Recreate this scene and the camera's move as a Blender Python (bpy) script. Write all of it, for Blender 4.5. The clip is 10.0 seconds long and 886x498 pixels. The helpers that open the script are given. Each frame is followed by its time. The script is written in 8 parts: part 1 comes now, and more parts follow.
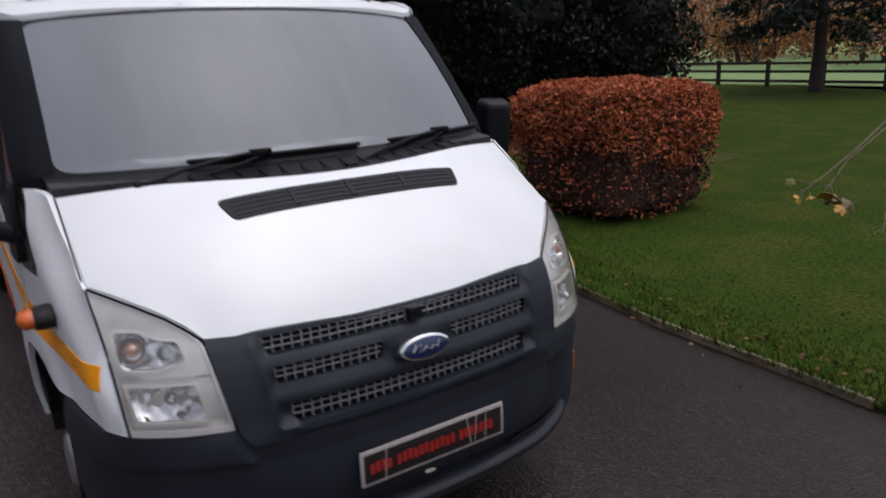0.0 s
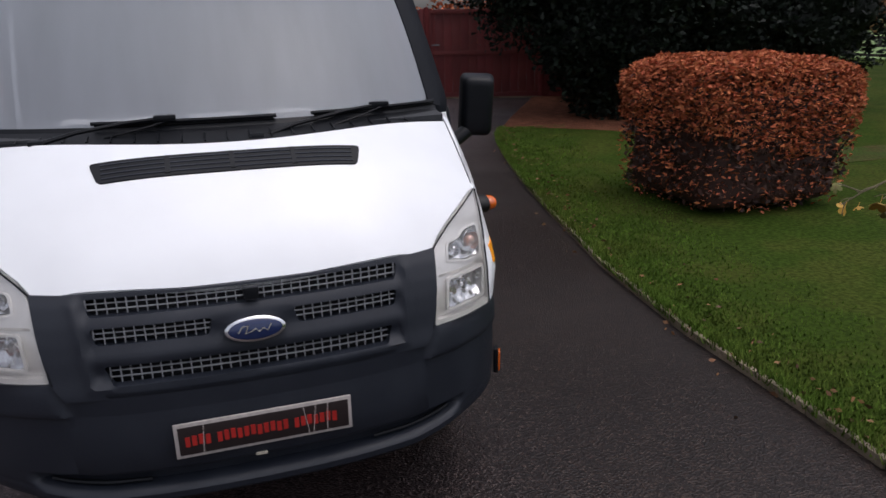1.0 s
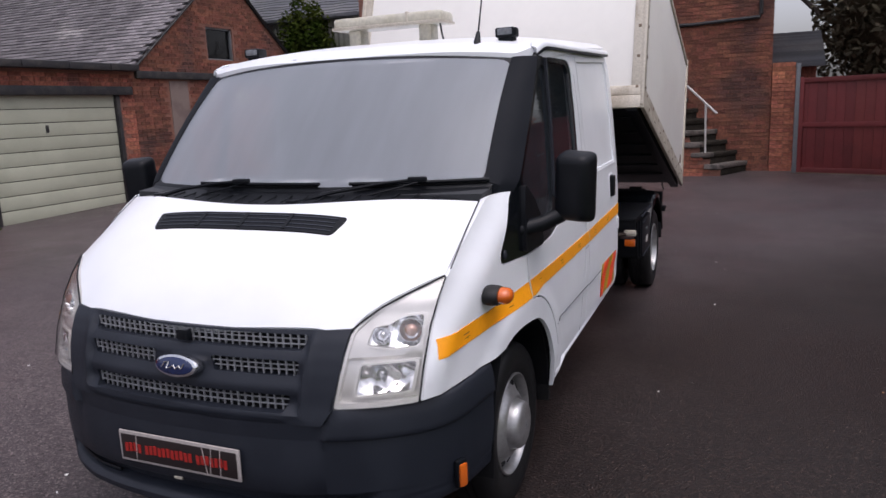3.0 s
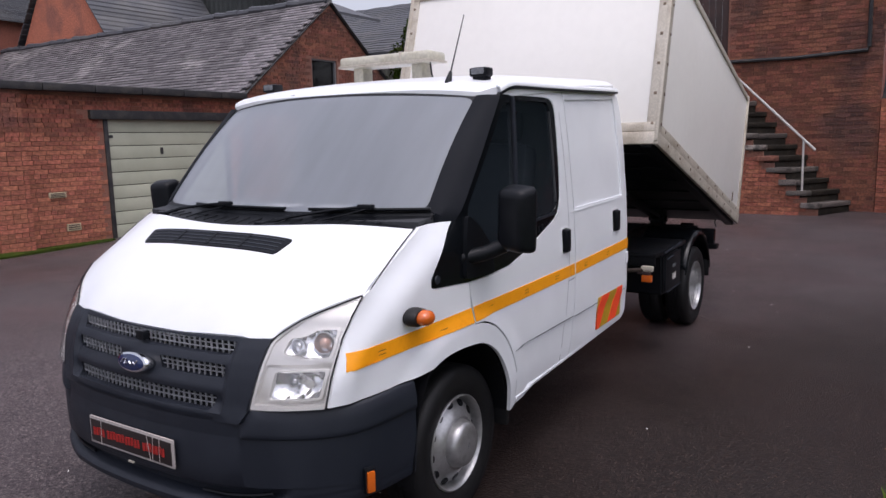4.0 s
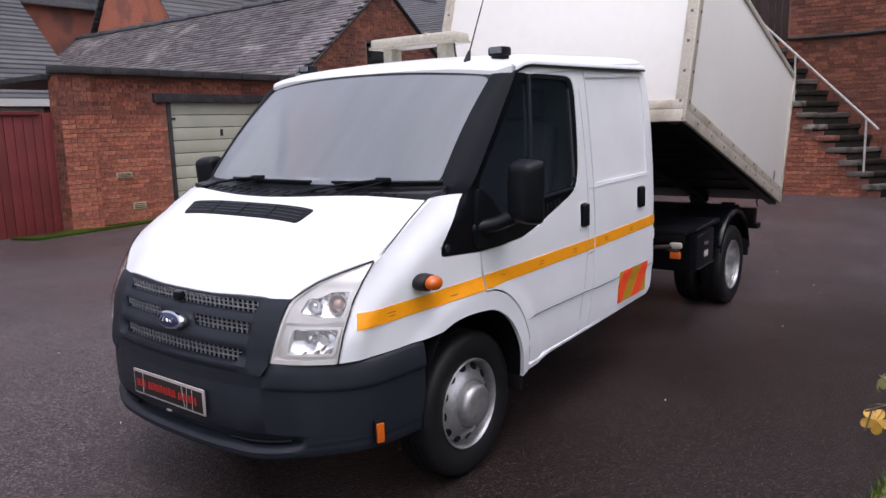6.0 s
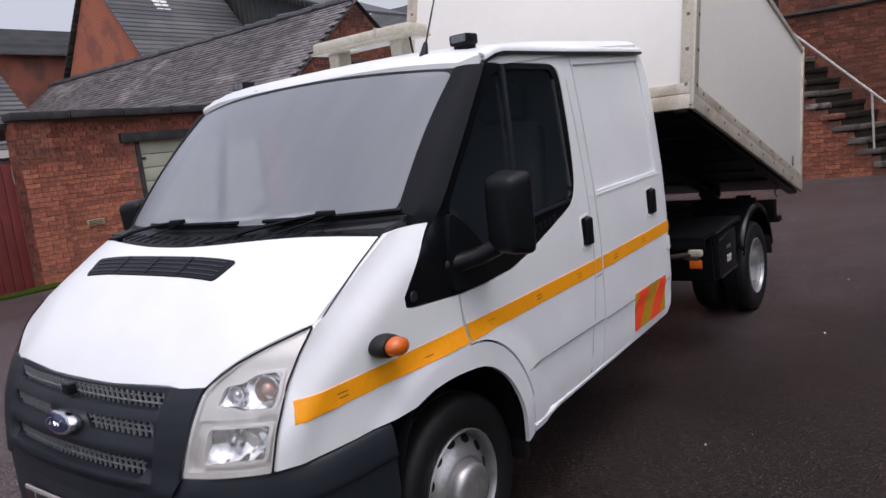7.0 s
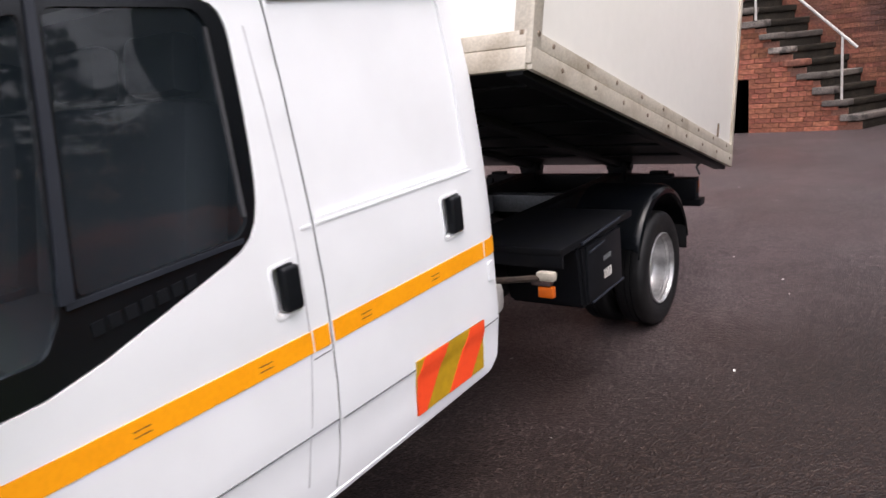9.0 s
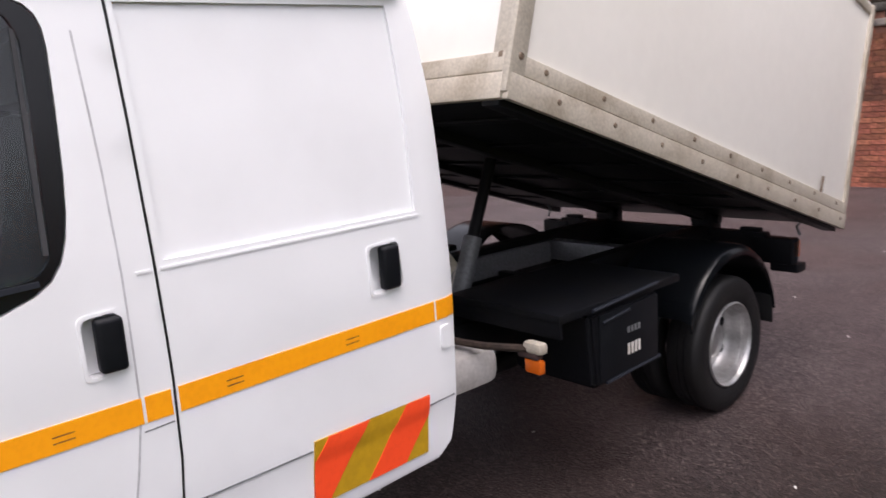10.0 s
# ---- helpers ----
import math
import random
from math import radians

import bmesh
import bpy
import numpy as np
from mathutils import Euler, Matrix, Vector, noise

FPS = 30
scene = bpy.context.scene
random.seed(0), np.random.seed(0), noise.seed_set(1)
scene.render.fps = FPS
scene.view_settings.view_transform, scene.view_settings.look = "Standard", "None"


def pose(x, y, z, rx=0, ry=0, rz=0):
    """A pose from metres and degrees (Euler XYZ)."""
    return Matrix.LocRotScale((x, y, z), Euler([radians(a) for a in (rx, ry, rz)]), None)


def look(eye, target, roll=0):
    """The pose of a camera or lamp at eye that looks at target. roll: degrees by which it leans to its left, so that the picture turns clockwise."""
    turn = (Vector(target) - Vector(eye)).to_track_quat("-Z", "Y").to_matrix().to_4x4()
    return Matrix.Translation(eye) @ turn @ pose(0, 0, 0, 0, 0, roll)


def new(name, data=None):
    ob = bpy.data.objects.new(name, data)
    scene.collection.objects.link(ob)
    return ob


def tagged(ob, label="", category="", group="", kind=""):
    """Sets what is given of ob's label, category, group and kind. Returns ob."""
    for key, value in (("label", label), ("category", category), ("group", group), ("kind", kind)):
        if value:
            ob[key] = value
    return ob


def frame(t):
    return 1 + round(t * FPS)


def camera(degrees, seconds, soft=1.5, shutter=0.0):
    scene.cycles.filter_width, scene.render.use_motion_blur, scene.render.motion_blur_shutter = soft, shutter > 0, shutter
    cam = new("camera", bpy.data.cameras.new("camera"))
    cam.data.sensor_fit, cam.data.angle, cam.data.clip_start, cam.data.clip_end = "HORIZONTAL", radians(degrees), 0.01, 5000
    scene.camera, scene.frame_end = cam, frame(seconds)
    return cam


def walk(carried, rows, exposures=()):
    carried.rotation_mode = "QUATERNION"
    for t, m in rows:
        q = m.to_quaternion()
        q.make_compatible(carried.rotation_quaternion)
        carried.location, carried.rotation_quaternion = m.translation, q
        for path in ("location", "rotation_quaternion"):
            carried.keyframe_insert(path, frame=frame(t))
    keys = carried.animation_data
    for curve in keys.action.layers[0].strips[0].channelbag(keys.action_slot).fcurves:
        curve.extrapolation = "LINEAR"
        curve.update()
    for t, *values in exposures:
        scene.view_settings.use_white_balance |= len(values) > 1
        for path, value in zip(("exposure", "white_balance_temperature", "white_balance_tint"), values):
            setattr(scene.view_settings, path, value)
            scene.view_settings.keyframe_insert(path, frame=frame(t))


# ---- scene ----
cam = camera(62.7, 10.0, soft=1.5, shutter=0.2)
PATH = [
    (0, (-1.071, -1.714, 1.702), (0.001, -0.109, 1.177), -2.3),
    (0.3, (-0.769, -1.72, 1.708), (0.274, -0.15, 1.038), 2.7),
    (0.5, (-0.595, -1.783, 1.766), (0.325, -0.103, 1.192), 0.6),
    (0.8, (-0.306, -1.92, 1.718), (0.406, -0.114, 1.237), -1.5),
    (1, (-0.094, -2.037, 1.703), (0.507, -0.226, 1.103), -1.1),
    (1.2, (0.143, -2.09, 1.714), (0.636, -0.234, 1.155), -1.5),
    (1.5, (0.354, -2.049, 1.645), (0.912, -0.202, 1.119), 1.4),
    (1.7, (0.542, -2.017, 1.652), (0.841, -0.132, 1.055), 0.8),
    (1.8, (0.637, -1.99, 1.688), (0.764, -0.094, 1.064), -0.3),
    (2, (0.827, -1.982, 1.69), (0.691, -0.06, 1.156), -3.1),
    (2.2, (1.013, -1.968, 1.691), (0.726, -0.037, 1.256), -3.7),
    (2.3, (1.093, -1.981, 1.684), (0.745, -0.068, 1.214), -3.2),
    (2.5, (1.334, -1.944, 1.708), (0.694, -0.109, 1.234), -5.5),
    (2.7, (1.519, -1.876, 1.675), (0.814, -0.049, 1.269), -4.3),
    (3.8, (2.375, -1.574, 1.658), (1.333, 0.096, 1.306), -0.8),
    (4, (2.474, -1.615, 1.667), (1.404, 0.049, 1.37), -1.3),
    (4.5, (2.668, -1.826, 1.649), (1.584, -0.17, 1.363), -0.6),
    (5, (2.817, -1.894, 1.653), (1.693, -0.267, 1.351), -0.5),
    (5.2, (2.859, -1.887, 1.663), (1.722, -0.266, 1.38), -0.8),
    (6.3, (2.632, -1.488, 1.631), (1.426, 0.065, 1.265), -1.7),
    (6.5, (2.54, -1.36, 1.646), (1.384, 0.232, 1.286), -2.9),
    (7, (2.403, -0.989, 1.608), (1.197, 0.578, 1.307), -6.7),
    (7.5, (2.318, -0.6, 1.656), (1.028, 0.888, 1.303), -6.2),
    (8, (2.163, -0.154, 1.609), (0.947, 1.375, 1.182), -4.3),
    (8.5, (2.208, 0.279, 1.602), (1.024, 1.838, 1.192), -7.5),
    (9, (2.399, 0.724, 1.644), (1.241, 2.282, 1.165), -6.0),
    (9.5, (2.469, 1.176, 1.589), (1.29, 2.72, 1.115), -2.9),
    (10, (2.611, 1.506, 1.573), (1.139, 2.81, 1.21), -3.7),
]
EXPOSURES = [(0.0, -0.34, 6350, 16), (1.0, -0.26, 6350, 16), (2.0, 0.26, 6330, 20), (2.5, 0.06, 6320, 20), (4.5, 0.18, 6250, 20), (5.0, 0.36, 6250, 20), (6.3, 0.18, 6300, 20), (7.0, 0.0, 6350, 18), (7.5, -0.19, 6320, 18), (8.0, -0.14, 6300, 18), (8.6, 0.66, 6650, 18), (9.0, 0.94, 6700, 18), (10.0, 0.74, 6700, 20)]
walk(cam, [(t, look(eye, target, roll)) for t, eye, target, roll in PATH], EXPOSURES)

# overcast daylight: a pale sky and a very wide, weak sun
SUN_UP, SUN_TURN = radians(74), radians(120)
world = bpy.data.worlds.new("overcast_sky")
scene.world = world
world.use_nodes = True
wn, wl = world.node_tree.nodes, world.node_tree.links
wn.clear()
sky = wn.new("ShaderNodeTexSky")
sky.sky_type = "NISHITA"
sky.sun_disc = False
sky.sun_elevation, sky.sun_rotation = SUN_UP, SUN_TURN
sky.air_density, sky.dust_density, sky.ozone_density = 1.0, 4.0, 1.0
pale = wn.new("ShaderNodeHueSaturation")
pale.inputs["Saturation"].default_value = 0.34
back = wn.new("ShaderNodeBackground")
back.inputs["Strength"].default_value = 0.15
wout = wn.new("ShaderNodeOutputWorld")
# an overcast sky is up to three times brighter overhead than at the horizon
where, upward, dome, cloud = wn.new("ShaderNodeTexCoord"), wn.new("ShaderNodeSeparateXYZ"), wn.new("ShaderNodeMapRange"), wn.new("ShaderNodeMix")
dome.inputs["From Min"].default_value, dome.inputs["To Min"].default_value, dome.inputs["To Max"].default_value = 0.0, 1.15, 1.5
cloud.data_type, cloud.blend_type = "RGBA", "MULTIPLY"
cloud.inputs["Factor"].default_value = 1.0
wl.new(where.outputs["Generated"], upward.inputs[0])
wl.new(upward.outputs["Z"], dome.inputs["Value"])
wl.new(dome.outputs[0], cloud.inputs["B"])
wl.new(sky.outputs[0], pale.inputs["Color"])
wl.new(pale.outputs[0], cloud.inputs["A"])
wl.new(cloud.outputs["Result"], back.inputs["Color"])
wl.new(back.outputs[0], wout.inputs["Surface"])
sun = new("sun", bpy.data.lights.new("sun", "SUN"))
sun.data.energy, sun.data.angle, sun.data.color = 0.4, radians(90), (0.97, 0.985, 1.0)
sun.matrix_world = look((20 * math.sin(SUN_TURN), 20 * math.cos(SUN_TURN), 20 * math.tan(SUN_UP)), (0, 0, 0))
# ---- materials ----


def material(name, base, rough=0.5, metal=0.0, spots=None, spot_scale=3.0, spot_amount=0.0, grain_scale=60.0,
             grain=0.0, bump=0.0, bump_scale=60.0, coat=0.0, spec=0.5, random=0.0, island=0.0, rough_var=0.0, spread=(0.45, 0.65)):
    """Principled material: a base colour, large stains towards spots, fine grain, bump, and variation from piece to piece."""
    m = bpy.data.materials.new(name)
    m.use_nodes = True
    n, l = m.node_tree.nodes, m.node_tree.links
    b = n["Principled BSDF"]
    b.inputs["Roughness"].default_value, b.inputs["Metallic"].default_value = rough, metal
    b.inputs["Coat Weight"].default_value = coat
    b.inputs["Coat Roughness"].default_value = 0.08
    b.inputs["Specular IOR Level"].default_value = spec
    place = n.new("ShaderNodeTexCoord")
    rgb = n.new("ShaderNodeRGB")
    rgb.outputs[0].default_value = (*base, 1)
    colour = rgb.outputs[0]

    def noise_tex(scale, detail=4):
        t = n.new("ShaderNodeTexNoise")
        t.inputs["Scale"].default_value, t.inputs["Detail"].default_value = scale, detail
        l.new(place.outputs["Object"], t.inputs["Vector"])
        return t.outputs["Fac"]

    def mix(a, c, fac, mode="MIX"):
        x = n.new("ShaderNodeMix")
        x.data_type, x.blend_type = "RGBA", mode
        l.new(a, x.inputs["A"])
        if isinstance(c, tuple):
            x.inputs["B"].default_value = (*c, 1)
        else:
            l.new(c, x.inputs["B"])
        if isinstance(fac, float):
            x.inputs["Factor"].default_value = fac
        else:
            l.new(fac, x.inputs["Factor"])
        return x.outputs["Result"]

    def spread_of(value, lo, hi, to_lo, to_hi):
        r = n.new("ShaderNodeMapRange")
        r.interpolation_type = "SMOOTHSTEP"
        r.inputs["From Min"].default_value, r.inputs["From Max"].default_value = lo, hi
        r.inputs["To Min"].default_value, r.inputs["To Max"].default_value = to_lo, to_hi
        l.new(value, r.inputs["Value"])
        return r.outputs["Result"]

    if spots:
        colour = mix(colour, spots, spread_of(noise_tex(spot_scale, 6), spread[0], spread[1], 0.0, spot_amount))
    for amount, kind in ((random, "object"), (island, "island")):
        if amount:
            src = n.new("ShaderNodeObjectInfo").outputs["Random"] if kind == "object" else n.new("ShaderNodeNewGeometry").outputs["Random Per Island"]
            hsv = n.new("ShaderNodeHueSaturation")
            l.new(colour, hsv.inputs["Color"])
            l.new(spread_of(src, 0, 1, 1 - amount, 1 + amount), hsv.inputs["Value"])
            wave = n.new("ShaderNodeMath")
            wave.operation = "FRACT"
            ten = n.new("ShaderNodeMath")
            ten.operation = "MULTIPLY"
            ten.inputs[1].default_value = 17.3
            l.new(src, ten.inputs[0])
            l.new(ten.outputs[0], wave.inputs[0])
            l.new(spread_of(wave.outputs[0], 0, 1, 0.5 - 0.018 * amount, 0.5 + 0.018 * amount), hsv.inputs["Hue"])
            colour = hsv.outputs[0]
    if grain:
        hsv = n.new("ShaderNodeHueSaturation")
        l.new(colour, hsv.inputs["Color"])
        l.new(spread_of(noise_tex(grain_scale, 3), 0.3, 0.7, 1 - grain, 1 + grain), hsv.inputs["Value"])
        colour = hsv.outputs[0]
    l.new(colour, b.inputs["Base Color"])
    if rough_var:
        l.new(spread_of(noise_tex(spot_scale * 1.7, 5), 0.3, 0.7, max(0.02, rough - rough_var), min(1.0, rough + rough_var)), b.inputs["Roughness"])
    if bump:
        bp = n.new("ShaderNodeBump")
        bp.inputs["Strength"].default_value, bp.inputs["Distance"].default_value = bump, 0.01
        l.new(noise_tex(bump_scale, 5), bp.inputs["Height"])
        l.new(bp.outputs[0], b.inputs["Normal"])
    return m


def glass_material(name, tint, gloss, haze, haze_colour=(0.5, 0.52, 0.55), rough=0.03, runs=0.0):
    """A pane: clear tinted glass with a sharp reflection, misted over, or on side glass given painted sky reflection,
    by the share haze; runs: how much the haze is streaked downwards.
    """
    m = bpy.data.materials.new(name)
    m.use_nodes = True
    n, l = m.node_tree.nodes, m.node_tree.links
    n.clear()
    out = n.new("ShaderNodeOutputMaterial")
    clear = n.new("ShaderNodeBsdfTransparent")
    clear.inputs[0].default_value = (*tint, 1)
    mist_sheen = n.new("ShaderNodeBsdfDiffuse")
    mist_sheen.inputs[0].default_value = (*haze_colour, 1)
    shine = n.new("ShaderNodeBsdfGlossy")
    shine.inputs["Roughness"].default_value = rough
    weight, power, fres = n.new("ShaderNodeLayerWeight"), n.new("ShaderNodeMath"), n.new("ShaderNodeMapRange")
    weight.inputs["Blend"].default_value = 0.5
    power.operation = "POWER"
    power.inputs[1].default_value = 4.5
    l.new(weight.outputs["Facing"], power.inputs[0])
    l.new(power.outputs[0], fres.inputs["Value"])
    fres.inputs["To Min"].default_value = ((gloss - 1) / (gloss + 1)) ** 2
    tex, pos, rng = n.new("ShaderNodeTexNoise"), n.new("ShaderNodeTexCoord"), n.new("ShaderNodeMapRange")
    tex.inputs["Scale"].default_value, tex.inputs["Detail"].default_value = 1.4, 1
    if runs:
        stretch = n.new("ShaderNodeMapping")
        stretch.inputs["Scale"].default_value = (6.0, 1.1, 1.1)
        l.new(pos.outputs["Object"], stretch.inputs["Vector"])
        l.new(stretch.outputs[0], tex.inputs["Vector"])
        tex.inputs["Detail"].default_value = 5
    else:
        l.new(pos.outputs["Object"], tex.inputs["Vector"])
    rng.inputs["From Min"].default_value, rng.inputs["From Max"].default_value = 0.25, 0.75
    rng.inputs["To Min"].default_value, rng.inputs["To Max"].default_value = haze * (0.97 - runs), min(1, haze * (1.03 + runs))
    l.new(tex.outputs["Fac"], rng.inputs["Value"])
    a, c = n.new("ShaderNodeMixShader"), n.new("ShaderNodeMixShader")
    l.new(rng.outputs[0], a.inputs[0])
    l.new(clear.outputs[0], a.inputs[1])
    l.new(mist_sheen.outputs[0], a.inputs[2])
    l.new(fres.outputs[0], c.inputs[0])
    l.new(a.outputs[0], c.inputs[1])
    l.new(shine.outputs[0], c.inputs[2])
    l.new(c.outputs[0], out.inputs["Surface"])
    return m


WHITE = material("white_paint", (0.80, 0.82, 0.84), 0.36, grain=0.025, grain_scale=3, coat=0.25, spots=(0.76, 0.775, 0.79), spot_scale=2.2, spot_amount=0.5)
PILLAR = material("pillar_plastic", (0.0075, 0.0088, 0.0120), 0.6, spots=(0.010, 0.0115, 0.015), spot_scale=5, spot_amount=0.5, grain=0.1, grain_scale=300, spec=0.1)
GREYTRIM = material("grey_cab_lining", (0.17, 0.175, 0.185), 0.8, spots=(0.13, 0.13, 0.14), spot_scale=2, spot_amount=0.5, grain=0.08)
PALETRIM = material("pale_cab_trim", (0.78, 0.78, 0.78), 0.7, grain=0.05)
PLASTIC = material("dark_bumper_plastic", (0.0100, 0.0130, 0.0205), 0.5, spec=0.4, spots=(0.018, 0.022, 0.031), spot_scale=5, spot_amount=0.5, grain=0.12, grain_scale=400, bump=0.15, bump_scale=700)
SURROUND = material("black_window_surround", (0.004, 0.005, 0.0065), 0.22, spec=0.35, spots=(0.007, 0.008, 0.009), spot_scale=6, spot_amount=0.4)
REDBULB = material("bulb_russet", (0.50, 0.24, 0.16), 0.12, 0.4, spots=(0.6, 0.5, 0.45), spot_scale=60, spot_amount=0.6)
GLOSSBLACK = material("black_trim", (0.005, 0.006, 0.008), 0.42, spec=0.2, spots=(0.011, 0.012, 0.015), spot_scale=8, spot_amount=0.4, grain=0.05)
RUBBER = material("black_rubber", (0.006, 0.006, 0.0068), 0.55, spec=0.35, spots=(0.009, 0.0085, 0.008), spot_scale=9, spot_amount=0.5, grain=0.2, grain_scale=90, bump=0.2, bump_scale=150)
CHASSIS = material("black_chassis_paint", (0.0042, 0.0048, 0.0066), 0.5, spec=0.2, spots=(0.007, 0.0068, 0.0068), spot_scale=7, spot_amount=0.5, grain=0.2, grain_scale=120, bump=0.1)
STEEL = material("silver_wheel_paint", (0.44, 0.44, 0.44), 0.34, 0.75, spots=(0.25, 0.24, 0.23), spot_scale=14, spot_amount=0.45, grain=0.06)
CHROME = material("chrome", (0.75, 0.76, 0.78), 0.12, 1.0, grain=0.02)
ALUMINIUM = material("dull_aluminium", (0.54, 0.49, 0.41), 0.5, 0.3, spots=(0.33, 0.275, 0.205), spot_scale=6, spot_amount=0.6, grain=0.1, grain_scale=90, rough_var=0.1)
RIVET = material("rusty_rivet", (0.20, 0.15, 0.11), 0.6, 0.5, grain=0.2)
BOXWHITE = material("box_panel_white", (0.83, 0.805, 0.755), 0.38, spots=(0.77, 0.74, 0.685), spot_scale=1.1, spot_amount=0.3, grain=0.01, grain_scale=14, rough_var=0.08)
FOLDGREY = material("grey_fold_line", (0.50, 0.51, 0.53), 0.5, spots=(0.36, 0.36, 0.37), spot_scale=5, spot_amount=0.7, grain=0.1)
TANKWHITE = material("grubby_white_plastic", (0.52, 0.50, 0.48), 0.55, spots=(0.34, 0.32, 0.30), spot_scale=6, spot_amount=0.6, grain=0.08)
ORANGE_TAPE = material("orange_reflective_tape", (1.0, 0.375, 0.004), 0.42, spots=(0.93, 0.33, 0.004), spot_scale=7, spot_amount=0.4, grain=0.03, grain_scale=60)
CHEV_RED = material("fluorescent_red", (1.0, 0.085, 0.022), 0.4, grain=0.04)
CHEV_YELLOW = material("dull_yellow_tape", (0.52, 0.30, 0.012), 0.4, grain=0.05, spots=(0.44, 0.25, 0.012), spot_scale=20, spot_amount=0.5)
AMBER = material("amber_lens", (0.60, 0.115, 0.008), 0.2, grain=0.08, grain_scale=300, coat=0.5)
MESHGREY = material("grille_mesh_grey", (0.34, 0.35, 0.37), 0.4, 0.3, grain=0.1)
DARK = material("cab_interior_grey", (0.03, 0.032, 0.036), 0.75, spots=(0.05, 0.05, 0.055), spot_scale=5, spot_amount=0.5, grain=0.1)
SEAT = material("grey_seat_cloth", (0.028, 0.031, 0.037), 0.9, grain=0.12, grain_scale=250)
DULLPAPER = material("grey_paper", (0.38, 0.38, 0.37), 0.8, grain=0.05)
PAPER = material("white_paper", (0.75, 0.75, 0.72), 0.8, grain=0.03)
LAMPHOUSE = material("lamp_reflector", (0.69, 0.67, 0.64), 0.28, 0.3, spots=(0.55, 0.54, 0.50), spot_scale=12, spot_amount=0.5, grain=0.06)
LAMPFACE = material("lamp_face_silver", (0.68, 0.66, 0.63), 0.28, 0.55, spots=(0.52, 0.50, 0.475), spot_scale=18, spot_amount=0.3, grain=0.05)
LAMPDARK = material("lamp_recess_mirror", (0.82, 0.82, 0.83), 0.10, 1.0, spots=(0.30, 0.30, 0.32), spot_scale=24, spot_amount=0.55)
BADGE_BLUE = material("badge_blue", (0.008, 0.018, 0.075), 0.2, coat=0.6, grain=0.05)
PLATE_BLACK = material("plate_black", (0.018, 0.012, 0.012), 0.35, grain=0.1)
PLATE_RED = material("plate_red", (0.38, 0.02, 0.015), 0.4, grain=0.08)
PLATE_EDGE = material("plate_surround", (0.42, 0.38, 0.36), 0.4, grain=0.1)
BEACON_GLASS = material("cream_beacon_plastic", (0.52, 0.49, 0.40), 0.3, spots=(0.42, 0.38, 0.27), spot_scale=9, spot_amount=0.6, grain=0.1, coat=0.3)
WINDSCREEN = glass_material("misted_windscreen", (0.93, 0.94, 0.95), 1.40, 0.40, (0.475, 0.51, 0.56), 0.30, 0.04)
CLEAR = glass_material("clear_inner_face", (1, 1, 1), 1.0, 0.0, (0.5, 0.5, 0.5), 0.05)
# bluish haze colour stands in for the sky reflected in the side glass
SIDEGLASS = glass_material("dark_side_glass", (0.72, 0.78, 0.80), 1.55, 0.07, (0.095, 0.135, 0.17), 0.02)
LENS = glass_material("lamp_lens", (0.97, 0.97, 0.97), 1.45, 0.05, (0.80, 0.80, 0.79), 0.04)
PANE = glass_material("window_pane", (0.15, 0.17, 0.2), 1.5, 0.05, (0.1, 0.1, 0.1), 0.03)


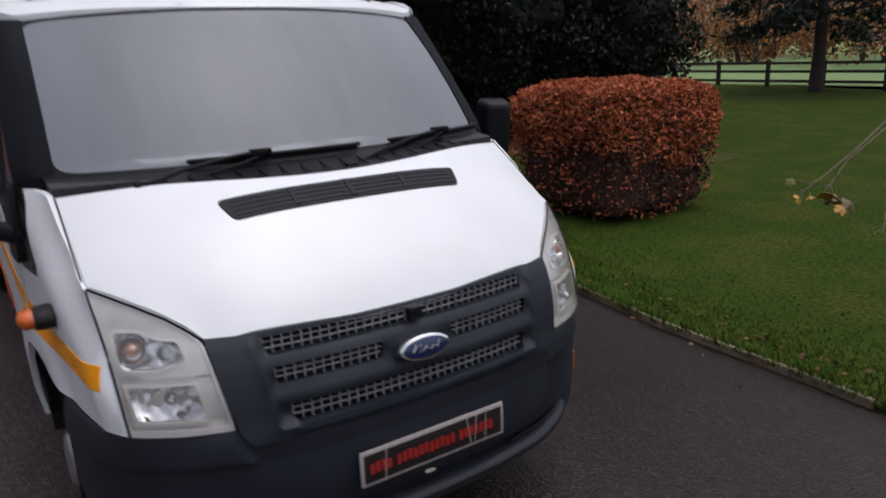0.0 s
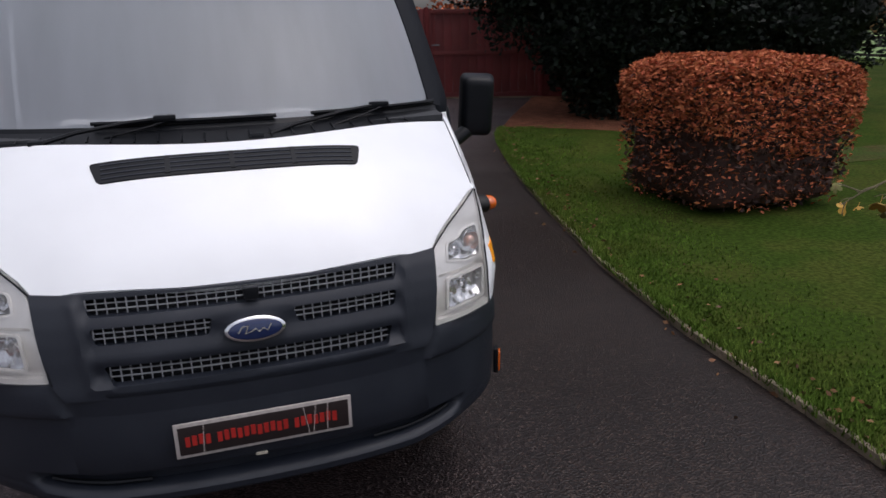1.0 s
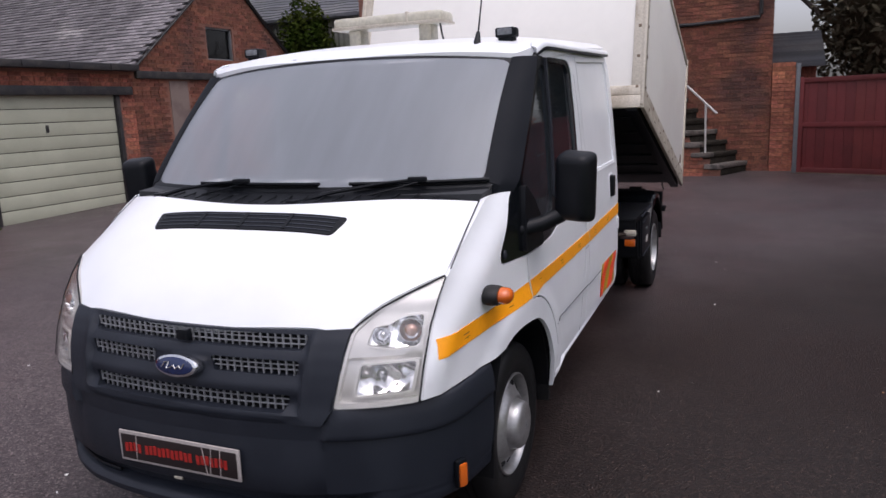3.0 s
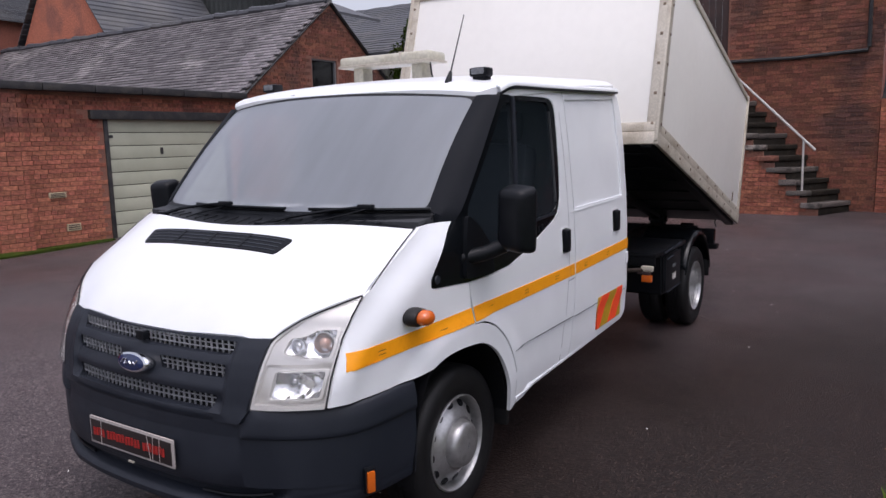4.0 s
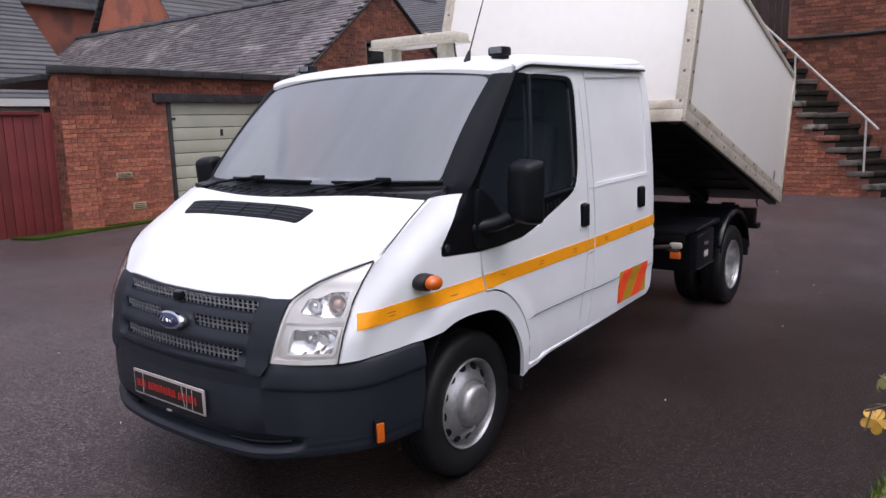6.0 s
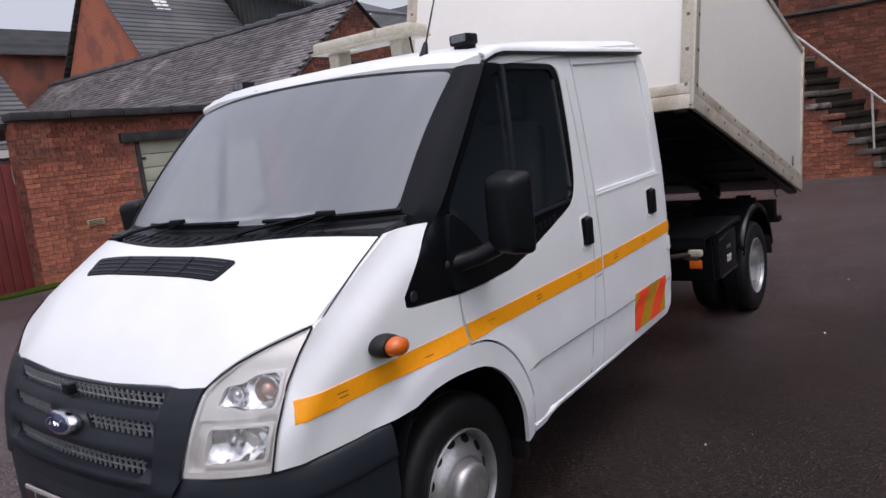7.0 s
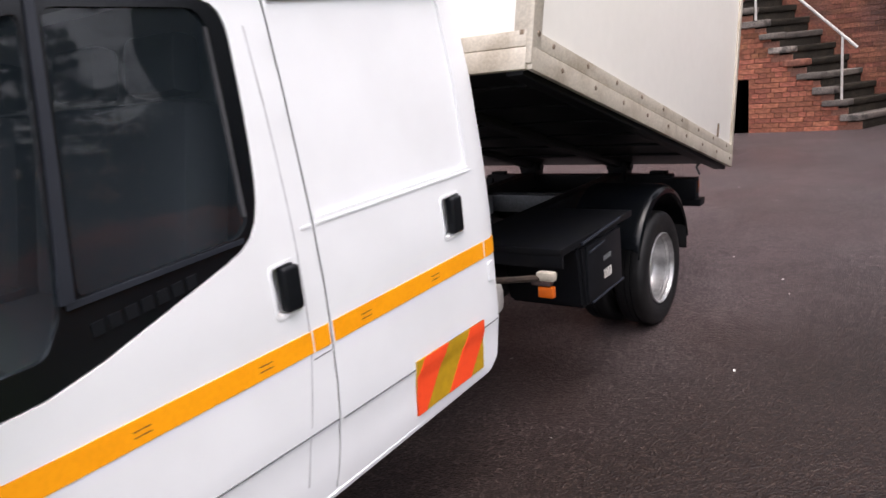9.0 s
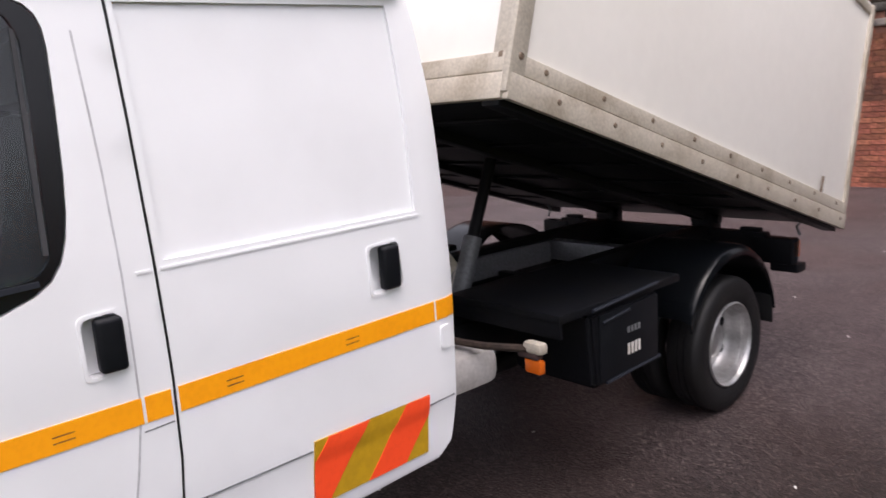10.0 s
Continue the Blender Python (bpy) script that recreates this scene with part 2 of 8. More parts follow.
def asphalt_material():
    """Damp worn tarmac: dark binder, paler stone chips, slow wet patches, a sheen of wet, shade and sky sheen painted
    across it.
    """
    m = material("wet_asphalt", (0.0165, 0.0132, 0.0136), 0.42, spec=0.28, spots=(0.034, 0.0265, 0.0265), spot_scale=0.30, spot_amount=0.85, grain=0.35, grain_scale=28, rough_var=0.14, spread=(0.3, 0.72))
    n, l = m.node_tree.nodes, m.node_tree.links
    b = n["Principled BSDF"]
    under = b.inputs["Base Color"].links[0].from_socket
    place = n.new("ShaderNodeTexCoord")
    chips = n.new("ShaderNodeTexVoronoi")
    chips.inputs["Scale"].default_value = 105
    l.new(place.outputs["Object"], chips.inputs["Vector"])
    bright = n.new("ShaderNodeSeparateColor")
    l.new(chips.outputs["Color"], bright.inputs[0])
    pick = n.new("ShaderNodeMapRange")
    pick.inputs["From Min"].default_value, pick.inputs["From Max"].default_value = 0.66, 1.0
    pick.inputs["To Min"].default_value, pick.inputs["To Max"].default_value = 0.0, 1.0
    l.new(bright.outputs[0], pick.inputs["Value"])
    mixed = n.new("ShaderNodeMix")
    mixed.data_type = "RGBA"
    mixed.inputs["B"].default_value = (0.092, 0.076, 0.072, 1)
    l.new(pick.outputs[0], mixed.inputs["Factor"])
    l.new(under, mixed.inputs["A"])
    shade = n.new("ShaderNodeMix")
    shade.data_type, shade.blend_type = "RGBA", "MULTIPLY"
    dark = n.new("ShaderNodeMapRange")
    dark.inputs["From Min"].default_value, dark.inputs["From Max"].default_value = 0.0, 0.45
    dark.inputs["To Min"].default_value, dark.inputs["To Max"].default_value = 0.40, 0.0
    l.new(bright.outputs[1], dark.inputs["Value"])
    l.new(dark.outputs[0], shade.inputs["Factor"])
    l.new(mixed.outputs["Result"], shade.inputs["A"])
    shade.inputs["B"].default_value = (0.25, 0.25, 0.27, 1)
    # brown tint by the lawn with painted truck-side shade; yard paler for painted sky sheen
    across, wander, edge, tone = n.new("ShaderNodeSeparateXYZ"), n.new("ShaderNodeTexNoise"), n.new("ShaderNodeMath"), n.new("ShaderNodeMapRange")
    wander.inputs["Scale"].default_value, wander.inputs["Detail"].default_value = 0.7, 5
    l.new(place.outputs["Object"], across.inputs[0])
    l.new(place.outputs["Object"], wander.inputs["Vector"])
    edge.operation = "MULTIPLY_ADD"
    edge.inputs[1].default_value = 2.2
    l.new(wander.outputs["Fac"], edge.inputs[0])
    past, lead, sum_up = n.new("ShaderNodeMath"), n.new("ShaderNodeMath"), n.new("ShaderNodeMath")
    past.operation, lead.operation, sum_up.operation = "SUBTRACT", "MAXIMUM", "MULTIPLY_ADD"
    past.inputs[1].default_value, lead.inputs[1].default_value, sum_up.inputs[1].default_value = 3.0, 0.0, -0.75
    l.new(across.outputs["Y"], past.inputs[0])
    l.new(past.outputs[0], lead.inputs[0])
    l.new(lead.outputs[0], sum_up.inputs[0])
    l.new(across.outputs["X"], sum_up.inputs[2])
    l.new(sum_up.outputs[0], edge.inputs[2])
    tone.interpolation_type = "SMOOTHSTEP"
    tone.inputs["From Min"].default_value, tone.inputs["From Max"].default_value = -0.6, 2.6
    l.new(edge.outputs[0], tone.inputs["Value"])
    sheen_shade, toned = n.new("ShaderNodeMix"), n.new("ShaderNodeMix")
    for node in (sheen_shade, toned):
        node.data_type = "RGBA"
    sheen_shade.inputs["A"].default_value, sheen_shade.inputs["B"].default_value = (2.10, 2.06, 2.12, 1), (0.54, 0.44, 0.37, 1)
    l.new(tone.outputs[0], sheen_shade.inputs["Factor"])
    toned.blend_type = "MULTIPLY"
    toned.inputs["Factor"].default_value = 1.0
    l.new(shade.outputs["Result"], toned.inputs["A"])
    l.new(sheen_shade.outputs["Result"], toned.inputs["B"])
    l.new(toned.outputs["Result"], b.inputs["Base Color"])
    bump = n.new("ShaderNodeBump")
    bump.inputs["Strength"].default_value, bump.inputs["Distance"].default_value = 0.8, 0.005
    l.new(chips.outputs["Distance"], bump.inputs["Height"])
    l.new(bump.outputs[0], b.inputs["Normal"])
    return m


ASPHALT = asphalt_material()
GRASS = material("lawn", (0.029, 0.050, 0.007), 0.95, spec=0.04, spots=(0.056, 0.062, 0.013), spot_scale=1.5, spot_amount=0.55, spread=(0.42, 0.62), grain=0.35, grain_scale=30, bump=0.5, bump_scale=60)
BLADE = material("grass_blade", (0.072, 0.124, 0.019), 0.85, spec=0.03, island=0.25, grain=0.2, grain_scale=6, spots=(0.10, 0.122, 0.026), spot_scale=1.3, spot_amount=0.7)
MULCH = material("leaf_mulch", (0.13, 0.050, 0.028), 0.9, spec=0.1, spots=(0.19, 0.080, 0.045), spot_scale=6, spot_amount=0.8, grain=0.4, grain_scale=35, bump=0.8, bump_scale=40)
WORN = material("worn_lawn", (0.062, 0.050, 0.018), 0.9, spec=0.08, spots=(0.034, 0.058, 0.010), spot_scale=2.4, spot_amount=0.9, grain=0.4, grain_scale=35, bump=0.6, bump_scale=50, spread=(0.35, 0.6))
KERB = material("concrete_edging", (0.20, 0.16, 0.11), 0.85, spots=(0.10, 0.085, 0.05), spot_scale=4, spot_amount=0.7, grain=0.2, random=0.2, bump=0.4)
BRICK = material("red_brick", (0.34, 0.118, 0.068), 0.85, spots=(0.19, 0.078, 0.056), spot_scale=1.3, spot_amount=0.85, grain=0.3, grain_scale=22, island=0.30, random=0.26, bump=0.4, bump_scale=60)
DARKBRICK = material("weathered_brick", (0.225, 0.078, 0.050), 0.88, spots=(0.085, 0.045, 0.040), spot_scale=1.1, spot_amount=0.75, grain=0.3, grain_scale=30, island=0.32, random=0.25, bump=0.4, bump_scale=60)
MORTAR = material("old_mortar", (0.25, 0.115, 0.080), 0.95, spots=(0.17, 0.085, 0.065), spot_scale=2, spot_amount=0.7, grain=0.25, bump=0.4)
RENDERED = material("cement_render_patch", (0.20, 0.15, 0.13), 0.9, spots=(0.14, 0.10, 0.09), spot_scale=3, spot_amount=0.7, grain=0.2, bump=0.3)
TILE = material("grey_roof_tile", (0.135, 0.122, 0.126), 0.7, spots=(0.32, 0.30, 0.285), spot_scale=0.8, spot_amount=0.8, grain=0.25, grain_scale=25, island=0.36, random=0.3, bump=0.3, spread=(0.55, 0.72))
SLATE = material("dark_slate", (0.06, 0.062, 0.07), 0.55, spots=(0.11, 0.105, 0.10), spot_scale=0.7, spot_amount=0.6, grain=0.2, island=0.25, bump=0.2)
GUTTER = material("dark_gutter", (0.022, 0.022, 0.024), 0.6, spots=(0.055, 0.05, 0.045), spot_scale=5, spot_amount=0.7, grain=0.2, bump=0.3)
GREENDOOR = material("sage_green_paint", (0.46, 0.47, 0.36), 0.5, spots=(0.38, 0.39, 0.295), spot_scale=1.5, spot_amount=0.5, grain=0.06, random=0.04)
GATE_RED = material("maroon_gate_paint", (0.165, 0.025, 0.023), 0.6, spots=(0.12, 0.019, 0.018), spot_scale=2, spot_amount=0.6, grain=0.12, random=0.12)
CORRUGATED = material("weathered_corrugated_sheet", (0.24, 0.235, 0.20), 0.75, spots=(0.10, 0.105, 0.06), spot_scale=0.8, spot_amount=0.7, grain=0.15)
DARKSHEET = material("dark_barn_sheet", (0.055, 0.060, 0.058), 0.7, spots=(0.035, 0.04, 0.038), spot_scale=1.2, spot_amount=0.6, grain=0.15)
MOSS_SHADE = material("black_moss_and_shade", (0.028, 0.024, 0.020), 0.95, spec=0.1, spots=(0.045, 0.038, 0.028), spot_scale=4, spot_amount=0.6, grain=0.3, bump=0.5)
STONE = material("worn_step_stone", (0.125, 0.105, 0.092), 0.85, spots=(0.035, 0.034, 0.03), spot_scale=2.5, spot_amount=0.8, grain=0.25, random=0.3, bump=0.4)
PALESTEP = material("worn_pale_step_end", (0.19, 0.162, 0.142), 0.85, spots=(0.05, 0.045, 0.04), spot_scale=7, spot_amount=0.95, grain=0.3, random=0.45, bump=0.4)
RAIL_WHITE = material("white_rail_paint", (0.62, 0.60, 0.57), 0.5, spots=(0.4, 0.35, 0.3), spot_scale=8, spot_amount=0.5, grain=0.08)
BROWNWOOD = material("brown_stained_timber", (0.06, 0.032, 0.028), 0.7, spots=(0.035, 0.022, 0.02), spot_scale=3, spot_amount=0.7, grain=0.2, random=0.15)
OLDWOOD = material("weathered_fence_timber", (0.05, 0.034, 0.026), 0.9, spots=(0.025, 0.02, 0.016), spot_scale=6, spot_amount=0.7, grain=0.25, random=0.2)
BARK = material("dark_bark", (0.035, 0.025, 0.022), 0.95, spots=(0.07, 0.055, 0.045), spot_scale=9, spot_amount=0.5, grain=0.3, bump=0.8, bump_scale=30)
TWIG = material("pale_twig_bark", (0.125, 0.10, 0.062), 0.85, grain=0.25, grain_scale=60)
COPPER = material("copper_beech_leaf", (0.40, 0.118, 0.052), 0.7, spec=0.12, island=0.42, grain=0.1)
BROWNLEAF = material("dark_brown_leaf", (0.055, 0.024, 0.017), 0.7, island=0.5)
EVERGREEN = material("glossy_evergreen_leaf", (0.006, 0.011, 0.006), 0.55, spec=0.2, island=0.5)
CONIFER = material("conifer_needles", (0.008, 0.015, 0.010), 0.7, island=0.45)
SHAGGY = material("grey_brown_foliage", (0.075, 0.066, 0.045), 0.9, spec=0.05, island=0.4)
LITTER = material("fallen_leaf", (0.16, 0.075, 0.028), 0.7, island=0.5)
YELLOWLEAF = material("yellow_autumn_leaf", (0.42, 0.24, 0.03), 0.55, spots=(0.34, 0.13, 0.03), spot_scale=40, spot_amount=0.6, random=0.3)
DULLLEAF = material("browned_leaf", (0.16, 0.12, 0.045), 0.6, spots=(0.10, 0.07, 0.03), spot_scale=40, spot_amount=0.6, random=0.3)
PALELEAF = material("fading_green_leaf", (0.17, 0.17, 0.05), 0.55, spots=(0.16, 0.11, 0.04), spot_scale=40, spot_amount=0.6, random=0.3)
AUTUMN = material("russet_woodland", (0.29, 0.145, 0.068), 0.95, spec=0.05, island=0.6)
FIELD = material("pale_field", (0.19, 0.27, 0.12), 0.95, spec=0.04, spots=(0.16, 0.21, 0.10), spot_scale=0.1, spot_amount=0.6, grain=0.15)
CREAM = material("cream_sign", (0.48, 0.40, 0.26), 0.7, spots=(0.34, 0.28, 0.18), spot_scale=9, spot_amount=0.6, grain=0.1)
WINFRAME = material("white_window_paint", (0.62, 0.61, 0.58), 0.5, grain=0.06)
LEAD = material("grey_metal", (0.18, 0.19, 0.20), 0.5, 0.3, grain=0.15)
# ---- mesh tools ----
from mathutils.geometry import delaunay_2d_cdt


def empty(name, at=(0, 0, 0)):
    ob = new(name)
    ob.location = at
    return ob


def finish(name, me, mat, parent=None, label="", sharp=38):
    me.materials.append(mat)
    me.polygons.foreach_set("use_smooth", [True] * len(me.polygons))
    me.set_sharp_from_angle(angle=radians(sharp))
    ob = new(name, me)
    if parent:
        ob.parent = parent
        ob.matrix_parent_inverse = parent.matrix_basis.inverted()
    if label:
        tagged(ob, label)
    return ob


def part(name, bm, mat, parent=None, label="", sharp=38):
    """Links a bmesh as one mesh object, under a thing or a part."""
    me = bpy.data.meshes.new(name)
    bmesh.ops.recalc_face_normals(bm, faces=bm.faces)
    bm.to_mesh(me)
    bm.free()
    return finish(name, me, mat, parent, label, sharp)


def raw(name, verts, faces, mat, parent=None, label="", sharp=38):
    me = bpy.data.meshes.new(name)
    me.from_pydata(verts, [], faces)
    me.update()
    return finish(name, me, mat, parent, label, sharp)


def box(bm, centre, size, bevel=0.0, turn=None, segments=2):
    """A bevelled block added to bm. turn: a matrix laid on it after it is placed."""
    m = Matrix.Translation(centre) @ Matrix.Diagonal((*size, 1))
    made = bmesh.ops.create_cube(bm, size=1, matrix=(turn @ m) if turn else m)
    if bevel:
        edges = list({e for v in made["verts"] for e in v.link_edges})
        bmesh.ops.bevel(bm, geom=edges, offset=bevel, segments=segments, affect="EDGES", profile=0.6)
    return bm


def block(name, centre, size, mat, parent=None, bevel=0.0, turn=None, label=""):
    return part(name, box(bmesh.new(), centre, size, bevel, turn), mat, parent, label)


def tube(bm, points, radius, sides=10, radius_end=None, caps=True):
    """A round bar along points."""
    pts = [Vector(p) for p in points]
    rings = []
    for i, p in enumerate(pts):
        d = (pts[min(i + 1, len(pts) - 1)] - pts[max(i - 1, 0)]).normalized()
        side = d.cross(Vector((0, 0, 1)) if abs(d.z) < 0.9 else Vector((0, 1, 0))).normalized()
        up = side.cross(d)
        r = radius if radius_end is None else radius + (radius_end - radius) * i / (len(pts) - 1)
        rings.append([bm.verts.new(p + r * (math.cos(a) * side + math.sin(a) * up)) for a in (2 * math.pi * k / sides for k in range(sides))])
    for a, b in zip(rings, rings[1:]):
        for k in range(sides):
            bm.faces.new((a[k], a[(k + 1) % sides], b[(k + 1) % sides], b[k]))
    if caps:
        bm.faces.new(rings[0])
        bm.faces.new(rings[-1])
    return bm


def lathe(bm, profile, centre, axis="x", sides=40, out=1):
    """Turns a profile of (radius, place along the axis) round the axis."""
    rings = []
    for r, a in profile:
        ring = []
        for k in range(sides):
            t = 2 * math.pi * k / sides
            p = (a * out, r * math.cos(t), r * math.sin(t)) if axis == "x" else (r * math.cos(t), r * math.sin(t), a * out)
            ring.append(bm.verts.new(Vector(centre) + Vector(p)))
        rings.append(ring)
    for a, b in zip(rings, rings[1:]):
        for k in range(sides):
            bm.faces.new((a[k], a[(k + 1) % sides], b[(k + 1) % sides], b[k]))
    return bm


def inside(p, poly):
    x, y = p
    hit, j = False, len(poly) - 1
    for i in range(len(poly)):
        xi, yi = poly[i]
        xj, yj = poly[j]
        if (yi > y) != (yj > y) and x < (xj - xi) * (y - yi) / (yj - yi) + xi:
            hit = not hit
        j = i
    return hit


def rounded(poly, r):
    """A closed outline with its corners rounded by about r."""
    out, n = [], len(poly)
    for i in range(n):
        a, p, b = (Vector(poly[(i + k) % n]) for k in (-1, 0, 1))
        ra, rb = min(r, 0.45 * (a - p).length), min(r, 0.45 * (b - p).length)
        s, e = p + (a - p).normalized() * ra, p + (b - p).normalized() * rb
        for k in range(5):
            t = k / 4
            out.append(tuple(s * (1 - t) ** 2 + p * 2 * t * (1 - t) + e * t * t))
    return out


def dense(poly, step):
    out = []
    for i, a in enumerate(poly):
        b = poly[(i + 1) % len(poly)]
        k = max(1, int(math.dist(a, b) / step))
        out += [(a[0] + (b[0] - a[0]) * j / k, a[1] + (b[1] - a[1]) * j / k) for j in range(k)]
    return out


def sheet(outline, place, back, step=0.05, holes=()):
    """A curved plate: a flat outline with holes, carried onto a surface by place(u, v), and thickened by the vector back."""
    loops = [dense(outline, step)] + [dense(h, step) for h in holes]
    pts, edges = [], []
    for loop in loops:
        k = len(pts)
        pts += [Vector(p) for p in loop]
        edges += [(k + i, k + (i + 1) % len(loop)) for i in range(len(loop))]
    rim = np.array([tuple(p) for p in pts])
    lo, hi = rim.min(0), rim.max(0)
    for u in np.arange(lo[0] + step / 2, hi[0], step):
        for v in np.arange(lo[1] + step / 2, hi[1], step):
            if np.min((rim[:, 0] - u) ** 2 + (rim[:, 1] - v) ** 2) > (0.45 * step) ** 2 and inside((u, v), loops[0]) and not any(inside((u, v), h) for h in loops[1:]):
                pts.append(Vector((u, v)))
    got, _, tris = delaunay_2d_cdt(pts, edges, [], 0, 1e-6)[:3]
    keep = []
    for t in tris:
        c = sum((got[i] for i in t), Vector((0, 0))) / len(t)
        if inside(c, loops[0]) and not any(inside(c, h) for h in loops[1:]):
            keep.append(t)
    bm = bmesh.new()
    back = Vector(back)
    front = [bm.verts.new(place(p.x, p.y)) for p in got]
    rear = [bm.verts.new(v.co + back) for v in front]
    seen = {}
    for t in keep:
        bm.faces.new([front[i] for i in t])
        bm.faces.new([rear[i] for i in reversed(t)])
        for i in range(3):
            e = (t[i], t[(i + 1) % 3])
            seen.setdefault(tuple(sorted(e)), []).append(e)
    for es in seen.values():
        if len(es) == 1:
            a, b = es[0]
            bm.faces.new((front[b], front[a], rear[a], rear[b]))
    bmesh.ops.delete(bm, geom=[v for v in bm.verts if not v.link_faces], context="VERTS")
    return bm


def ruled(rows, back):
    """A plate through rows of points, thickened by the vector back."""
    bm = bmesh.new()
    back = Vector(back)
    a = [[bm.verts.new(p) for p in row] for row in rows]
    b = [[bm.verts.new(Vector(p) + back) for p in row] for row in rows]
    n, m = len(rows), len(rows[0])
    for i in range(n - 1):
        for j in range(m - 1):
            bm.faces.new((a[i][j], a[i][j + 1], a[i + 1][j + 1], a[i + 1][j]))
            bm.faces.new((b[i][j], b[i + 1][j], b[i + 1][j + 1], b[i][j + 1]))
    for i in range(n - 1):
        bm.faces.new((a[i][0], a[i + 1][0], b[i + 1][0], b[i][0]))
        bm.faces.new((a[i][m - 1], b[i][m - 1], b[i + 1][m - 1], a[i + 1][m - 1]))
    for j in range(m - 1):
        bm.faces.new((a[0][j], b[0][j], b[0][j + 1], a[0][j + 1]))
        bm.faces.new((a[n - 1][j], a[n - 1][j + 1], b[n - 1][j + 1], b[n - 1][j]))
    return bm


def mirrored(bm, side):
    if side < 0:
        bmesh.ops.scale(bm, vec=(-1, 1, 1), verts=bm.verts)
    return bm


def many_boxes(items):
    """Vertices and faces of many blocks at once; each item is a centre, a size and a turn matrix or None."""
    corner = np.array([(x, y, z) for x in (-0.5, 0.5) for y in (-0.5, 0.5) for z in (-0.5, 0.5)])
    quad = [(0, 1, 3, 2), (4, 6, 7, 5), (0, 4, 5, 1), (2, 3, 7, 6), (0, 2, 6, 4), (1, 5, 7, 3)]
    verts, faces = [], []
    for centre, size, turn in items:
        p = corner * np.array(size)
        if turn is not None:
            p = p @ np.array(turn).T
        k = len(verts)
        verts += [tuple(v) for v in p + np.array(centre)]
        faces += [tuple(k + i for i in q) for q in quad]
    return verts, faces


def leaves(rng, centres, size, flat=0.0, length=1.6):
    """Vertices and faces of many small pointed leaves at the given centres."""
    n = len(centres)
    d = rng.normal(size=(n, 3))
    d[:, 2] *= 1 - flat
    d /= np.linalg.norm(d, axis=1)[:, None]
    e = np.cross(d, rng.normal(size=(n, 3)))
    e /= np.linalg.norm(e, axis=1)[:, None] + 1e-9
    f = np.cross(d, e)
    s = size * rng.uniform(0.6, 1.4, n)[:, None]
    quads = np.stack([centres - d * s * length / 2, centres + e * s * 0.42 + f * s * 0.1, centres + d * s * length / 2, centres - e * s * 0.42 + f * s * 0.1], 1)
    return quads.reshape(-1, 3).tolist(), [(4 * i, 4 * i + 1, 4 * i + 2, 4 * i + 3) for i in range(n)]


def smooth_line(pts, step):
    fine = []
    for i in range(len(pts) - 1):
        p0, p1, p2, p3 = (Vector(pts[min(len(pts) - 1, max(0, i + k))]) for k in (-1, 0, 1, 2))
        for k in range(10):
            t = k / 10
            fine.append(0.5 * ((2 * p1) + (p2 - p0) * t + (2 * p0 - 5 * p1 + 4 * p2 - p3) * t * t + (3 * p1 - p0 - 3 * p2 + p3) * t ** 3))
    fine.append(Vector(pts[-1]))
    run = np.concatenate([[0], np.cumsum([(b - a).length for a, b in zip(fine, fine[1:])])])
    at = np.linspace(0, run[-1], int(run[-1] / step) + 1)
    return list(zip(np.interp(at, run, [p.x for p in fine]), np.interp(at, run, [p.y for p in fine])))
# ---- ground ----
rng = np.random.default_rng(7)


def ground_z(x, y):
    return 0.02 * min(max(0.0, y - 5.2), 8.5)


EDGE = [(2.30, -14), (2.30, -6), (2.30, -0.26), (2.335, 0.17), (2.37, 1.08), (2.54, 2.28), (2.89, 3.85), (3.18, 5.0), (3.53, 6.3), (3.80, 7.2), (4.12, 8.03), (4.45, 8.55)]
gx = sorted({-400, -150, -60, -30, *range(-20, 12), 16, 22, 30, 60, 150, 400})
gy = sorted({-400, -150, -60, -30, *range(-16, 20), 30, 60, 150, 400})
verts = [(x, y, ground_z(x, y) - (0.02 if max(abs(x), abs(y)) > 40 else 0)) for x in gx for y in gy]
n = len(gy)
faces = [(i * n + j, (i + 1) * n + j, (i + 1) * n + j + 1, i * n + j + 1) for i in range(len(gx) - 1) for j in range(n - 1)]
tagged(raw("ground", verts, faces, ASPHALT), "dark wet tarmac yard and drive with shade and sheen painted in", "tarmac", kind="structure")

# lawn, one sheet a little above the tarmac, out to the fence
lawn_outline = EDGE + [(5.2, 8.05), (5.95, 7.45), (8.0, 6.9), (11.0, 8.0), (13.0, 11.0), (13.5, 34), (21.9, 34), (21.9, -14)]
bm = sheet(lawn_outline, lambda x, y: (x, y, ground_z(x, y) + 0.028 + 0.012 * noise.noise((x * 0.7, y * 0.7, 0))), (0, 0, -0.06), 0.55)
tagged(part("lawn", bm, GRASS), "short green lawn with worn patches", "lawn", kind="structure")
bed = [(4.45, 8.55), (5.2, 8.02), (5.95, 7.42), (8.0, 6.87), (11.0, 7.97), (13.0, 10.97), (13.4, 16.0), (7.2, 14.0), (6.75, 12.2), (5.6, 10.4), (4.9, 9.3)]
bm = sheet(bed, lambda x, y: (x, y, ground_z(x, y) + 0.03 + 0.02 * noise.noise((x, y, 3))), (0, 0, -0.06), 0.5)
tagged(part("planting_bed", bm, MULCH), "bare bed of brown leaf litter under trees", "flower bed", kind="structure")
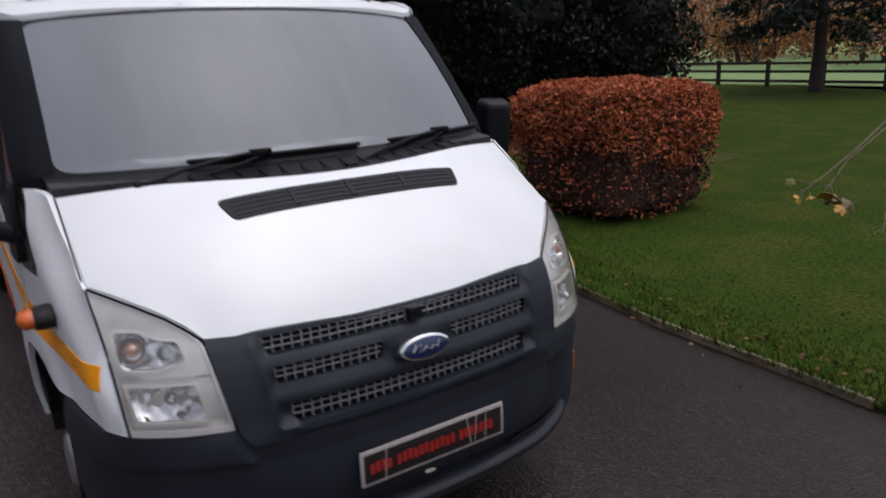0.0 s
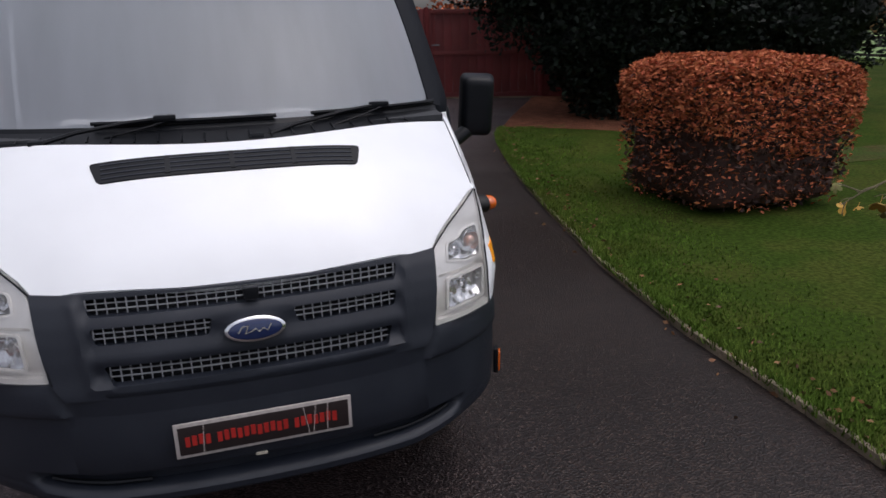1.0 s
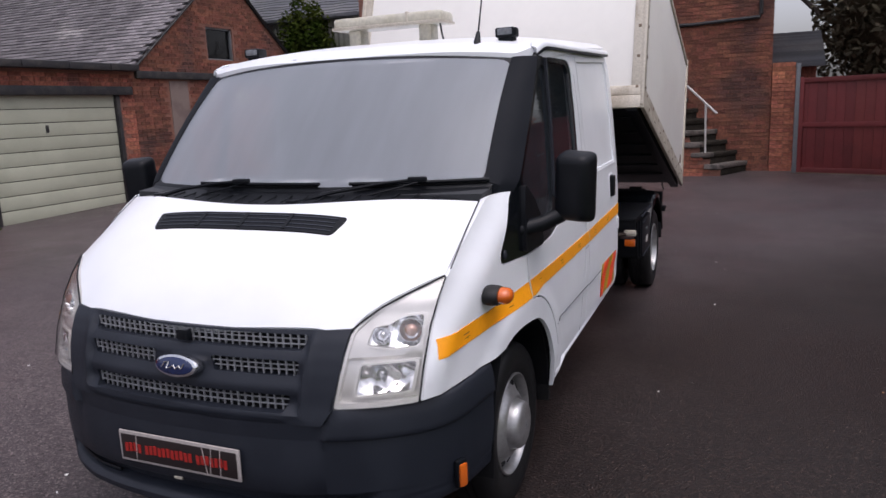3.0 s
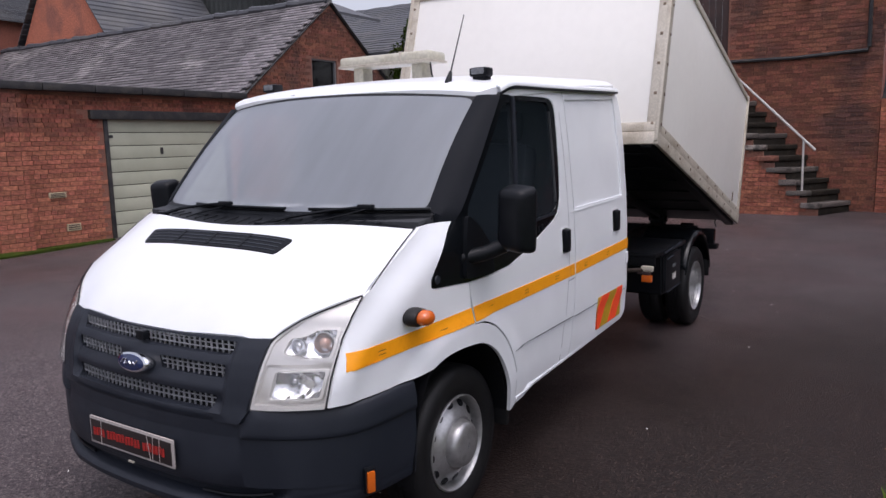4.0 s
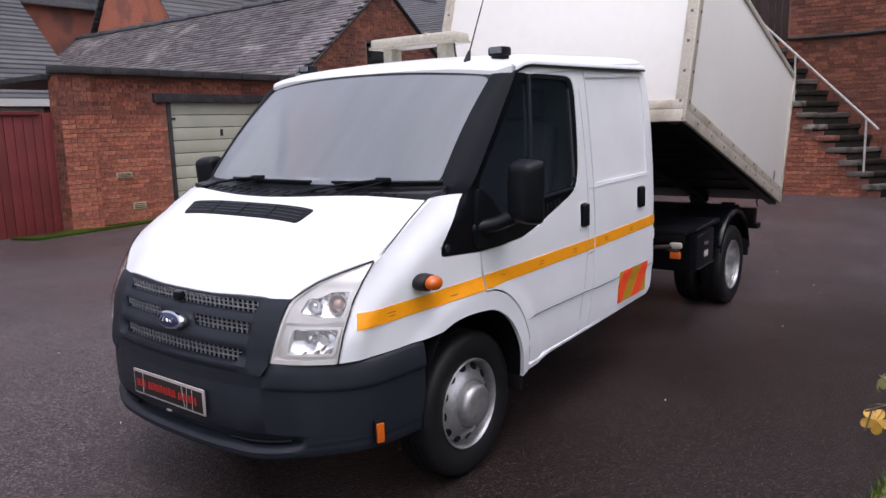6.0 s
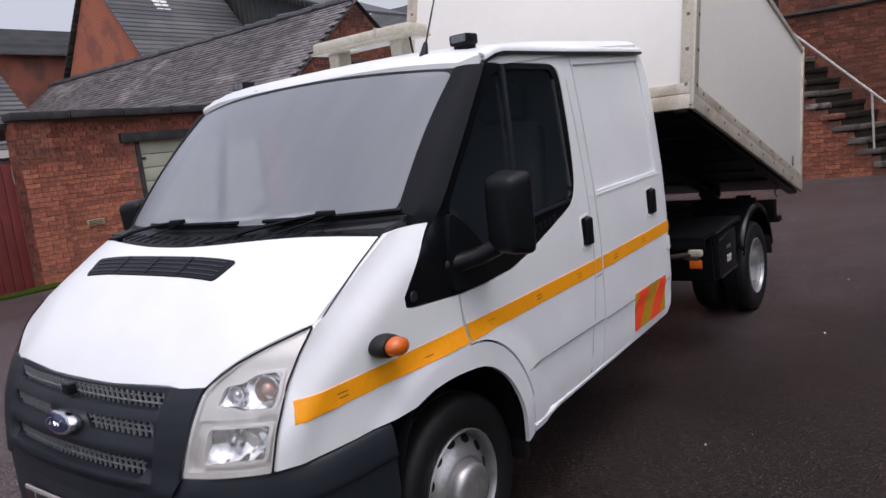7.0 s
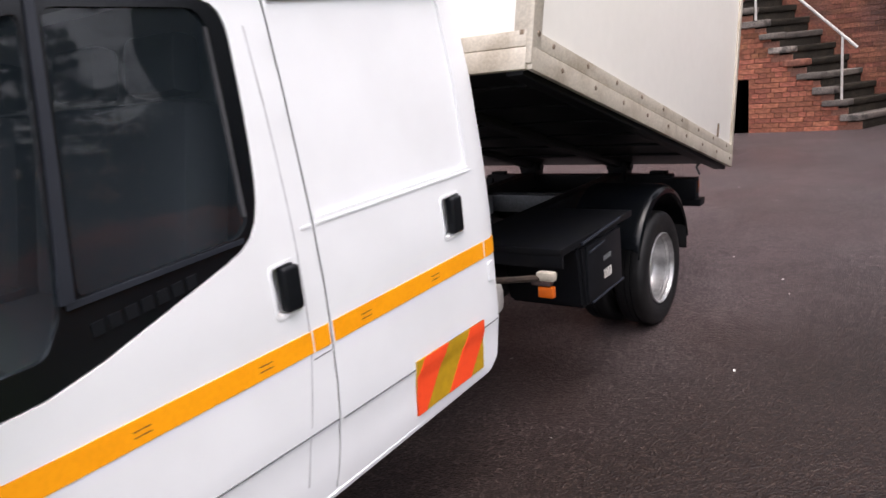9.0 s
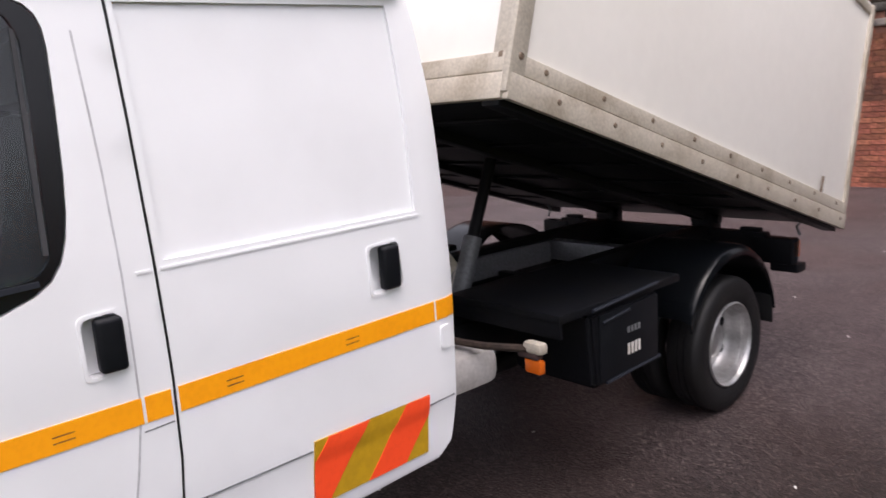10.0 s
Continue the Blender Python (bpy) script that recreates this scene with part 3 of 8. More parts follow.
worn = rounded([(5.3, 4.05), (6.3, 4.35), (7.6, 4.45), (8.8, 4.75), (8.6, 5.15), (7.4, 5.25), (6.2, 5.35), (5.4, 5.2)], 0.3)
bm = sheet(worn, lambda x, y: (x, y, ground_z(x, y) + 0.028 + 0.012 * noise.noise((x * 0.7, y * 0.7, 0)) + 0.003 + 0.016 * noise.noise((x * 2.3, y * 2.3, 5))), (0, 0, -0.02), 0.12)
tagged(part("worn_path", bm, WORN), "worn strip of brown leaves across the lawn", "path", kind="structure")
tagged(raw("field", [(22.0, -400, 0.19), (400, -400, 0.5), (400, 400, 0.5), (22.0, 400, 0.19)], [(0, 1, 2, 3)], FIELD), "pale green field beyond the fence", "field", kind="structure")

# edging boards along the lawn
kerb = tagged(empty("lawn_edging", (2.4, 1, 0)), "narrow weathered edging boards between lawn and drive", "kerb", kind="structure")
pts = [Vector(p) for p in EDGE[2:]]
for a, b in zip(pts, pts[1:]):
    k = max(1, round((b - a).length / 0.9))
    for i in range(k):
        p, q = a.lerp(b, i / k), a.lerp(b, (i + 1) / k)
        m = Matrix.Translation(((p.x + q.x) / 2, (p.y + q.y) / 2, ground_z(0, p.y) + 0.008)) @ Matrix.Rotation(math.atan2(q.y - p.y, q.x - p.x), 4, "Z")
        part("edging_board", box(bmesh.new(), (0, 0, 0), ((q - p).length - 0.006, 0.032, 0.078), 0.004, m), KERB, kerb)

# grass blades, thickest along the drive
def lerp_edge(y):
    return float(np.interp(y, [p[1] for p in EDGE], [p[0] for p in EDGE]))


verts, faces = [], []
for k in range(90000):
    y = rng.uniform(-3.0, 9.0)
    d = rng.exponential(1.5) if k % 3 else rng.exponential(0.25)
    x = lerp_edge(y) + d - 0.02
    if x > 11 or (y > 8.4 and x > 4.3) or (y > 7.2 and x > 6.5) or d > 1.15 or (d > 0.6 and rng.uniform() < 0.5):
        continue
    h = rng.uniform(0.018, 0.055) * (1.4 if d < 0.10 else 0.62)
    a, lean = rng.uniform(0, 6.28), rng.uniform(0.1, 0.9) * h
    w = rng.uniform(0.0035, 0.007) * (1 + 0.25 * max(0, d))
    z = ground_z(x, y) + 0.022
    i = len(verts)
    verts += [(x - w * math.cos(a), y - w * math.sin(a), z), (x + w * math.cos(a), y + w * math.sin(a), z), (x + lean * math.sin(a), y - lean * math.cos(a), z + h)]
    faces.append((i, i + 1, i + 2))
tagged(raw("grass_blades", verts, faces, BLADE), "short green grass blades along the drive", "grass", kind="stuff")

# fallen leaves
cs = []
for k in range(300):
    y = rng.uniform(-0.8, 8.3)
    x = lerp_edge(y) + abs(rng.normal(0.10, 0.16)) * (1 if rng.uniform() < 0.93 else -1.0)
    cs.append((x, y, ground_z(x, y) + (0.05 if x > lerp_edge(y) else 0.008)))
v, f = leaves(rng, np.array(cs), 0.024, 0.8)
tagged(raw("fallen_leaves", v, f, LITTER), "scattered fallen brown leaves along the lawn edge", "leaves", kind="stuff")
cs = np.array([(rng.uniform(-4, 2.2), rng.uniform(-2.5, 11), 0.0) for _ in range(90)])
cs[:, 2] = [ground_z(x, y) + 0.006 for x, y, _ in cs]
v, f = leaves(rng, cs, 0.012, 0.9)
tagged(raw("grit", v, f, PAPER), "few pale specks of grit on the tarmac", "grit", kind="stuff")
# ---- the truck: front at y = 0, tail towards +y, its left side at +x ----
truck = tagged(empty("tipper_truck", (0, 2.5, 0)), "white double-cab tipper truck with raised white box body on asphalt", "truck")


def lerp(v, xs, ys):
    return float(np.interp(v, xs, ys))


def soft(t):
    t = min(1.0, max(0.0, t))
    return t * t * (3 - 2 * t)


def shut_z(y):
    return bonnet_z(0.84, y)


def side_x(y, z):
    """Half width of the cab's flank at y, z."""
    x = lerp(y, (0.18, 0.224, 0.27, 0.34, 0.45, 0.61, 0.98, 1.3, 3.1), (0.78, 0.815, 0.852, 0.874, 0.893, 0.912, 0.941, 0.948, 0.948))
    x += lerp(z, (0.30, 0.42, 0.52, 0.7, 1.1, 1.3, 1.6, 1.85, 1.95, 2.0), (-0.035, -0.018, -0.004, 0.0, 0.0, -0.010, -0.036, -0.064, -0.085, -0.11))
    if y < 0.95:
        x -= 0.055 * soft((z - (shut_z(y) - 0.15)) / 0.15) * soft((0.95 - y) / 0.1)
    arch = math.hypot((y - 0.945) / 1.0, z - 0.36)
    if z > 0.3 and arch < 0.60:
        x += 0.018 * soft((0.60 - arch) / 0.07)
    if y > 1.36:
        x -= 0.007 * soft((0.68 - z) / 0.04)
    x -= 0.030 * soft((y - 2.96) / 0.09) ** 2
    return x


PRESSED = [(2.122, 1.283), (2.884, 1.296), (2.889, 1.6), (2.876, 1.895), (2.106, 1.866), (2.114, 1.6)]


def bonnet_z(x, y):
    zc = lerp(y, (0.08, 0.10, 0.12, 0.152, 0.2, 0.25, 0.32, 0.386, 0.463, 0.52, 0.6, 0.886), (0.925, 0.957, 0.985, 1.027, 1.080, 1.130, 1.195, 1.252, 1.298, 1.328, 1.370, 1.498))
    return zc - lerp(y, (0.40, 0.72, 0.9), (0.165, 0.110, 0.10)) * (abs(x) / 0.85) ** 3.6


def front_y(x, z):
    """The front face: grille and bumper."""
    c = 0.062 * (abs(x) / 0.6) ** 2.2
    return c + lerp(z, (0.40, 0.6, 0.70, 0.75, 0.80, 0.85, 0.90, 0.95, 0.98, 1.02), (-0.012, -0.012, -0.006, 0.006, 0.014, 0.026, 0.044, 0.070, 0.094, 0.12))


def lamp_y(x, z):
    """The headlamp's face, flush with the grille panel inside and the wing outside."""
    inner = 0.066 + lerp(z, (0.70, 0.75, 0.80, 0.85, 0.90, 0.95, 0.98, 1.02, 1.10), (-0.006, 0.006, 0.014, 0.026, 0.044, 0.070, 0.094, 0.12, 0.17))
    outer = lerp(z, (0.64, 0.75, 0.86, 0.98, 1.05, 1.114), (0.18, 0.202, 0.230, 0.282, 0.330, 0.388))
    s = (abs(x) - 0.585) / 0.242
    return inner + (outer - inner) * s - 0.018 * math.sin(math.pi * min(1, max(0, s)))


LAMP_TOP = [(0.604, 0.972), (0.635, 1.006), (0.68, 1.040), (0.74, 1.072), (0.80, 1.100), (0.835, 1.116)]
LAMP_OUT = [(0.812, 0.750), (0.818, 0.86), (0.824, 0.98), (0.830, 1.05), (0.835, 1.116)]
LAMP = [(0.572, 0.744)] + LAMP_OUT + LAMP_TOP[-2::-1] + [(0.590, 0.86)]


def along(pts, n):
    k = np.linspace(0, len(pts) - 1, n)
    return [(float(np.interp(t, range(len(pts)), [p[0] for p in pts])), float(np.interp(t, range(len(pts)), [p[1] for p in pts]))) for t in k]


def blend(u, v, marks, reach):
    """Weighted offset of the marks (u, v, offset) that fades out at reach."""
    total = gain = 0.0
    near = 9.0
    for a, b, o in marks:
        d = math.hypot(u - a, v - b)
        near = min(near, d)
        w = 1 / (d + 0.004) ** 4
        total, gain = total + w * o, gain + w
    return total / gain * soft(1 - near / reach)


def bonnet_at(x, y):
    return (x, y, bonnet_z(x, y) + blend(abs(x), y, BONNET_MARKS, 0.16))


def wing_x(y, z):
    return side_x(y, z) + blend(y, z, WING_MARKS, 0.14)


def roof_z(x, y):
    g = lerp(y, (1.15, 1.25, 1.41, 1.6, 2.0, 2.95), (1.845, 1.868, 1.893, 1.918, 1.95, 1.985))
    return g + 0.062 * (1 - (abs(x) / 0.89) ** 3) - 0.02 * soft((y - 2.9) / 0.1)


def glass_low(x):
    return Vector((x, 0.680 + 0.165 * (abs(x) / 0.823) ** 2.4, 1.362 + 0.004 * (abs(x) / 0.823) ** 2))


def glass_high(x):
    return Vector((x, 1.205 + 0.128 * (abs(x) / 0.80) ** 2.2, 1.905 - 0.038 * (abs(x) / 0.8) ** 2.2))


def glass_at(u, v, lift=0.0):
    """The windscreen's surface: u -1 to 1 across, v 0 to 1 up."""
    a, b = glass_low(0.848 * u), glass_high(0.818 * u)
    p = a.lerp(b, v)
    n = Vector((0, -0.66, 0.75))
    return p + n * (0.022 * math.sin(math.pi * v) + lift)


# front: bonnet, vent, cowl
def bonnet_edge(x):
    return 0.515 + 0.205 * (abs(x) / 0.835) ** 2.2


xs = [i / 20 * 0.60 for i in range(-20, 21)]
outline = [(x, 0.105 + 0.047 * (abs(x) / 0.6) ** 2) for x in xs]
BONNET_MARKS = [(x, lamp_y(x, z), z - 0.002 - bonnet_z(x, lamp_y(x, z))) for x, z in along(LAMP_TOP, 24)]
WING_MARKS = [(lamp_y(x, z), z, x + 0.003 - side_x(lamp_y(x, z), z)) for x, z in along(LAMP_OUT, 24)]
side_line = [(x - 0.005, lamp_y(x, z) + 0.009) for x, z in LAMP_TOP] + [(0.832, 0.50), (0.834, 0.62)]
outline += side_line
outline += [(x, bonnet_edge(x)) for x in np.linspace(0.834, -0.834, 41)]
outline += [(-x, y) for x, y in reversed(side_line)]
part("bonnet", sheet(outline, bonnet_at, (0, 0.012, -0.022), 0.03), WHITE, truck, "white bonnet, slightly marked")
for side in (1, -1):
    shut = [(side * 0.837, y, bonnet_z(0.837, y) + 0.001) for y in np.linspace(0.40, 0.735, 14)]
    part("bonnet_seam", tube(bmesh.new(), shut, 0.0022, 6), GLOSSBLACK, truck)
vent_outline = rounded([(-0.435, 0.466), (0.435, 0.466), (0.408, 0.384), (-0.408, 0.384)], 0.018)
vent = part("bonnet_vent", sheet(vent_outline, lambda x, y: (x, y, bonnet_z(x, y) + 0.004), (0, 0, -0.02), 0.04), GLOSSBLACK, truck, "black slatted bonnet air vent")
for k in range(4):
    y = 0.398 + 0.018 * k
    rows = [[(x, y + dy, bonnet_z(x, y) + 0.006 + 0.25 * dy) for x in np.linspace(-0.395 - 0.08 * (y - 0.39), 0.395 + 0.08 * (y - 0.39), 16)] for dy in (-0.003, 0.004)]
    part("slat", ruled(rows, (0, 0, -0.006)), PLASTIC, vent)
for x in (-0.2, 0.0, 0.2):
    rows = [[(x + dx, y, bonnet_z(x, y) + 0.0075) for y in (0.39, 0.43, 0.462)] for dx in (-0.008, 0.008)]
    part("divider", ruled(rows, (0, 0, -0.006)), GLOSSBLACK, vent)
rows = []
for k in range(9):
    s = k / 8
    row = []
    for x in np.linspace(-0.848, 0.848, 49):
        e = bonnet_edge(x) - 0.008
        a = Vector((x, e, bonnet_z(x, e) - 0.014))
        b = glass_low(x * 0.985) + Vector((0, 0.012, 0.004))
        p = a.lerp(b, s)
        p.z -= 0.012 * math.sin(math.pi * s) * (1 - (abs(x) / 0.852) ** 4)
        row.append(p)
    rows.append(row)
cowl = part("cowl_panel", ruled(rows, (0, 0, -0.02)), GLOSSBLACK, truck, "black plastic cowl below the windscreen")
for k in range(-9, 10):
    x = 0.075 * k
    e = bonnet_edge(x)
    a, b = Vector((x, e + 0.02, bonnet_z(x, e) - 0.006)), glass_low(x)
    part("cowl_rib", tube(bmesh.new(), [a.lerp(b, 0.2), a.lerp(b, 0.75) + Vector((0, 0, -0.008))], 0.003, 5), GLOSSBLACK, cowl)

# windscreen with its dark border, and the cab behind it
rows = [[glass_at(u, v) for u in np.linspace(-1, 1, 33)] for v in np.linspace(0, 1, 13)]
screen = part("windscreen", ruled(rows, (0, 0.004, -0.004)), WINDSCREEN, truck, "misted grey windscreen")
screen.visible_shadow = False


def clear_back(ob, outward):
    """Gives a pane's inner faces plain clear glass, so that only its outer face is misted or tinted."""
    ob.data.materials.append(CLEAR)
    way = Vector(outward)
    for face in ob.data.polygons:
        if face.normal.dot(way) < 0.1:
            face.material_index = 1


clear_back(screen, (0, -0.66, 0.75))
frit_hole = rounded([(-0.958, 0.016), (0.958, 0.016), (0.962, 0.962), (-0.962, 0.962)], 0.075)
frit = sheet([(-0.992, -0.03), (0.992, -0.03), (0.992, 1.02), (-0.992, 1.02)], lambda u, v: glass_at(u, v, 0.0015), (0, 0.006, -0.006), 0.05, [frit_hole])
part("screen_border", frit, GLOSSBLACK, screen)
mirror_bm = box(bmesh.new(), glass_at(0.0, 0.88) + Vector((0, 0.07, -0.03)), (0.20, 0.03, 0.055), 0.012)
part("interior_mirror", mirror_bm, GLOSSBLACK, screen)

for side in (1, -1):
    # A pillar
    rows = []
    for k in range(15):
        v = -0.05 + 1.030 * k / 14
        inner = glass_at(0.962, v, 0.006)
        oy = 0.897 + (1.372 - 0.897) * v
        oz = 1.325 + (1.872 - 1.325) * v
        tuck = Vector((-0.02, 0.035, -0.01)) * soft((0.03 - v) / 0.05)
        outer = Vector((side_x(oy, oz) + 0.004, oy, oz))
        rows.append([inner.lerp(outer, q) + Vector((0.006, -0.013, 0.003)) * math.sin(math.pi * q) + tuck for q in np.linspace(0, 1, 10)])
    part("windscreen_pillar", mirrored(ruled(rows, (-0.02, 0.03, 0)), side), PILLAR, truck)

# roof
outline = [(x, 1.195 + 0.125 * (abs(x) / 0.80) ** 2.2) for x in np.linspace(-0.80, 0.80, 27)]
outline += [(0.850, 1.365), (0.876, 1.44), (0.885, 1.6), (0.882, 2.2), (0.868, 2.90), (0.85, 2.945), (0.80, 2.965), (-0.80, 2.965), (-0.85, 2.945), (-0.868, 2.90), (-0.882, 2.2), (-0.885, 1.6), (-0.876, 1.44), (-0.850, 1.365)]


def roof_at(x, y):
    edge = max(0, abs(x) - 0.80) / 0.085
    front = 1.195 + 0.125 * (abs(x) / 0.80) ** 2.2
    drop = 0.030 * soft((front + 0.05 - y) / 0.05) ** 2
    return (x, y, roof_z(x, y) - 0.030 * edge ** 2 * soft((y - 1.3) / 0.2) - drop + 0.012)


part("roof", sheet(outline, roof_at, (0, 0, -0.03), 0.06), WHITE, truck, "white cab roof")
for side in (1, -1):
    # drip gutter: a rounded lip under the roof's edge with a dark groove below it
    def lip(y, dx, dz):
        k = soft((y - 1.37) / 0.10)
        return (side * (side_x(y, 1.92) + dx * (0.4 + 0.6 * k)), y, lerp(y, (1.385, 1.425, 1.48, 2.0, 2.955), (1.894, 1.912, 1.928, 1.936, 1.957)) + dz)
    rows = [[lip(y, dx, dz) for y in np.linspace(1.385, 2.925, 26)] for dx, dz in ((-0.035, 0.014), (-0.006, 0.012), (0.014, 0.005), (0.022, -0.007), (0.022, -0.016), (-0.012, -0.019))]
    gutter = part("roof_gutter", ruled(rows, (-side * 0.004, 0, -0.004)), WHITE, truck)
    rows = [[lip(y, dx, dz) for y in np.linspace(1.385, 2.92, 26)] for dx, dz in ((0.024, -0.017), (0.026, -0.029))]
    part("gutter_groove", ruled(rows, (-side * 0.02, 0, 0)), GLOSSBLACK, gutter)


def flank(name, outline, mat, side, fn=side_x, out=0.0, thick=0.018, step=0.045, holes=(), parent=None, label="", soft_edge=0.0):
    o = rounded(outline, soft_edge) if soft_edge else outline
    bm = sheet(o, lambda y, z: (fn(y, z) + out, y, z), (-thick, 0, 0), step, holes)
    return part(name, mirrored(bm, side), mat, parent or truck, label)


FLARE = smooth_line([(0.982, 0.887), (1.05, 0.880), (1.11, 0.862), (1.18, 0.822), (1.26, 0.745), (1.33, 0.63), (1.364, 0.51), (1.373, 0.40)], 0.03)
WINDOW_REAR = [(1.85, 1.869), (1.895, 1.865), (1.925, 1.853), (1.944, 1.833), (1.954, 1.805), (1.957, 1.765), (1.953, 1.66), (1.944, 1.5), (1.936, 1.42), (1.926, 1.362), (1.910, 1.315), (1.885, 1.278), (1.85, 1.253), (1.80, 1.233), (1.75, 1.216)]
ARCH = smooth_line([(1.32, 0.39), (1.31, 0.45), (1.275, 0.58), (1.19, 0.705), (1.07, 0.785), (0.93, 0.806), (0.79, 0.800), (0.69, 0.772)], 0.03)
WING = [(lamp_y(x, z) + 0.009, z + 0.002) for x, z in along(LAMP_OUT, 12)] + [(y, bonnet_z(0.838, y) - 0.003) for y in (0.45, 0.52, 0.60, 0.68, 0.74)] + [(0.80, 1.332), (0.895, 1.336), (0.77, 1.195), (0.712, 1.125), (0.712, 1.092), (0.74, 1.082), (0.968, 1.070),
        *FLARE] + ARCH + [(0.45, 0.758)]
DOOR = [(0.976, 1.070), *[(y + 0.0075, z + 0.006) for y, z in FLARE], (2.045, 0.46), (2.078, 0.60), (2.096, 0.80), (2.100, 1.0), (2.096, 1.26), (2.090, 1.6), (2.083, 1.918),
        (1.40, 1.888), (1.385, 1.868), *WINDOW_REAR, (1.45, 1.118), (1.32, 1.086), (1.15, 1.073)]
QUARTER = [(2.091, 1.922), (2.098, 1.6), (2.104, 1.26), (2.108, 1.0), (2.104, 0.80), (2.086, 0.60), (2.053, 0.46), (2.93, 0.492), (2.972, 0.53), (3.000, 0.63), (3.022, 1.0), (3.005, 1.6), (2.955, 1.955), (2.5, 1.943)]
GLAZED = [(0.715, 1.10), (0.775, 1.20), (0.90, 1.327), (1.385, 1.872), *[(y - 0.003, z + (0.003 if z < 1.4 else -0.003)) for y, z in WINDOW_REAR], (1.45, 1.122), (1.32, 1.090), (1.15, 1.077), (0.97, 1.074), (0.745, 1.086)]
PANE_MAIN = rounded([(1.512, 1.845), (1.878, 1.845), (1.910, 1.79), (1.892, 1.325), (1.855, 1.287), (1.428, 1.264)], 0.03)
PANE_FRONT = rounded([(1.380, 1.812), (1.468, 1.835), (1.388, 1.245), (1.340, 1.165), (1.02, 1.150), (0.985, 1.30), (1.0, 1.385)], 0.025)
HANDLES = (((1.914, 1.042), (2.016, 1.198)), ((2.690, 1.066), (2.820, 1.226)))


def handle(side, y0, z0, y1, z1, parent, fn):
    """A pull handle in a pressed-in cup."""
    yc, zc = (y0 + y1) / 2, (z0 + z1) / 2
    x = fn(yc, zc)
    bm = box(bmesh.new(), (x + 0.002, yc + 0.012, zc), (0.036, 0.060, z1 - z0 - 0.032), 0.012, None, 3)
    part("handle", mirrored(bm, side), GLOSSBLACK, parent, "black plastic door handle")
    cup = rounded([(y0, z0), (y1, z0 + 0.01), (y1 - 0.006, z1), (y0, z1 - 0.006)], 0.02)
    inner = rounded([(y0 + 0.008, z0 + 0.008), (y1 - 0.008, z0 + 0.018), (y1 - 0.014, z1 - 0.008), (y0 + 0.008, z1 - 0.014)], 0.018)
    bm = sheet(cup, lambda y, z: (fn(y, z) + 0.003, y, z), (-0.042, 0, 0), 0.03, [inner])
    part("handle_cup", mirrored(bm, side), WHITE, parent)
    bm = sheet(inner, lambda y, z: (fn(y, z) - 0.036, y, z), (-0.004, 0, 0), 0.03)
    part("cup_back", mirrored(bm, side), WHITE, parent)


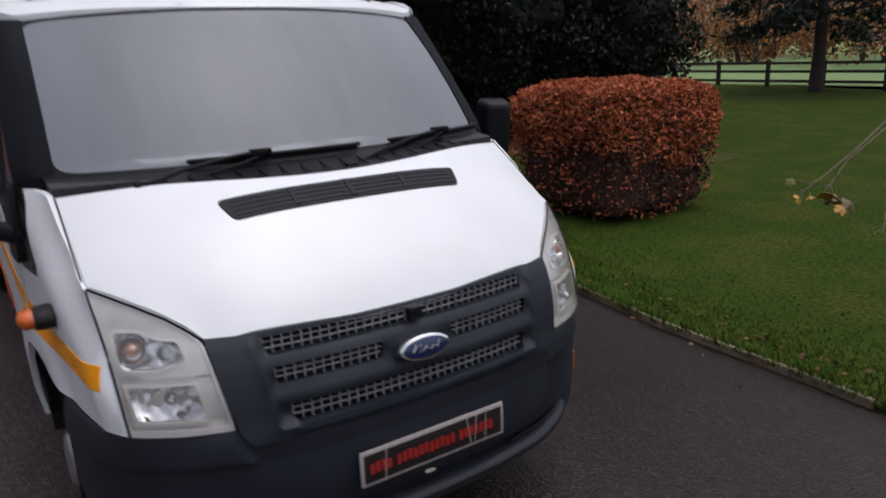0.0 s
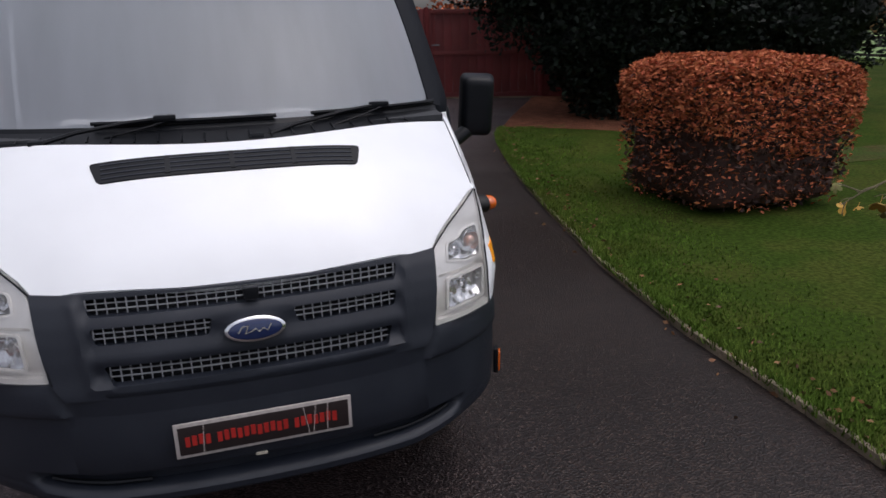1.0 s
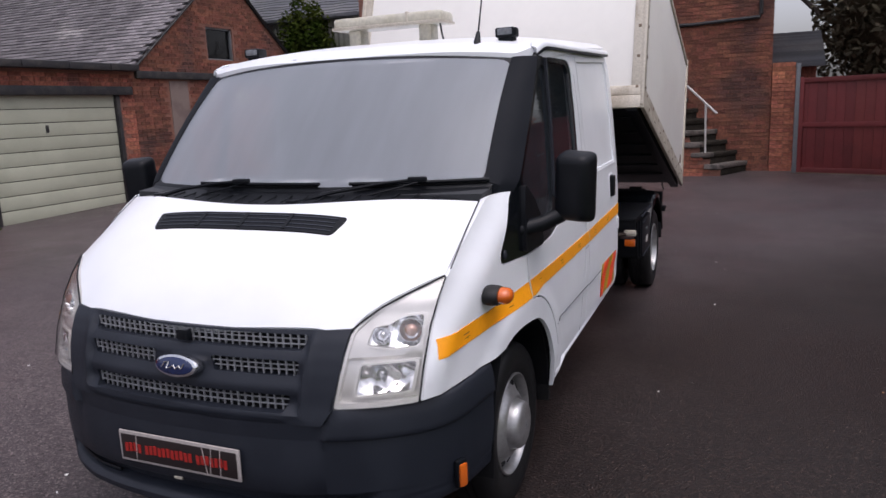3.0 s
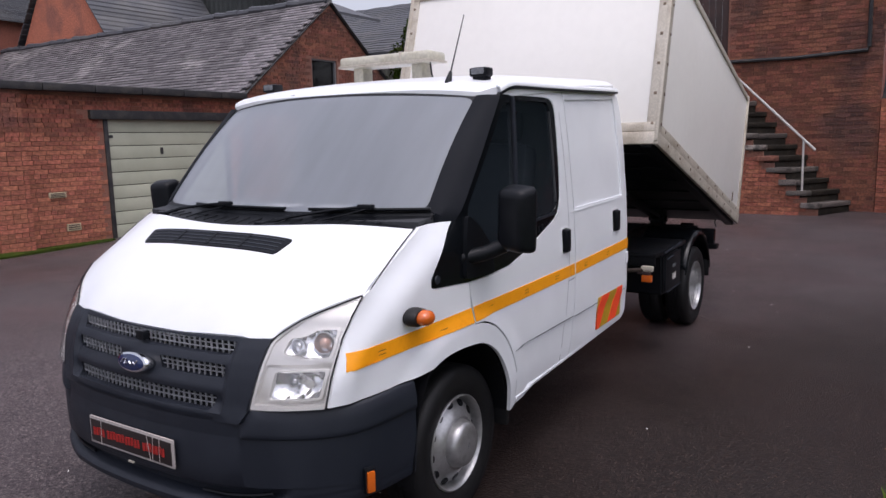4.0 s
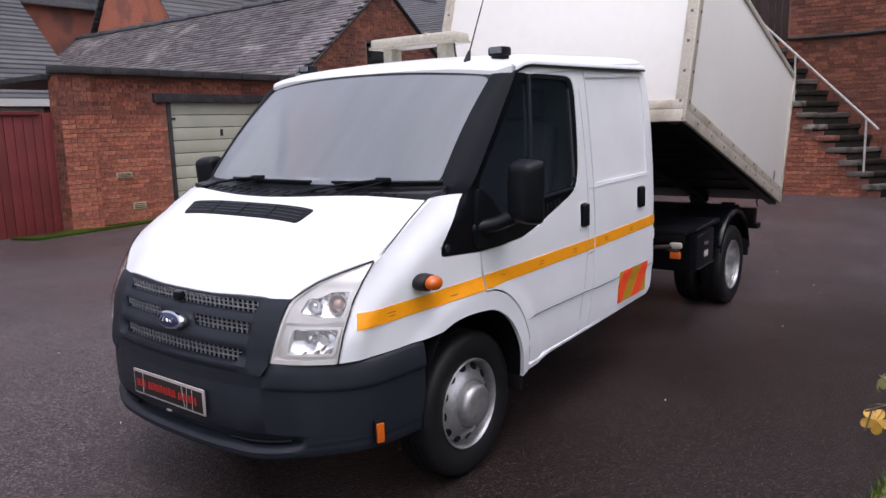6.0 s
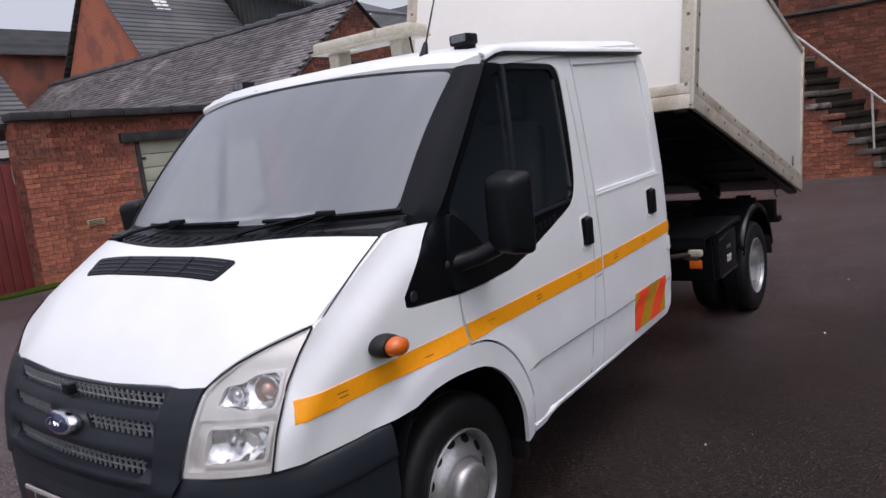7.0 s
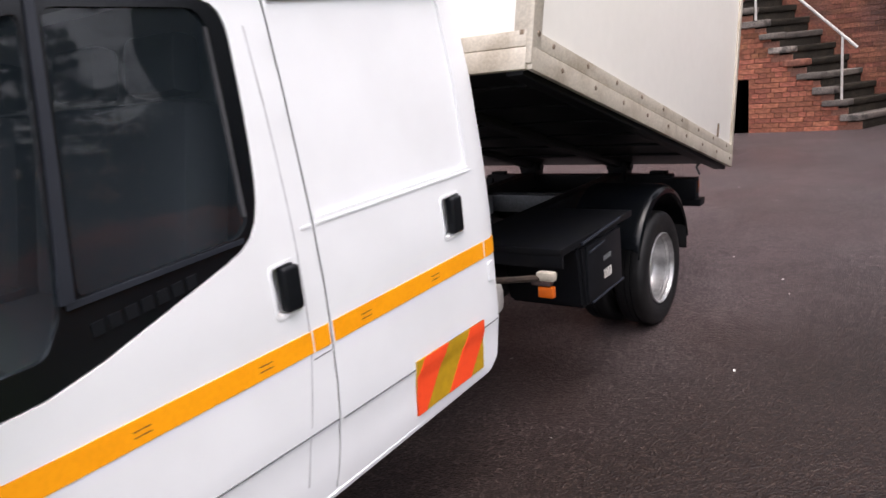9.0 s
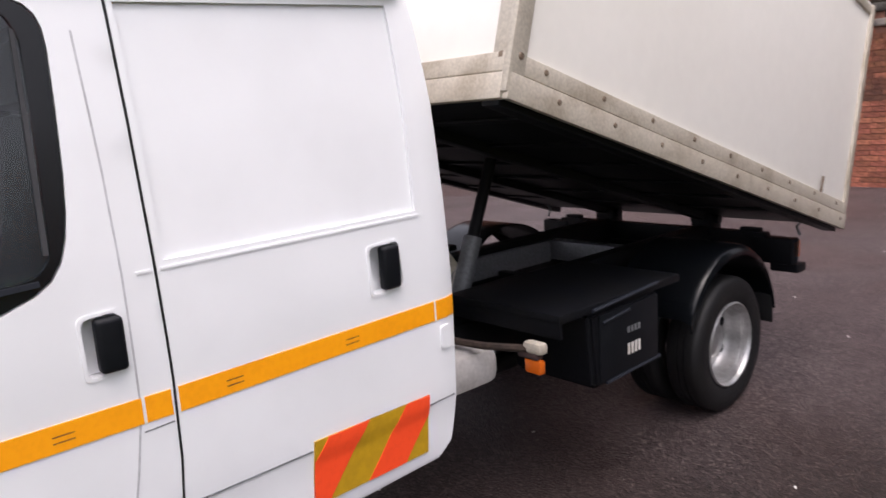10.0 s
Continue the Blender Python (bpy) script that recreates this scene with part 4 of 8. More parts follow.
for side in (1, -1):
    flank("wing", WING, WHITE, side, fn=wing_x, step=0.028, label="white front wing with flared wheel arch")
    (a, b), (c, d) = HANDLES[0]
    cup = rounded([(a + 0.004, b + 0.004), (c - 0.004, b + 0.014), (c - 0.01, d - 0.004), (a + 0.004, d - 0.01)], 0.02)
    door = flank("door", DOOR, WHITE, side, holes=[cup], label="white closed cab door with a dark window")
    handle(side, a, b, c, d, door, side_x)
    (a, b), (c, d) = HANDLES[1]
    cup = rounded([(a + 0.004, b + 0.004), (c - 0.004, b + 0.014), (c - 0.01, d - 0.004), (a + 0.004, d - 0.01)], 0.02)
    rear = flank("rear_side_panel", QUARTER, WHITE, side, step=0.045, holes=[cup, PRESSED], label="white panelled rear cab side with no window")
    handle(side, a, b, c, d, rear, side_x)
    wide = [((y - 2.49) * 1.02 + 2.49, (z - 1.58) * 1.035 + 1.58) for y, z in PRESSED]
    flank("pressed_panel", wide, WHITE, side, out=-0.011, thick=0.004, step=0.06, parent=rear)
    bead = [(2.112, 1.262), (2.895, 1.278), (2.895, 1.285), (2.112, 1.269)]
    flank("pressed_bead", bead, WHITE, side, out=0.003, thick=0.01, step=0.06, parent=rear)
    flank("pressed_bead", [(2.055, 1.2605), (2.088, 1.2615), (2.088, 1.2685), (2.055, 1.2675)], WHITE, side, out=0.003, thick=0.01, step=0.06, parent=door)
    for y0, y1, owner in ((1.345, 2.082, door), (2.104, 2.455, rear), (2.875, 2.99, rear)):
        seam = [(y0, 0.676), (y1, 0.682), (y1, 0.686), (y0, 0.680)]
        flank("crease_line", seam, LEAD, side, out=0.0012, thick=0.004, step=0.06, parent=owner)
    seam = [(2.022, 0.893), (2.094, 0.897), (2.094, 0.900), (2.022, 0.896)]
    flank("crease_line", seam, LEAD, side, out=0.0012, thick=0.004, step=0.06, parent=door)
    shut = [(2.040, 0.46), (2.073, 0.60), (2.091, 0.80), (2.095, 1.0), (2.091, 1.26), (2.085, 1.6), (2.078, 1.918), (2.098, 1.92), (2.105, 1.6), (2.111, 1.26), (2.115, 1.0), (2.111, 0.80), (2.093, 0.60), (2.060, 0.46)]
    flank("door_seal", shut, RUBBER, side, out=-0.0045, thick=0.004, step=0.05, parent=door)
    fold = [(1.925, 0.47), (1.960, 0.64), (1.993, 0.80), (2.019, 0.95), (2.022, 1.26), (2.018, 1.5), (2.006, 1.80), (2.0105, 1.80), (2.0225, 1.5), (2.0265, 1.26), (2.0235, 0.95), (1.998, 0.80), (1.965, 0.64), (1.930, 0.47)]
    flank("door_fold", fold, FOLDGREY, side, out=0.0014, thick=0.003, step=0.06, parent=door)
    flap = [(2.945, 0.845), (2.985, 0.85), (2.985, 0.925), (2.945, 0.92)]
    flank("side_cap", rounded(flap, 0.012), WHITE, side, out=0.006, thick=0.012, step=0.03, parent=rear)
    flank("window_surround", GLAZED, SURROUND, side, out=-0.003, thick=0.02, holes=[PANE_MAIN, PANE_FRONT], step=0.04, parent=door, label="black window surround and mirror panel")
    for shape in (PANE_MAIN, PANE_FRONT):
        pane = flank("window_pane", shape, SIDEGLASS, side, out=-0.010, thick=0.004, step=0.06, parent=door)
        pane.visible_shadow = False
        clear_back(pane, (side, 0, 0))
    bar = [(1.482, 1.860), (1.502, 1.860), (1.452, 1.50), (1.418, 1.262), (1.388, 1.262), (1.428, 1.50)]
    flank("window_bar", bar, PLASTIC, side, out=0.006, thick=0.012, step=0.05, parent=door)
    bar = [(1.893, 1.80), (1.901, 1.80), (1.888, 1.335), (1.878, 1.335)]
    flank("window_seal", bar, DARK, side, out=-0.002, thick=0.01, step=0.05, parent=door)
    bar = [(1.40, 1.262), (1.86, 1.285), (1.86, 1.273), (1.40, 1.248)]
    flank("window_sill", bar, PLASTIC, side, out=0.003, thick=0.012, step=0.05, parent=door)
    for k in range(7):
        y0 = 1.44 + 0.040 * k
        y1 = y0 + 0.028
        low, high = 1.176 + 0.12 * (y0 - 1.44), 1.206 + 0.12 * (y0 - 1.44)
        bar = [(y0, low), (y1, low + 0.003), (y1, high + 0.003), (y0, high)]
        flank("lettering_bar", bar, GLOSSBLACK, side, out=0.0, thick=0.004, step=0.05, parent=door)
    # orange tape in three lengths, with gaps at the shut lines
    def tape_z(y):
        return lerp(y, (0.269, 0.984, 2.1, 3.03), (0.871, 0.899, 0.917, 0.948))
    for y0, y1, fn in ((0.275, 0.978, wing_x), (0.992, 2.024, side_x), (2.032, 2.093, side_x), (2.112, 2.925, side_x), (2.934, 3.016, side_x)):
        ys = np.linspace(y0, y1, max(2, int((y1 - y0) / 0.028) + 1))
        slant = 0.017 if y0 < 0.3 else 0.0
        tape = [(y - slant * (y1 - y) / (y1 - y0), tape_z(y)) for y in ys] + [(y, tape_z(y) + 0.062) for y in reversed(ys)]
        t = flank("reflective_tape", tape, ORANGE_TAPE, side, fn=fn, out=0.0028, thick=0.004, step=0.028, parent=truck, label="orange reflective side tape")
        for y in np.arange(y0 + 0.12, y1 - 0.08, 0.36):
            for dz in (0.020, 0.034):
                mark = [(y, tape_z(y) + dz), (y + 0.045, tape_z(y + 0.045) + dz), (y + 0.045, tape_z(y + 0.045) + dz + 0.0025), (y, tape_z(y) + dz + 0.0025)]
                flank("print_mark", mark, BROWNWOOD, side, fn=fn, out=0.003, thick=0.003, step=0.05, parent=t)
    # red and yellow chevron plate
    def chev(s, t):
        return (2.448 + 0.420 * s + 0.012 * t, (0.517 + 0.010 * s) + (0.194 - 0.006 * s) * t)
    flank("chevron_plate", [chev(0, 0), chev(1, 0), chev(1, 1), chev(0, 1)], CHEV_YELLOW, side, out=0.0045, thick=0.008, step=0.02)
    for k in range(-2, 6, 2):
        s0 = (k * 0.5) / 1.5
        poly = []
        for s, t in ((s0 - 0.22, 0), (s0 + 0.115, 0), (s0 + 0.445, 1), (s0 + 0.11, 1)):
            poly.append((s, t))
        # clip the slanting band to the plate
        def clip(pl, keep, cut):
            res = []
            for i in range(len(pl)):
                a, b = pl[i], pl[(i + 1) % len(pl)]
                if keep(a):
                    res.append(a)
                if keep(a) != keep(b):
                    res.append(cut(a, b))
            return res
        poly = clip(poly, lambda p: p[0] >= 0, lambda a, b: (0, a[1] + (b[1] - a[1]) * (0 - a[0]) / (b[0] - a[0])))
        if len(poly) >= 3:
            poly = clip(poly, lambda p: p[0] <= 1, lambda a, b: (1, a[1] + (b[1] - a[1]) * (1 - a[0]) / (b[0] - a[0])))
        if len(poly) >= 3:
            flank("chevron_band", [chev(*p) for p in poly], CHEV_RED, side, fn=side_x, out=0.0062, thick=0.008, step=0.02, label="red and yellow hazard chevron" if k == 0 else "")
    # sill under the doors
    rows = [[(side * (side_x(y, 0.45) + dx), y, lerp(y, (1.37, 2.1, 3.0), (0.438, 0.466, 0.503)) + dz) for y in np.linspace(1.372, 2.925, 14)] for dx, dz in ((0.0, 0.004), (0.005, -0.004), (0.001, -0.018), (-0.10, -0.026))]
    part("sill", ruled(rows, (-side * 0.01, 0, 0.006)), WHITE, truck)
    # mud flap and inner arch
    bm = box(bmesh.new(), (side * 0.84, 1.335, 0.44), (0.17, 0.03, 0.26), 0.01)
    part("mud_flap", bm, RUBBER, truck)
    rows = [[(side * x, y, z) for x in np.linspace(0.60, 0.925, 4)] for y, z in [(0.55, 0.32), (0.56, 0.45), (0.60, 0.62)] + [(y, z) for y, z in reversed(ARCH)]]
    part("wheel_arch_liner", ruled(rows, (0, 0, 0.012)), CHASSIS, truck)
    part("inner_arch", box(bmesh.new(), (side * 0.585, 0.96, 0.56), (0.02, 0.84, 0.52), 0.004), CHASSIS, truck)
    # side repeater lamp on a rubber base
    lamp_bm = bmesh.new()
    prof = [(0.001, 0), (0.036, 0.0), (0.038, 0.015), (0.036, 0.045), (0.033, 0.052), (0.001, 0.052)]
    lathe(lamp_bm, prof, (side * (side_x(0.60, 1.0) - 0.004), 0.585, 1.006), "x", 20, side)
    bmesh.ops.scale(lamp_bm, vec=(1, 1.5, 0.95), space=Matrix.Translation((0, -0.585, -1.006)), verts=lamp_bm.verts)
    rep = part("side_marker", lamp_bm, RUBBER, truck, "amber side marker lamp on a black rubber base")
    lamp_bm = bmesh.new()
    prof = [(0.031, 0.0), (0.0315, 0.018), (0.029, 0.032), (0.021, 0.042), (0.010, 0.047), (0.001, 0.048)]
    lathe(lamp_bm, prof, (side * (side_x(0.60, 1.0) + 0.044), 0.590, 1.006), "x", 20, side)
    bmesh.ops.scale(lamp_bm, vec=(1, 1.35, 0.95), space=Matrix.Translation((0, -0.590, -1.006)), verts=lamp_bm.verts)
    part("lens", lamp_bm, AMBER, rep, "amber lens")
    # mirror: arm, shell and glass
    m_at = Vector((1.110 if side > 0 else -1.155, 1.070, 1.333))
    shell = bmesh.new()
    bmesh.ops.create_cube(shell, size=1, matrix=Matrix.Diagonal((0.165, 0.11, 0.292, 1)))
    for v in shell.verts:
        if v.co.y < 0:
            v.co.x *= 0.80
            v.co.z *= 0.86
    bmesh.ops.bevel(shell, geom=list(shell.edges), offset=0.034, segments=4, affect="EDGES", profile=0.55)
    bmesh.ops.transform(shell, matrix=Matrix.Translation(m_at) @ pose(0, 0, 0, 2, side * 3, side * -14), verts=shell.verts)
    arm = tube(bmesh.new(), [(side * 0.890, 0.93, 1.172), (side * 0.93, 0.975, 1.178), (side * 0.99, 1.03, 1.192), (side * 1.06, 1.065, 1.225)], 0.034, 12, 0.032)
    mir = part("mirror_arm", arm, GLOSSBLACK, truck, "black door mirror on a stout arm")
    part("mirror_shell", shell, GLOSSBLACK, mir)
    face = box(bmesh.new(), (0, 0.0545, 0.0), (0.088, 0.004, 0.205), 0.0015, None, 1)
    bmesh.ops.transform(face, matrix=Matrix.Translation(m_at) @ pose(0, 0, 0, 2, side * 3, side * -14), verts=face.verts)
    part("mirror_glass", face, CHROME, mir)
    flank("mirror_foot", rounded([(0.93, 1.09), (1.16, 1.085), (1.15, 1.20), (1.06, 1.30), (0.97, 1.36), (0.945, 1.25)], 0.03), GLOSSBLACK, side, out=0.014, thick=0.02, step=0.05, parent=mir)
    # black seam lines where panels meet, and wing fixing
    bm = bmesh.new()
    lathe(bm, [(0.001, 0.004), (0.016, 0.004), (0.018, 0)], (side * side_x(0.745, 1.115), 0.752, 1.118), "x", 14, side)
    part("trim_cap", bm, PLASTIC, truck)

# cab back wall and floor
part("cab_back", sheet(rounded([(-0.90, 0.47), (0.90, 0.47), (0.925, 1.0), (0.90, 1.6), (0.86, 1.955), (-0.86, 1.955), (-0.90, 1.6), (-0.925, 1.0)], 0.06), lambda x, z: (x, lerp(z, (0.47, 0.55, 1.0, 1.6, 1.96), (2.99, 3.01, 3.028, 3.0, 2.945)), z), (0, -0.015, 0), 0.12), WHITE, truck)
block("cab_floor", (0, 2.17, 0.47), (1.70, 1.58, 0.05), CHASSIS, truck)
block("engine_bay", (0, 0.66, 0.60), (1.10, 0.82, 0.5), CHASSIS, truck, 0.05)
block("bulkhead", (0, 1.0, 1.05), (1.7, 0.05, 0.40), DARK, truck)
block("lower_bulkhead", (0, 1.385, 0.66), (1.72, 0.03, 0.42), CHASSIS, truck)

# cab interior
rows = []
for k, (y, z) in enumerate([(0.66, 1.345), (0.80, 1.36), (0.95, 1.365), (1.05, 1.345), (1.10, 1.28), (1.11, 1.0)]):
    rows.append([(x, y + 0.08 * (abs(x) / 0.8) ** 2, z + 0.03 * math.exp(-((x + 0.38) / 0.2) ** 2) * (1 if k in (2, 3) else 0)) for x in np.linspace(-0.84, 0.84, 25)])
dash = part("dashboard", ruled(rows, (0, 0, -0.03)), DARK, truck, "dark grey dashboard")
wheel_bm = bmesh.new()
ring = []
for k in range(28):
    t = 2 * math.pi * k / 28
    ring.append(Vector((-0.40 + 0.19 * math.cos(t), 1.26 + 0.19 * math.sin(t) * 0.45, 1.22 + 0.19 * math.sin(t) * 0.89)))
tube(wheel_bm, ring + ring[:1], 0.016, 8, None, False)
sw = part("steering_wheel", wheel_bm, GLOSSBLACK, truck, "black steering wheel")
part("hub", box(bmesh.new(), (-0.40, 1.265, 1.21), (0.17, 0.05, 0.12), 0.03), GLOSSBLACK, sw)
for x, y, w, d, a in ((-0.40, 0.90, 0.30, 0.20, 8), (-0.02, 0.86, 0.20, 0.14, -12), (0.25, 0.90, 0.16, 0.12, 20)):
    part("paper_sheet", box(bmesh.new(), (x, y, 1.378), (w, d, 0.004), 0.0, None), DULLPAPER, dash)
for x, w in ((-0.42, 0.52), (0.36, 0.82)):
    seat = block("seat", (x, 1.62, 1.0), (w, 0.50, 0.16), SEAT, truck, 0.05, None, "grey cloth cab seat")
    part("seat_back", box(bmesh.new(), (0, 0, 0), (w, 0.16, 0.62), 0.06, pose(x, 1.90, 1.33, -12)), SEAT, seat)
    for hx in ((x,) if w < 0.6 else (x - 0.2, x + 0.2)):
        part("headrest", box(bmesh.new(), (0, 0, 0), (0.25, 0.10, 0.17), 0.04, pose(hx, 1.98, 1.73, -10)), SEAT, seat)
block("cab_partition", (0, 2.10, 1.25), (1.70, 0.03, 1.35), GREYTRIM, truck)
for side in (1, -1):
    rows = [[(side * (side_x(y, z) - 0.035), y, z) for y in (yy, yy + 0.035)] for yy, z in (((1.955, 1.2), (1.99, 1.47), (2.035, 1.86)) if side > 0 else ((1.885, 1.2), (1.885, 1.47), (1.90, 1.86)))]
    part("pillar_trim", ruled(rows, (-side * 0.02, 0, 0)), PALETRIM, truck)
for side in (1, -1):
    rows = [[(side * (side_x(y, z) - 0.06), y, z) for y in (1.39, 1.6, 2.05)] for z in (0.5, 0.9, 1.14)]
    part("door_lining", ruled(rows, (-side * 0.02, 0, 0)), DARK, truck)
rows = [[(x, y, roof_z(x, y) - 0.05) for x in np.linspace(-0.80, 0.80, 9)] for y in (1.36, 1.6, 2.05)]
part("headlining", ruled(rows, (0, 0, -0.01)), GREYTRIM, truck)
belt_bm = tube(bmesh.new(), [(-0.80, 2.0, 1.80), (-0.78, 1.98, 1.5), (-0.76, 1.95, 1.1)], 0.012, 6)
part("seat_belt", belt_bm, DARK, truck)
# grille panel with three meshed slots
def slot(x0, x1, zc, h, slant=0.0):
    return rounded([(x0 + slant, zc - h / 2), (x1 - slant, zc - h / 2), (x1, zc + h / 2), (x0, zc + h / 2)], 0.012)


SLOTS = [slot(-0.462, 0.462, 0.938, 0.047, 0.012), slot(-0.450, -0.118, 0.862, 0.050, 0.012), slot(0.118, 0.450, 0.862, 0.050, 0.012), slot(-0.425, 0.425, 0.752, 0.054, 0.02)]
outline = [(-0.602, 0.982), (-0.588, 0.86), (-0.570, 0.742), (-0.535, 0.690), (0.535, 0.690), (0.570, 0.742), (0.588, 0.86), (0.602, 0.982)]
outline += [(x, 0.968 + 0.014 * (abs(x) / 0.6) ** 2) for x in np.linspace(0.55, -0.55, 15)]


def grille_at(x, z):
    y = front_y(x, z)
    # the slatted middle stands in a shallow dish with a rounded rim
    out = max((abs(x) - 0.485 + 0.10 * (0.96 - z)), (0.722 - z))
    dish = soft(-out / 0.022)
    rim = math.exp(-((out - 0.004) / 0.010) ** 2) if z < 0.955 else 0.0
    ribs = 0.006 * math.cos((z - 0.752) / 0.0925 * 2 * math.pi) * dish
    return (x, y + 0.011 * dish + ribs - 0.005 * rim, z)


grille = part("grille_panel", sheet(outline, grille_at, (0, 0.035, 0), 0.012, SLOTS), PLASTIC, truck, "dark grey plastic grille with three meshed slots")
part("grille_backing", sheet([(-0.50, 0.70), (0.50, 0.70), (0.52, 0.965), (-0.52, 0.965)], lambda x, z: (x, front_y(x, z) + 0.06, z), (0, 0.01, 0), 0.08), CHASSIS, grille)
for x0, x1, zc, h in ((-0.456, 0.456, 0.938, 0.047), (-0.442, -0.122, 0.862, 0.050), (0.122, 0.442, 0.862, 0.050), (-0.41, 0.41, 0.752, 0.054)):
    items = []
    for z in (zc - h / 6, zc + h / 6):
        n = max(2, int((x1 - x0) / 0.04))
        for k in range(n):
            xa, xb = x0 + (x1 - x0) * k / n, x0 + (x1 - x0) * (k + 1) / n
            ya, yb = grille_at(xa, z)[1], grille_at(xb, z)[1]
            yaw = Matrix.Rotation(math.atan2(yb - ya, xb - xa), 3, "Z")
            items.append((((xa + xb) / 2, (ya + yb) / 2 + 0.012, z), (xb - xa + 0.002, 0.006, 0.0028), yaw))
    for k in range(int((x1 - x0) / 0.0275) + 1):
        x = x0 + k * 0.0275
        items.append(((x, grille_at(x, zc)[1] + 0.010, zc), (0.0028, 0.008, h), None))
    v, f = many_boxes(items)
    raw("grille_mesh", v, f, MESHGREY, grille)
part("bonnet_latch", box(bmesh.new(), (0, 0.062, 0.945), (0.045, 0.03, 0.038), 0.006), GLOSSBLACK, grille)

# oval badge
bm = bmesh.new()
lathe(bm, [(0.001, 0.020), (0.072, 0.018), (0.083, 0.014), (0.088, 0.004), (0.086, -0.02)], (0, 0, 0), "z", 48)
bmesh.ops.scale(bm, vec=(1.05, 0.45, 1), verts=bm.verts)
bmesh.ops.transform(bm, matrix=pose(0, 0.018, 0.848, 78), verts=bm.verts)
badge = part("badge_rim", bm, CHROME, grille, "chrome-rimmed blue oval badge")
bm = bmesh.new()
lathe(bm, [(0.001, 0.0235), (0.060, 0.0225), (0.071, 0.0195), (0.073, 0.015)], (0, 0, 0), "z", 48)
bmesh.ops.scale(bm, vec=(1.08, 0.42, 1), verts=bm.verts)
bmesh.ops.transform(bm, matrix=pose(0, 0.018, 0.848, 78), verts=bm.verts)
part("badge_face", bm, BADGE_BLUE, badge)
stroke = [(-0.050, -0.006), (-0.036, 0.012), (-0.020, 0.014), (-0.030, -0.010), (-0.012, -0.004), (0.0, 0.003), (0.010, -0.008), (0.022, 0.002), (0.034, -0.006), (0.046, 0.012)]
bm = tube(bmesh.new(), [(x, z, 0.0245) for x, z in stroke], 0.0028, 6)
bmesh.ops.transform(bm, matrix=pose(0, 0.018, 0.848, 78), verts=bm.verts)
part("badge_stroke", bm, CHROME, badge)

# bumper: a profile carried along a plan line
PLAN = [(0.0, -0.006), (0.15, -0.003), (0.30, 0.008), (0.45, 0.033), (0.53, 0.058), (0.585, 0.079), (0.68, 0.128), (0.77, 0.192), (0.835, 0.262), (0.872, 0.335), (0.892, 0.42), (0.903, 0.50), (0.910, 0.56)]
PROFILE = [(0.742, -0.030), (0.7455, 0.0), (0.743, 0.004), (0.733, 0.010), (0.700, 0.017), (0.660, 0.021), (0.645, 0.0215), (0.640, 0.019), (0.636, 0.012), (0.60, 0.013), (0.52, 0.013), (0.455, 0.011), (0.445, 0.006),
           (0.437, -0.010), (0.430, -0.035), (0.396, -0.038), (0.388, -0.006), (0.382, 0.008), (0.370, 0.016), (0.350, 0.014), (0.336, 0.0), (0.330, -0.06)]


full = smooth_line([(-x, y) for x, y in reversed(PLAN[1:])] + PLAN, 0.011)
rows = []
for z, o in PROFILE:
    row = []
    for i, p in enumerate(full):
        d = (Vector(full[min(len(full) - 1, i + 1)]) - Vector(full[max(0, i - 1)])).normalized()
        ax = abs(p[0])
        zz, oo = z, o
        if z > 0.605:
            # the raised shoulder under the lamp starts with a slanting edge; the middle runs up smoothly into the grille
            start = lerp(z, (0.636, 0.745), (0.520, 0.574))
            oo = 0.005 + (o - 0.005) * soft((ax - start) / 0.016)
            zz += 0.012 * soft((p[1] - 0.22) / 0.3)
            if z > 0.72:
                zz -= 0.04 * soft((0.56 - ax) / 0.02)
        if z < 0.45:
            side_way = soft((ax - 0.63) / 0.06)
            if oo < 0.006 and z > 0.385:  # the slot closes towards the corners
                oo += (0.008 - oo) * side_way
            if z < 0.385:
                oo += (min(oo, 0.006) - oo) * side_way
            zz += 0.045 * soft((ax - 0.45) / 0.42)
        row.append((p[0] + d.y * oo, p[1] - d.x * oo, zz))
    rows.append(row)
bumper = part("bumper", ruled(rows, (0, 0.02, 0)), PLASTIC, truck, "dark grey plastic front bumper")
for side in (1, -1):
    vane = [(side * x, lerp(x, [q[0] for q in PLAN], [q[1] for q in PLAN]) + 0.012, 0.408 + 0.045 * soft((x - 0.45) / 0.42)) for x in np.linspace(0.34, 0.62, 9)]
    part("intake_vane", tube(bmesh.new(), vane, 0.006, 6), GLOSSBLACK, bumper)
part("towing_eye_cover", box(bmesh.new(), (-0.02, -0.020, 0.452), (0.035, 0.008, 0.009), 0.003), ALUMINIUM, bumper)
for side in (1, -1):
    ring_bm = box(bmesh.new(), (0, 0, 0), (0.046, 0.020, 0.100), 0.008, pose(side * 0.893, 0.318, 0.455, 0, 0, side * 66))
    r = part("reflector_housing", ring_bm, GLOSSBLACK, bumper)
    part("reflector", box(bmesh.new(), (0, -0.010, 0.0), (0.032, 0.014, 0.080), 0.005, pose(side * 0.893, 0.318, 0.452, 0, 0, side * 66)), AMBER, r, "amber bumper reflector")

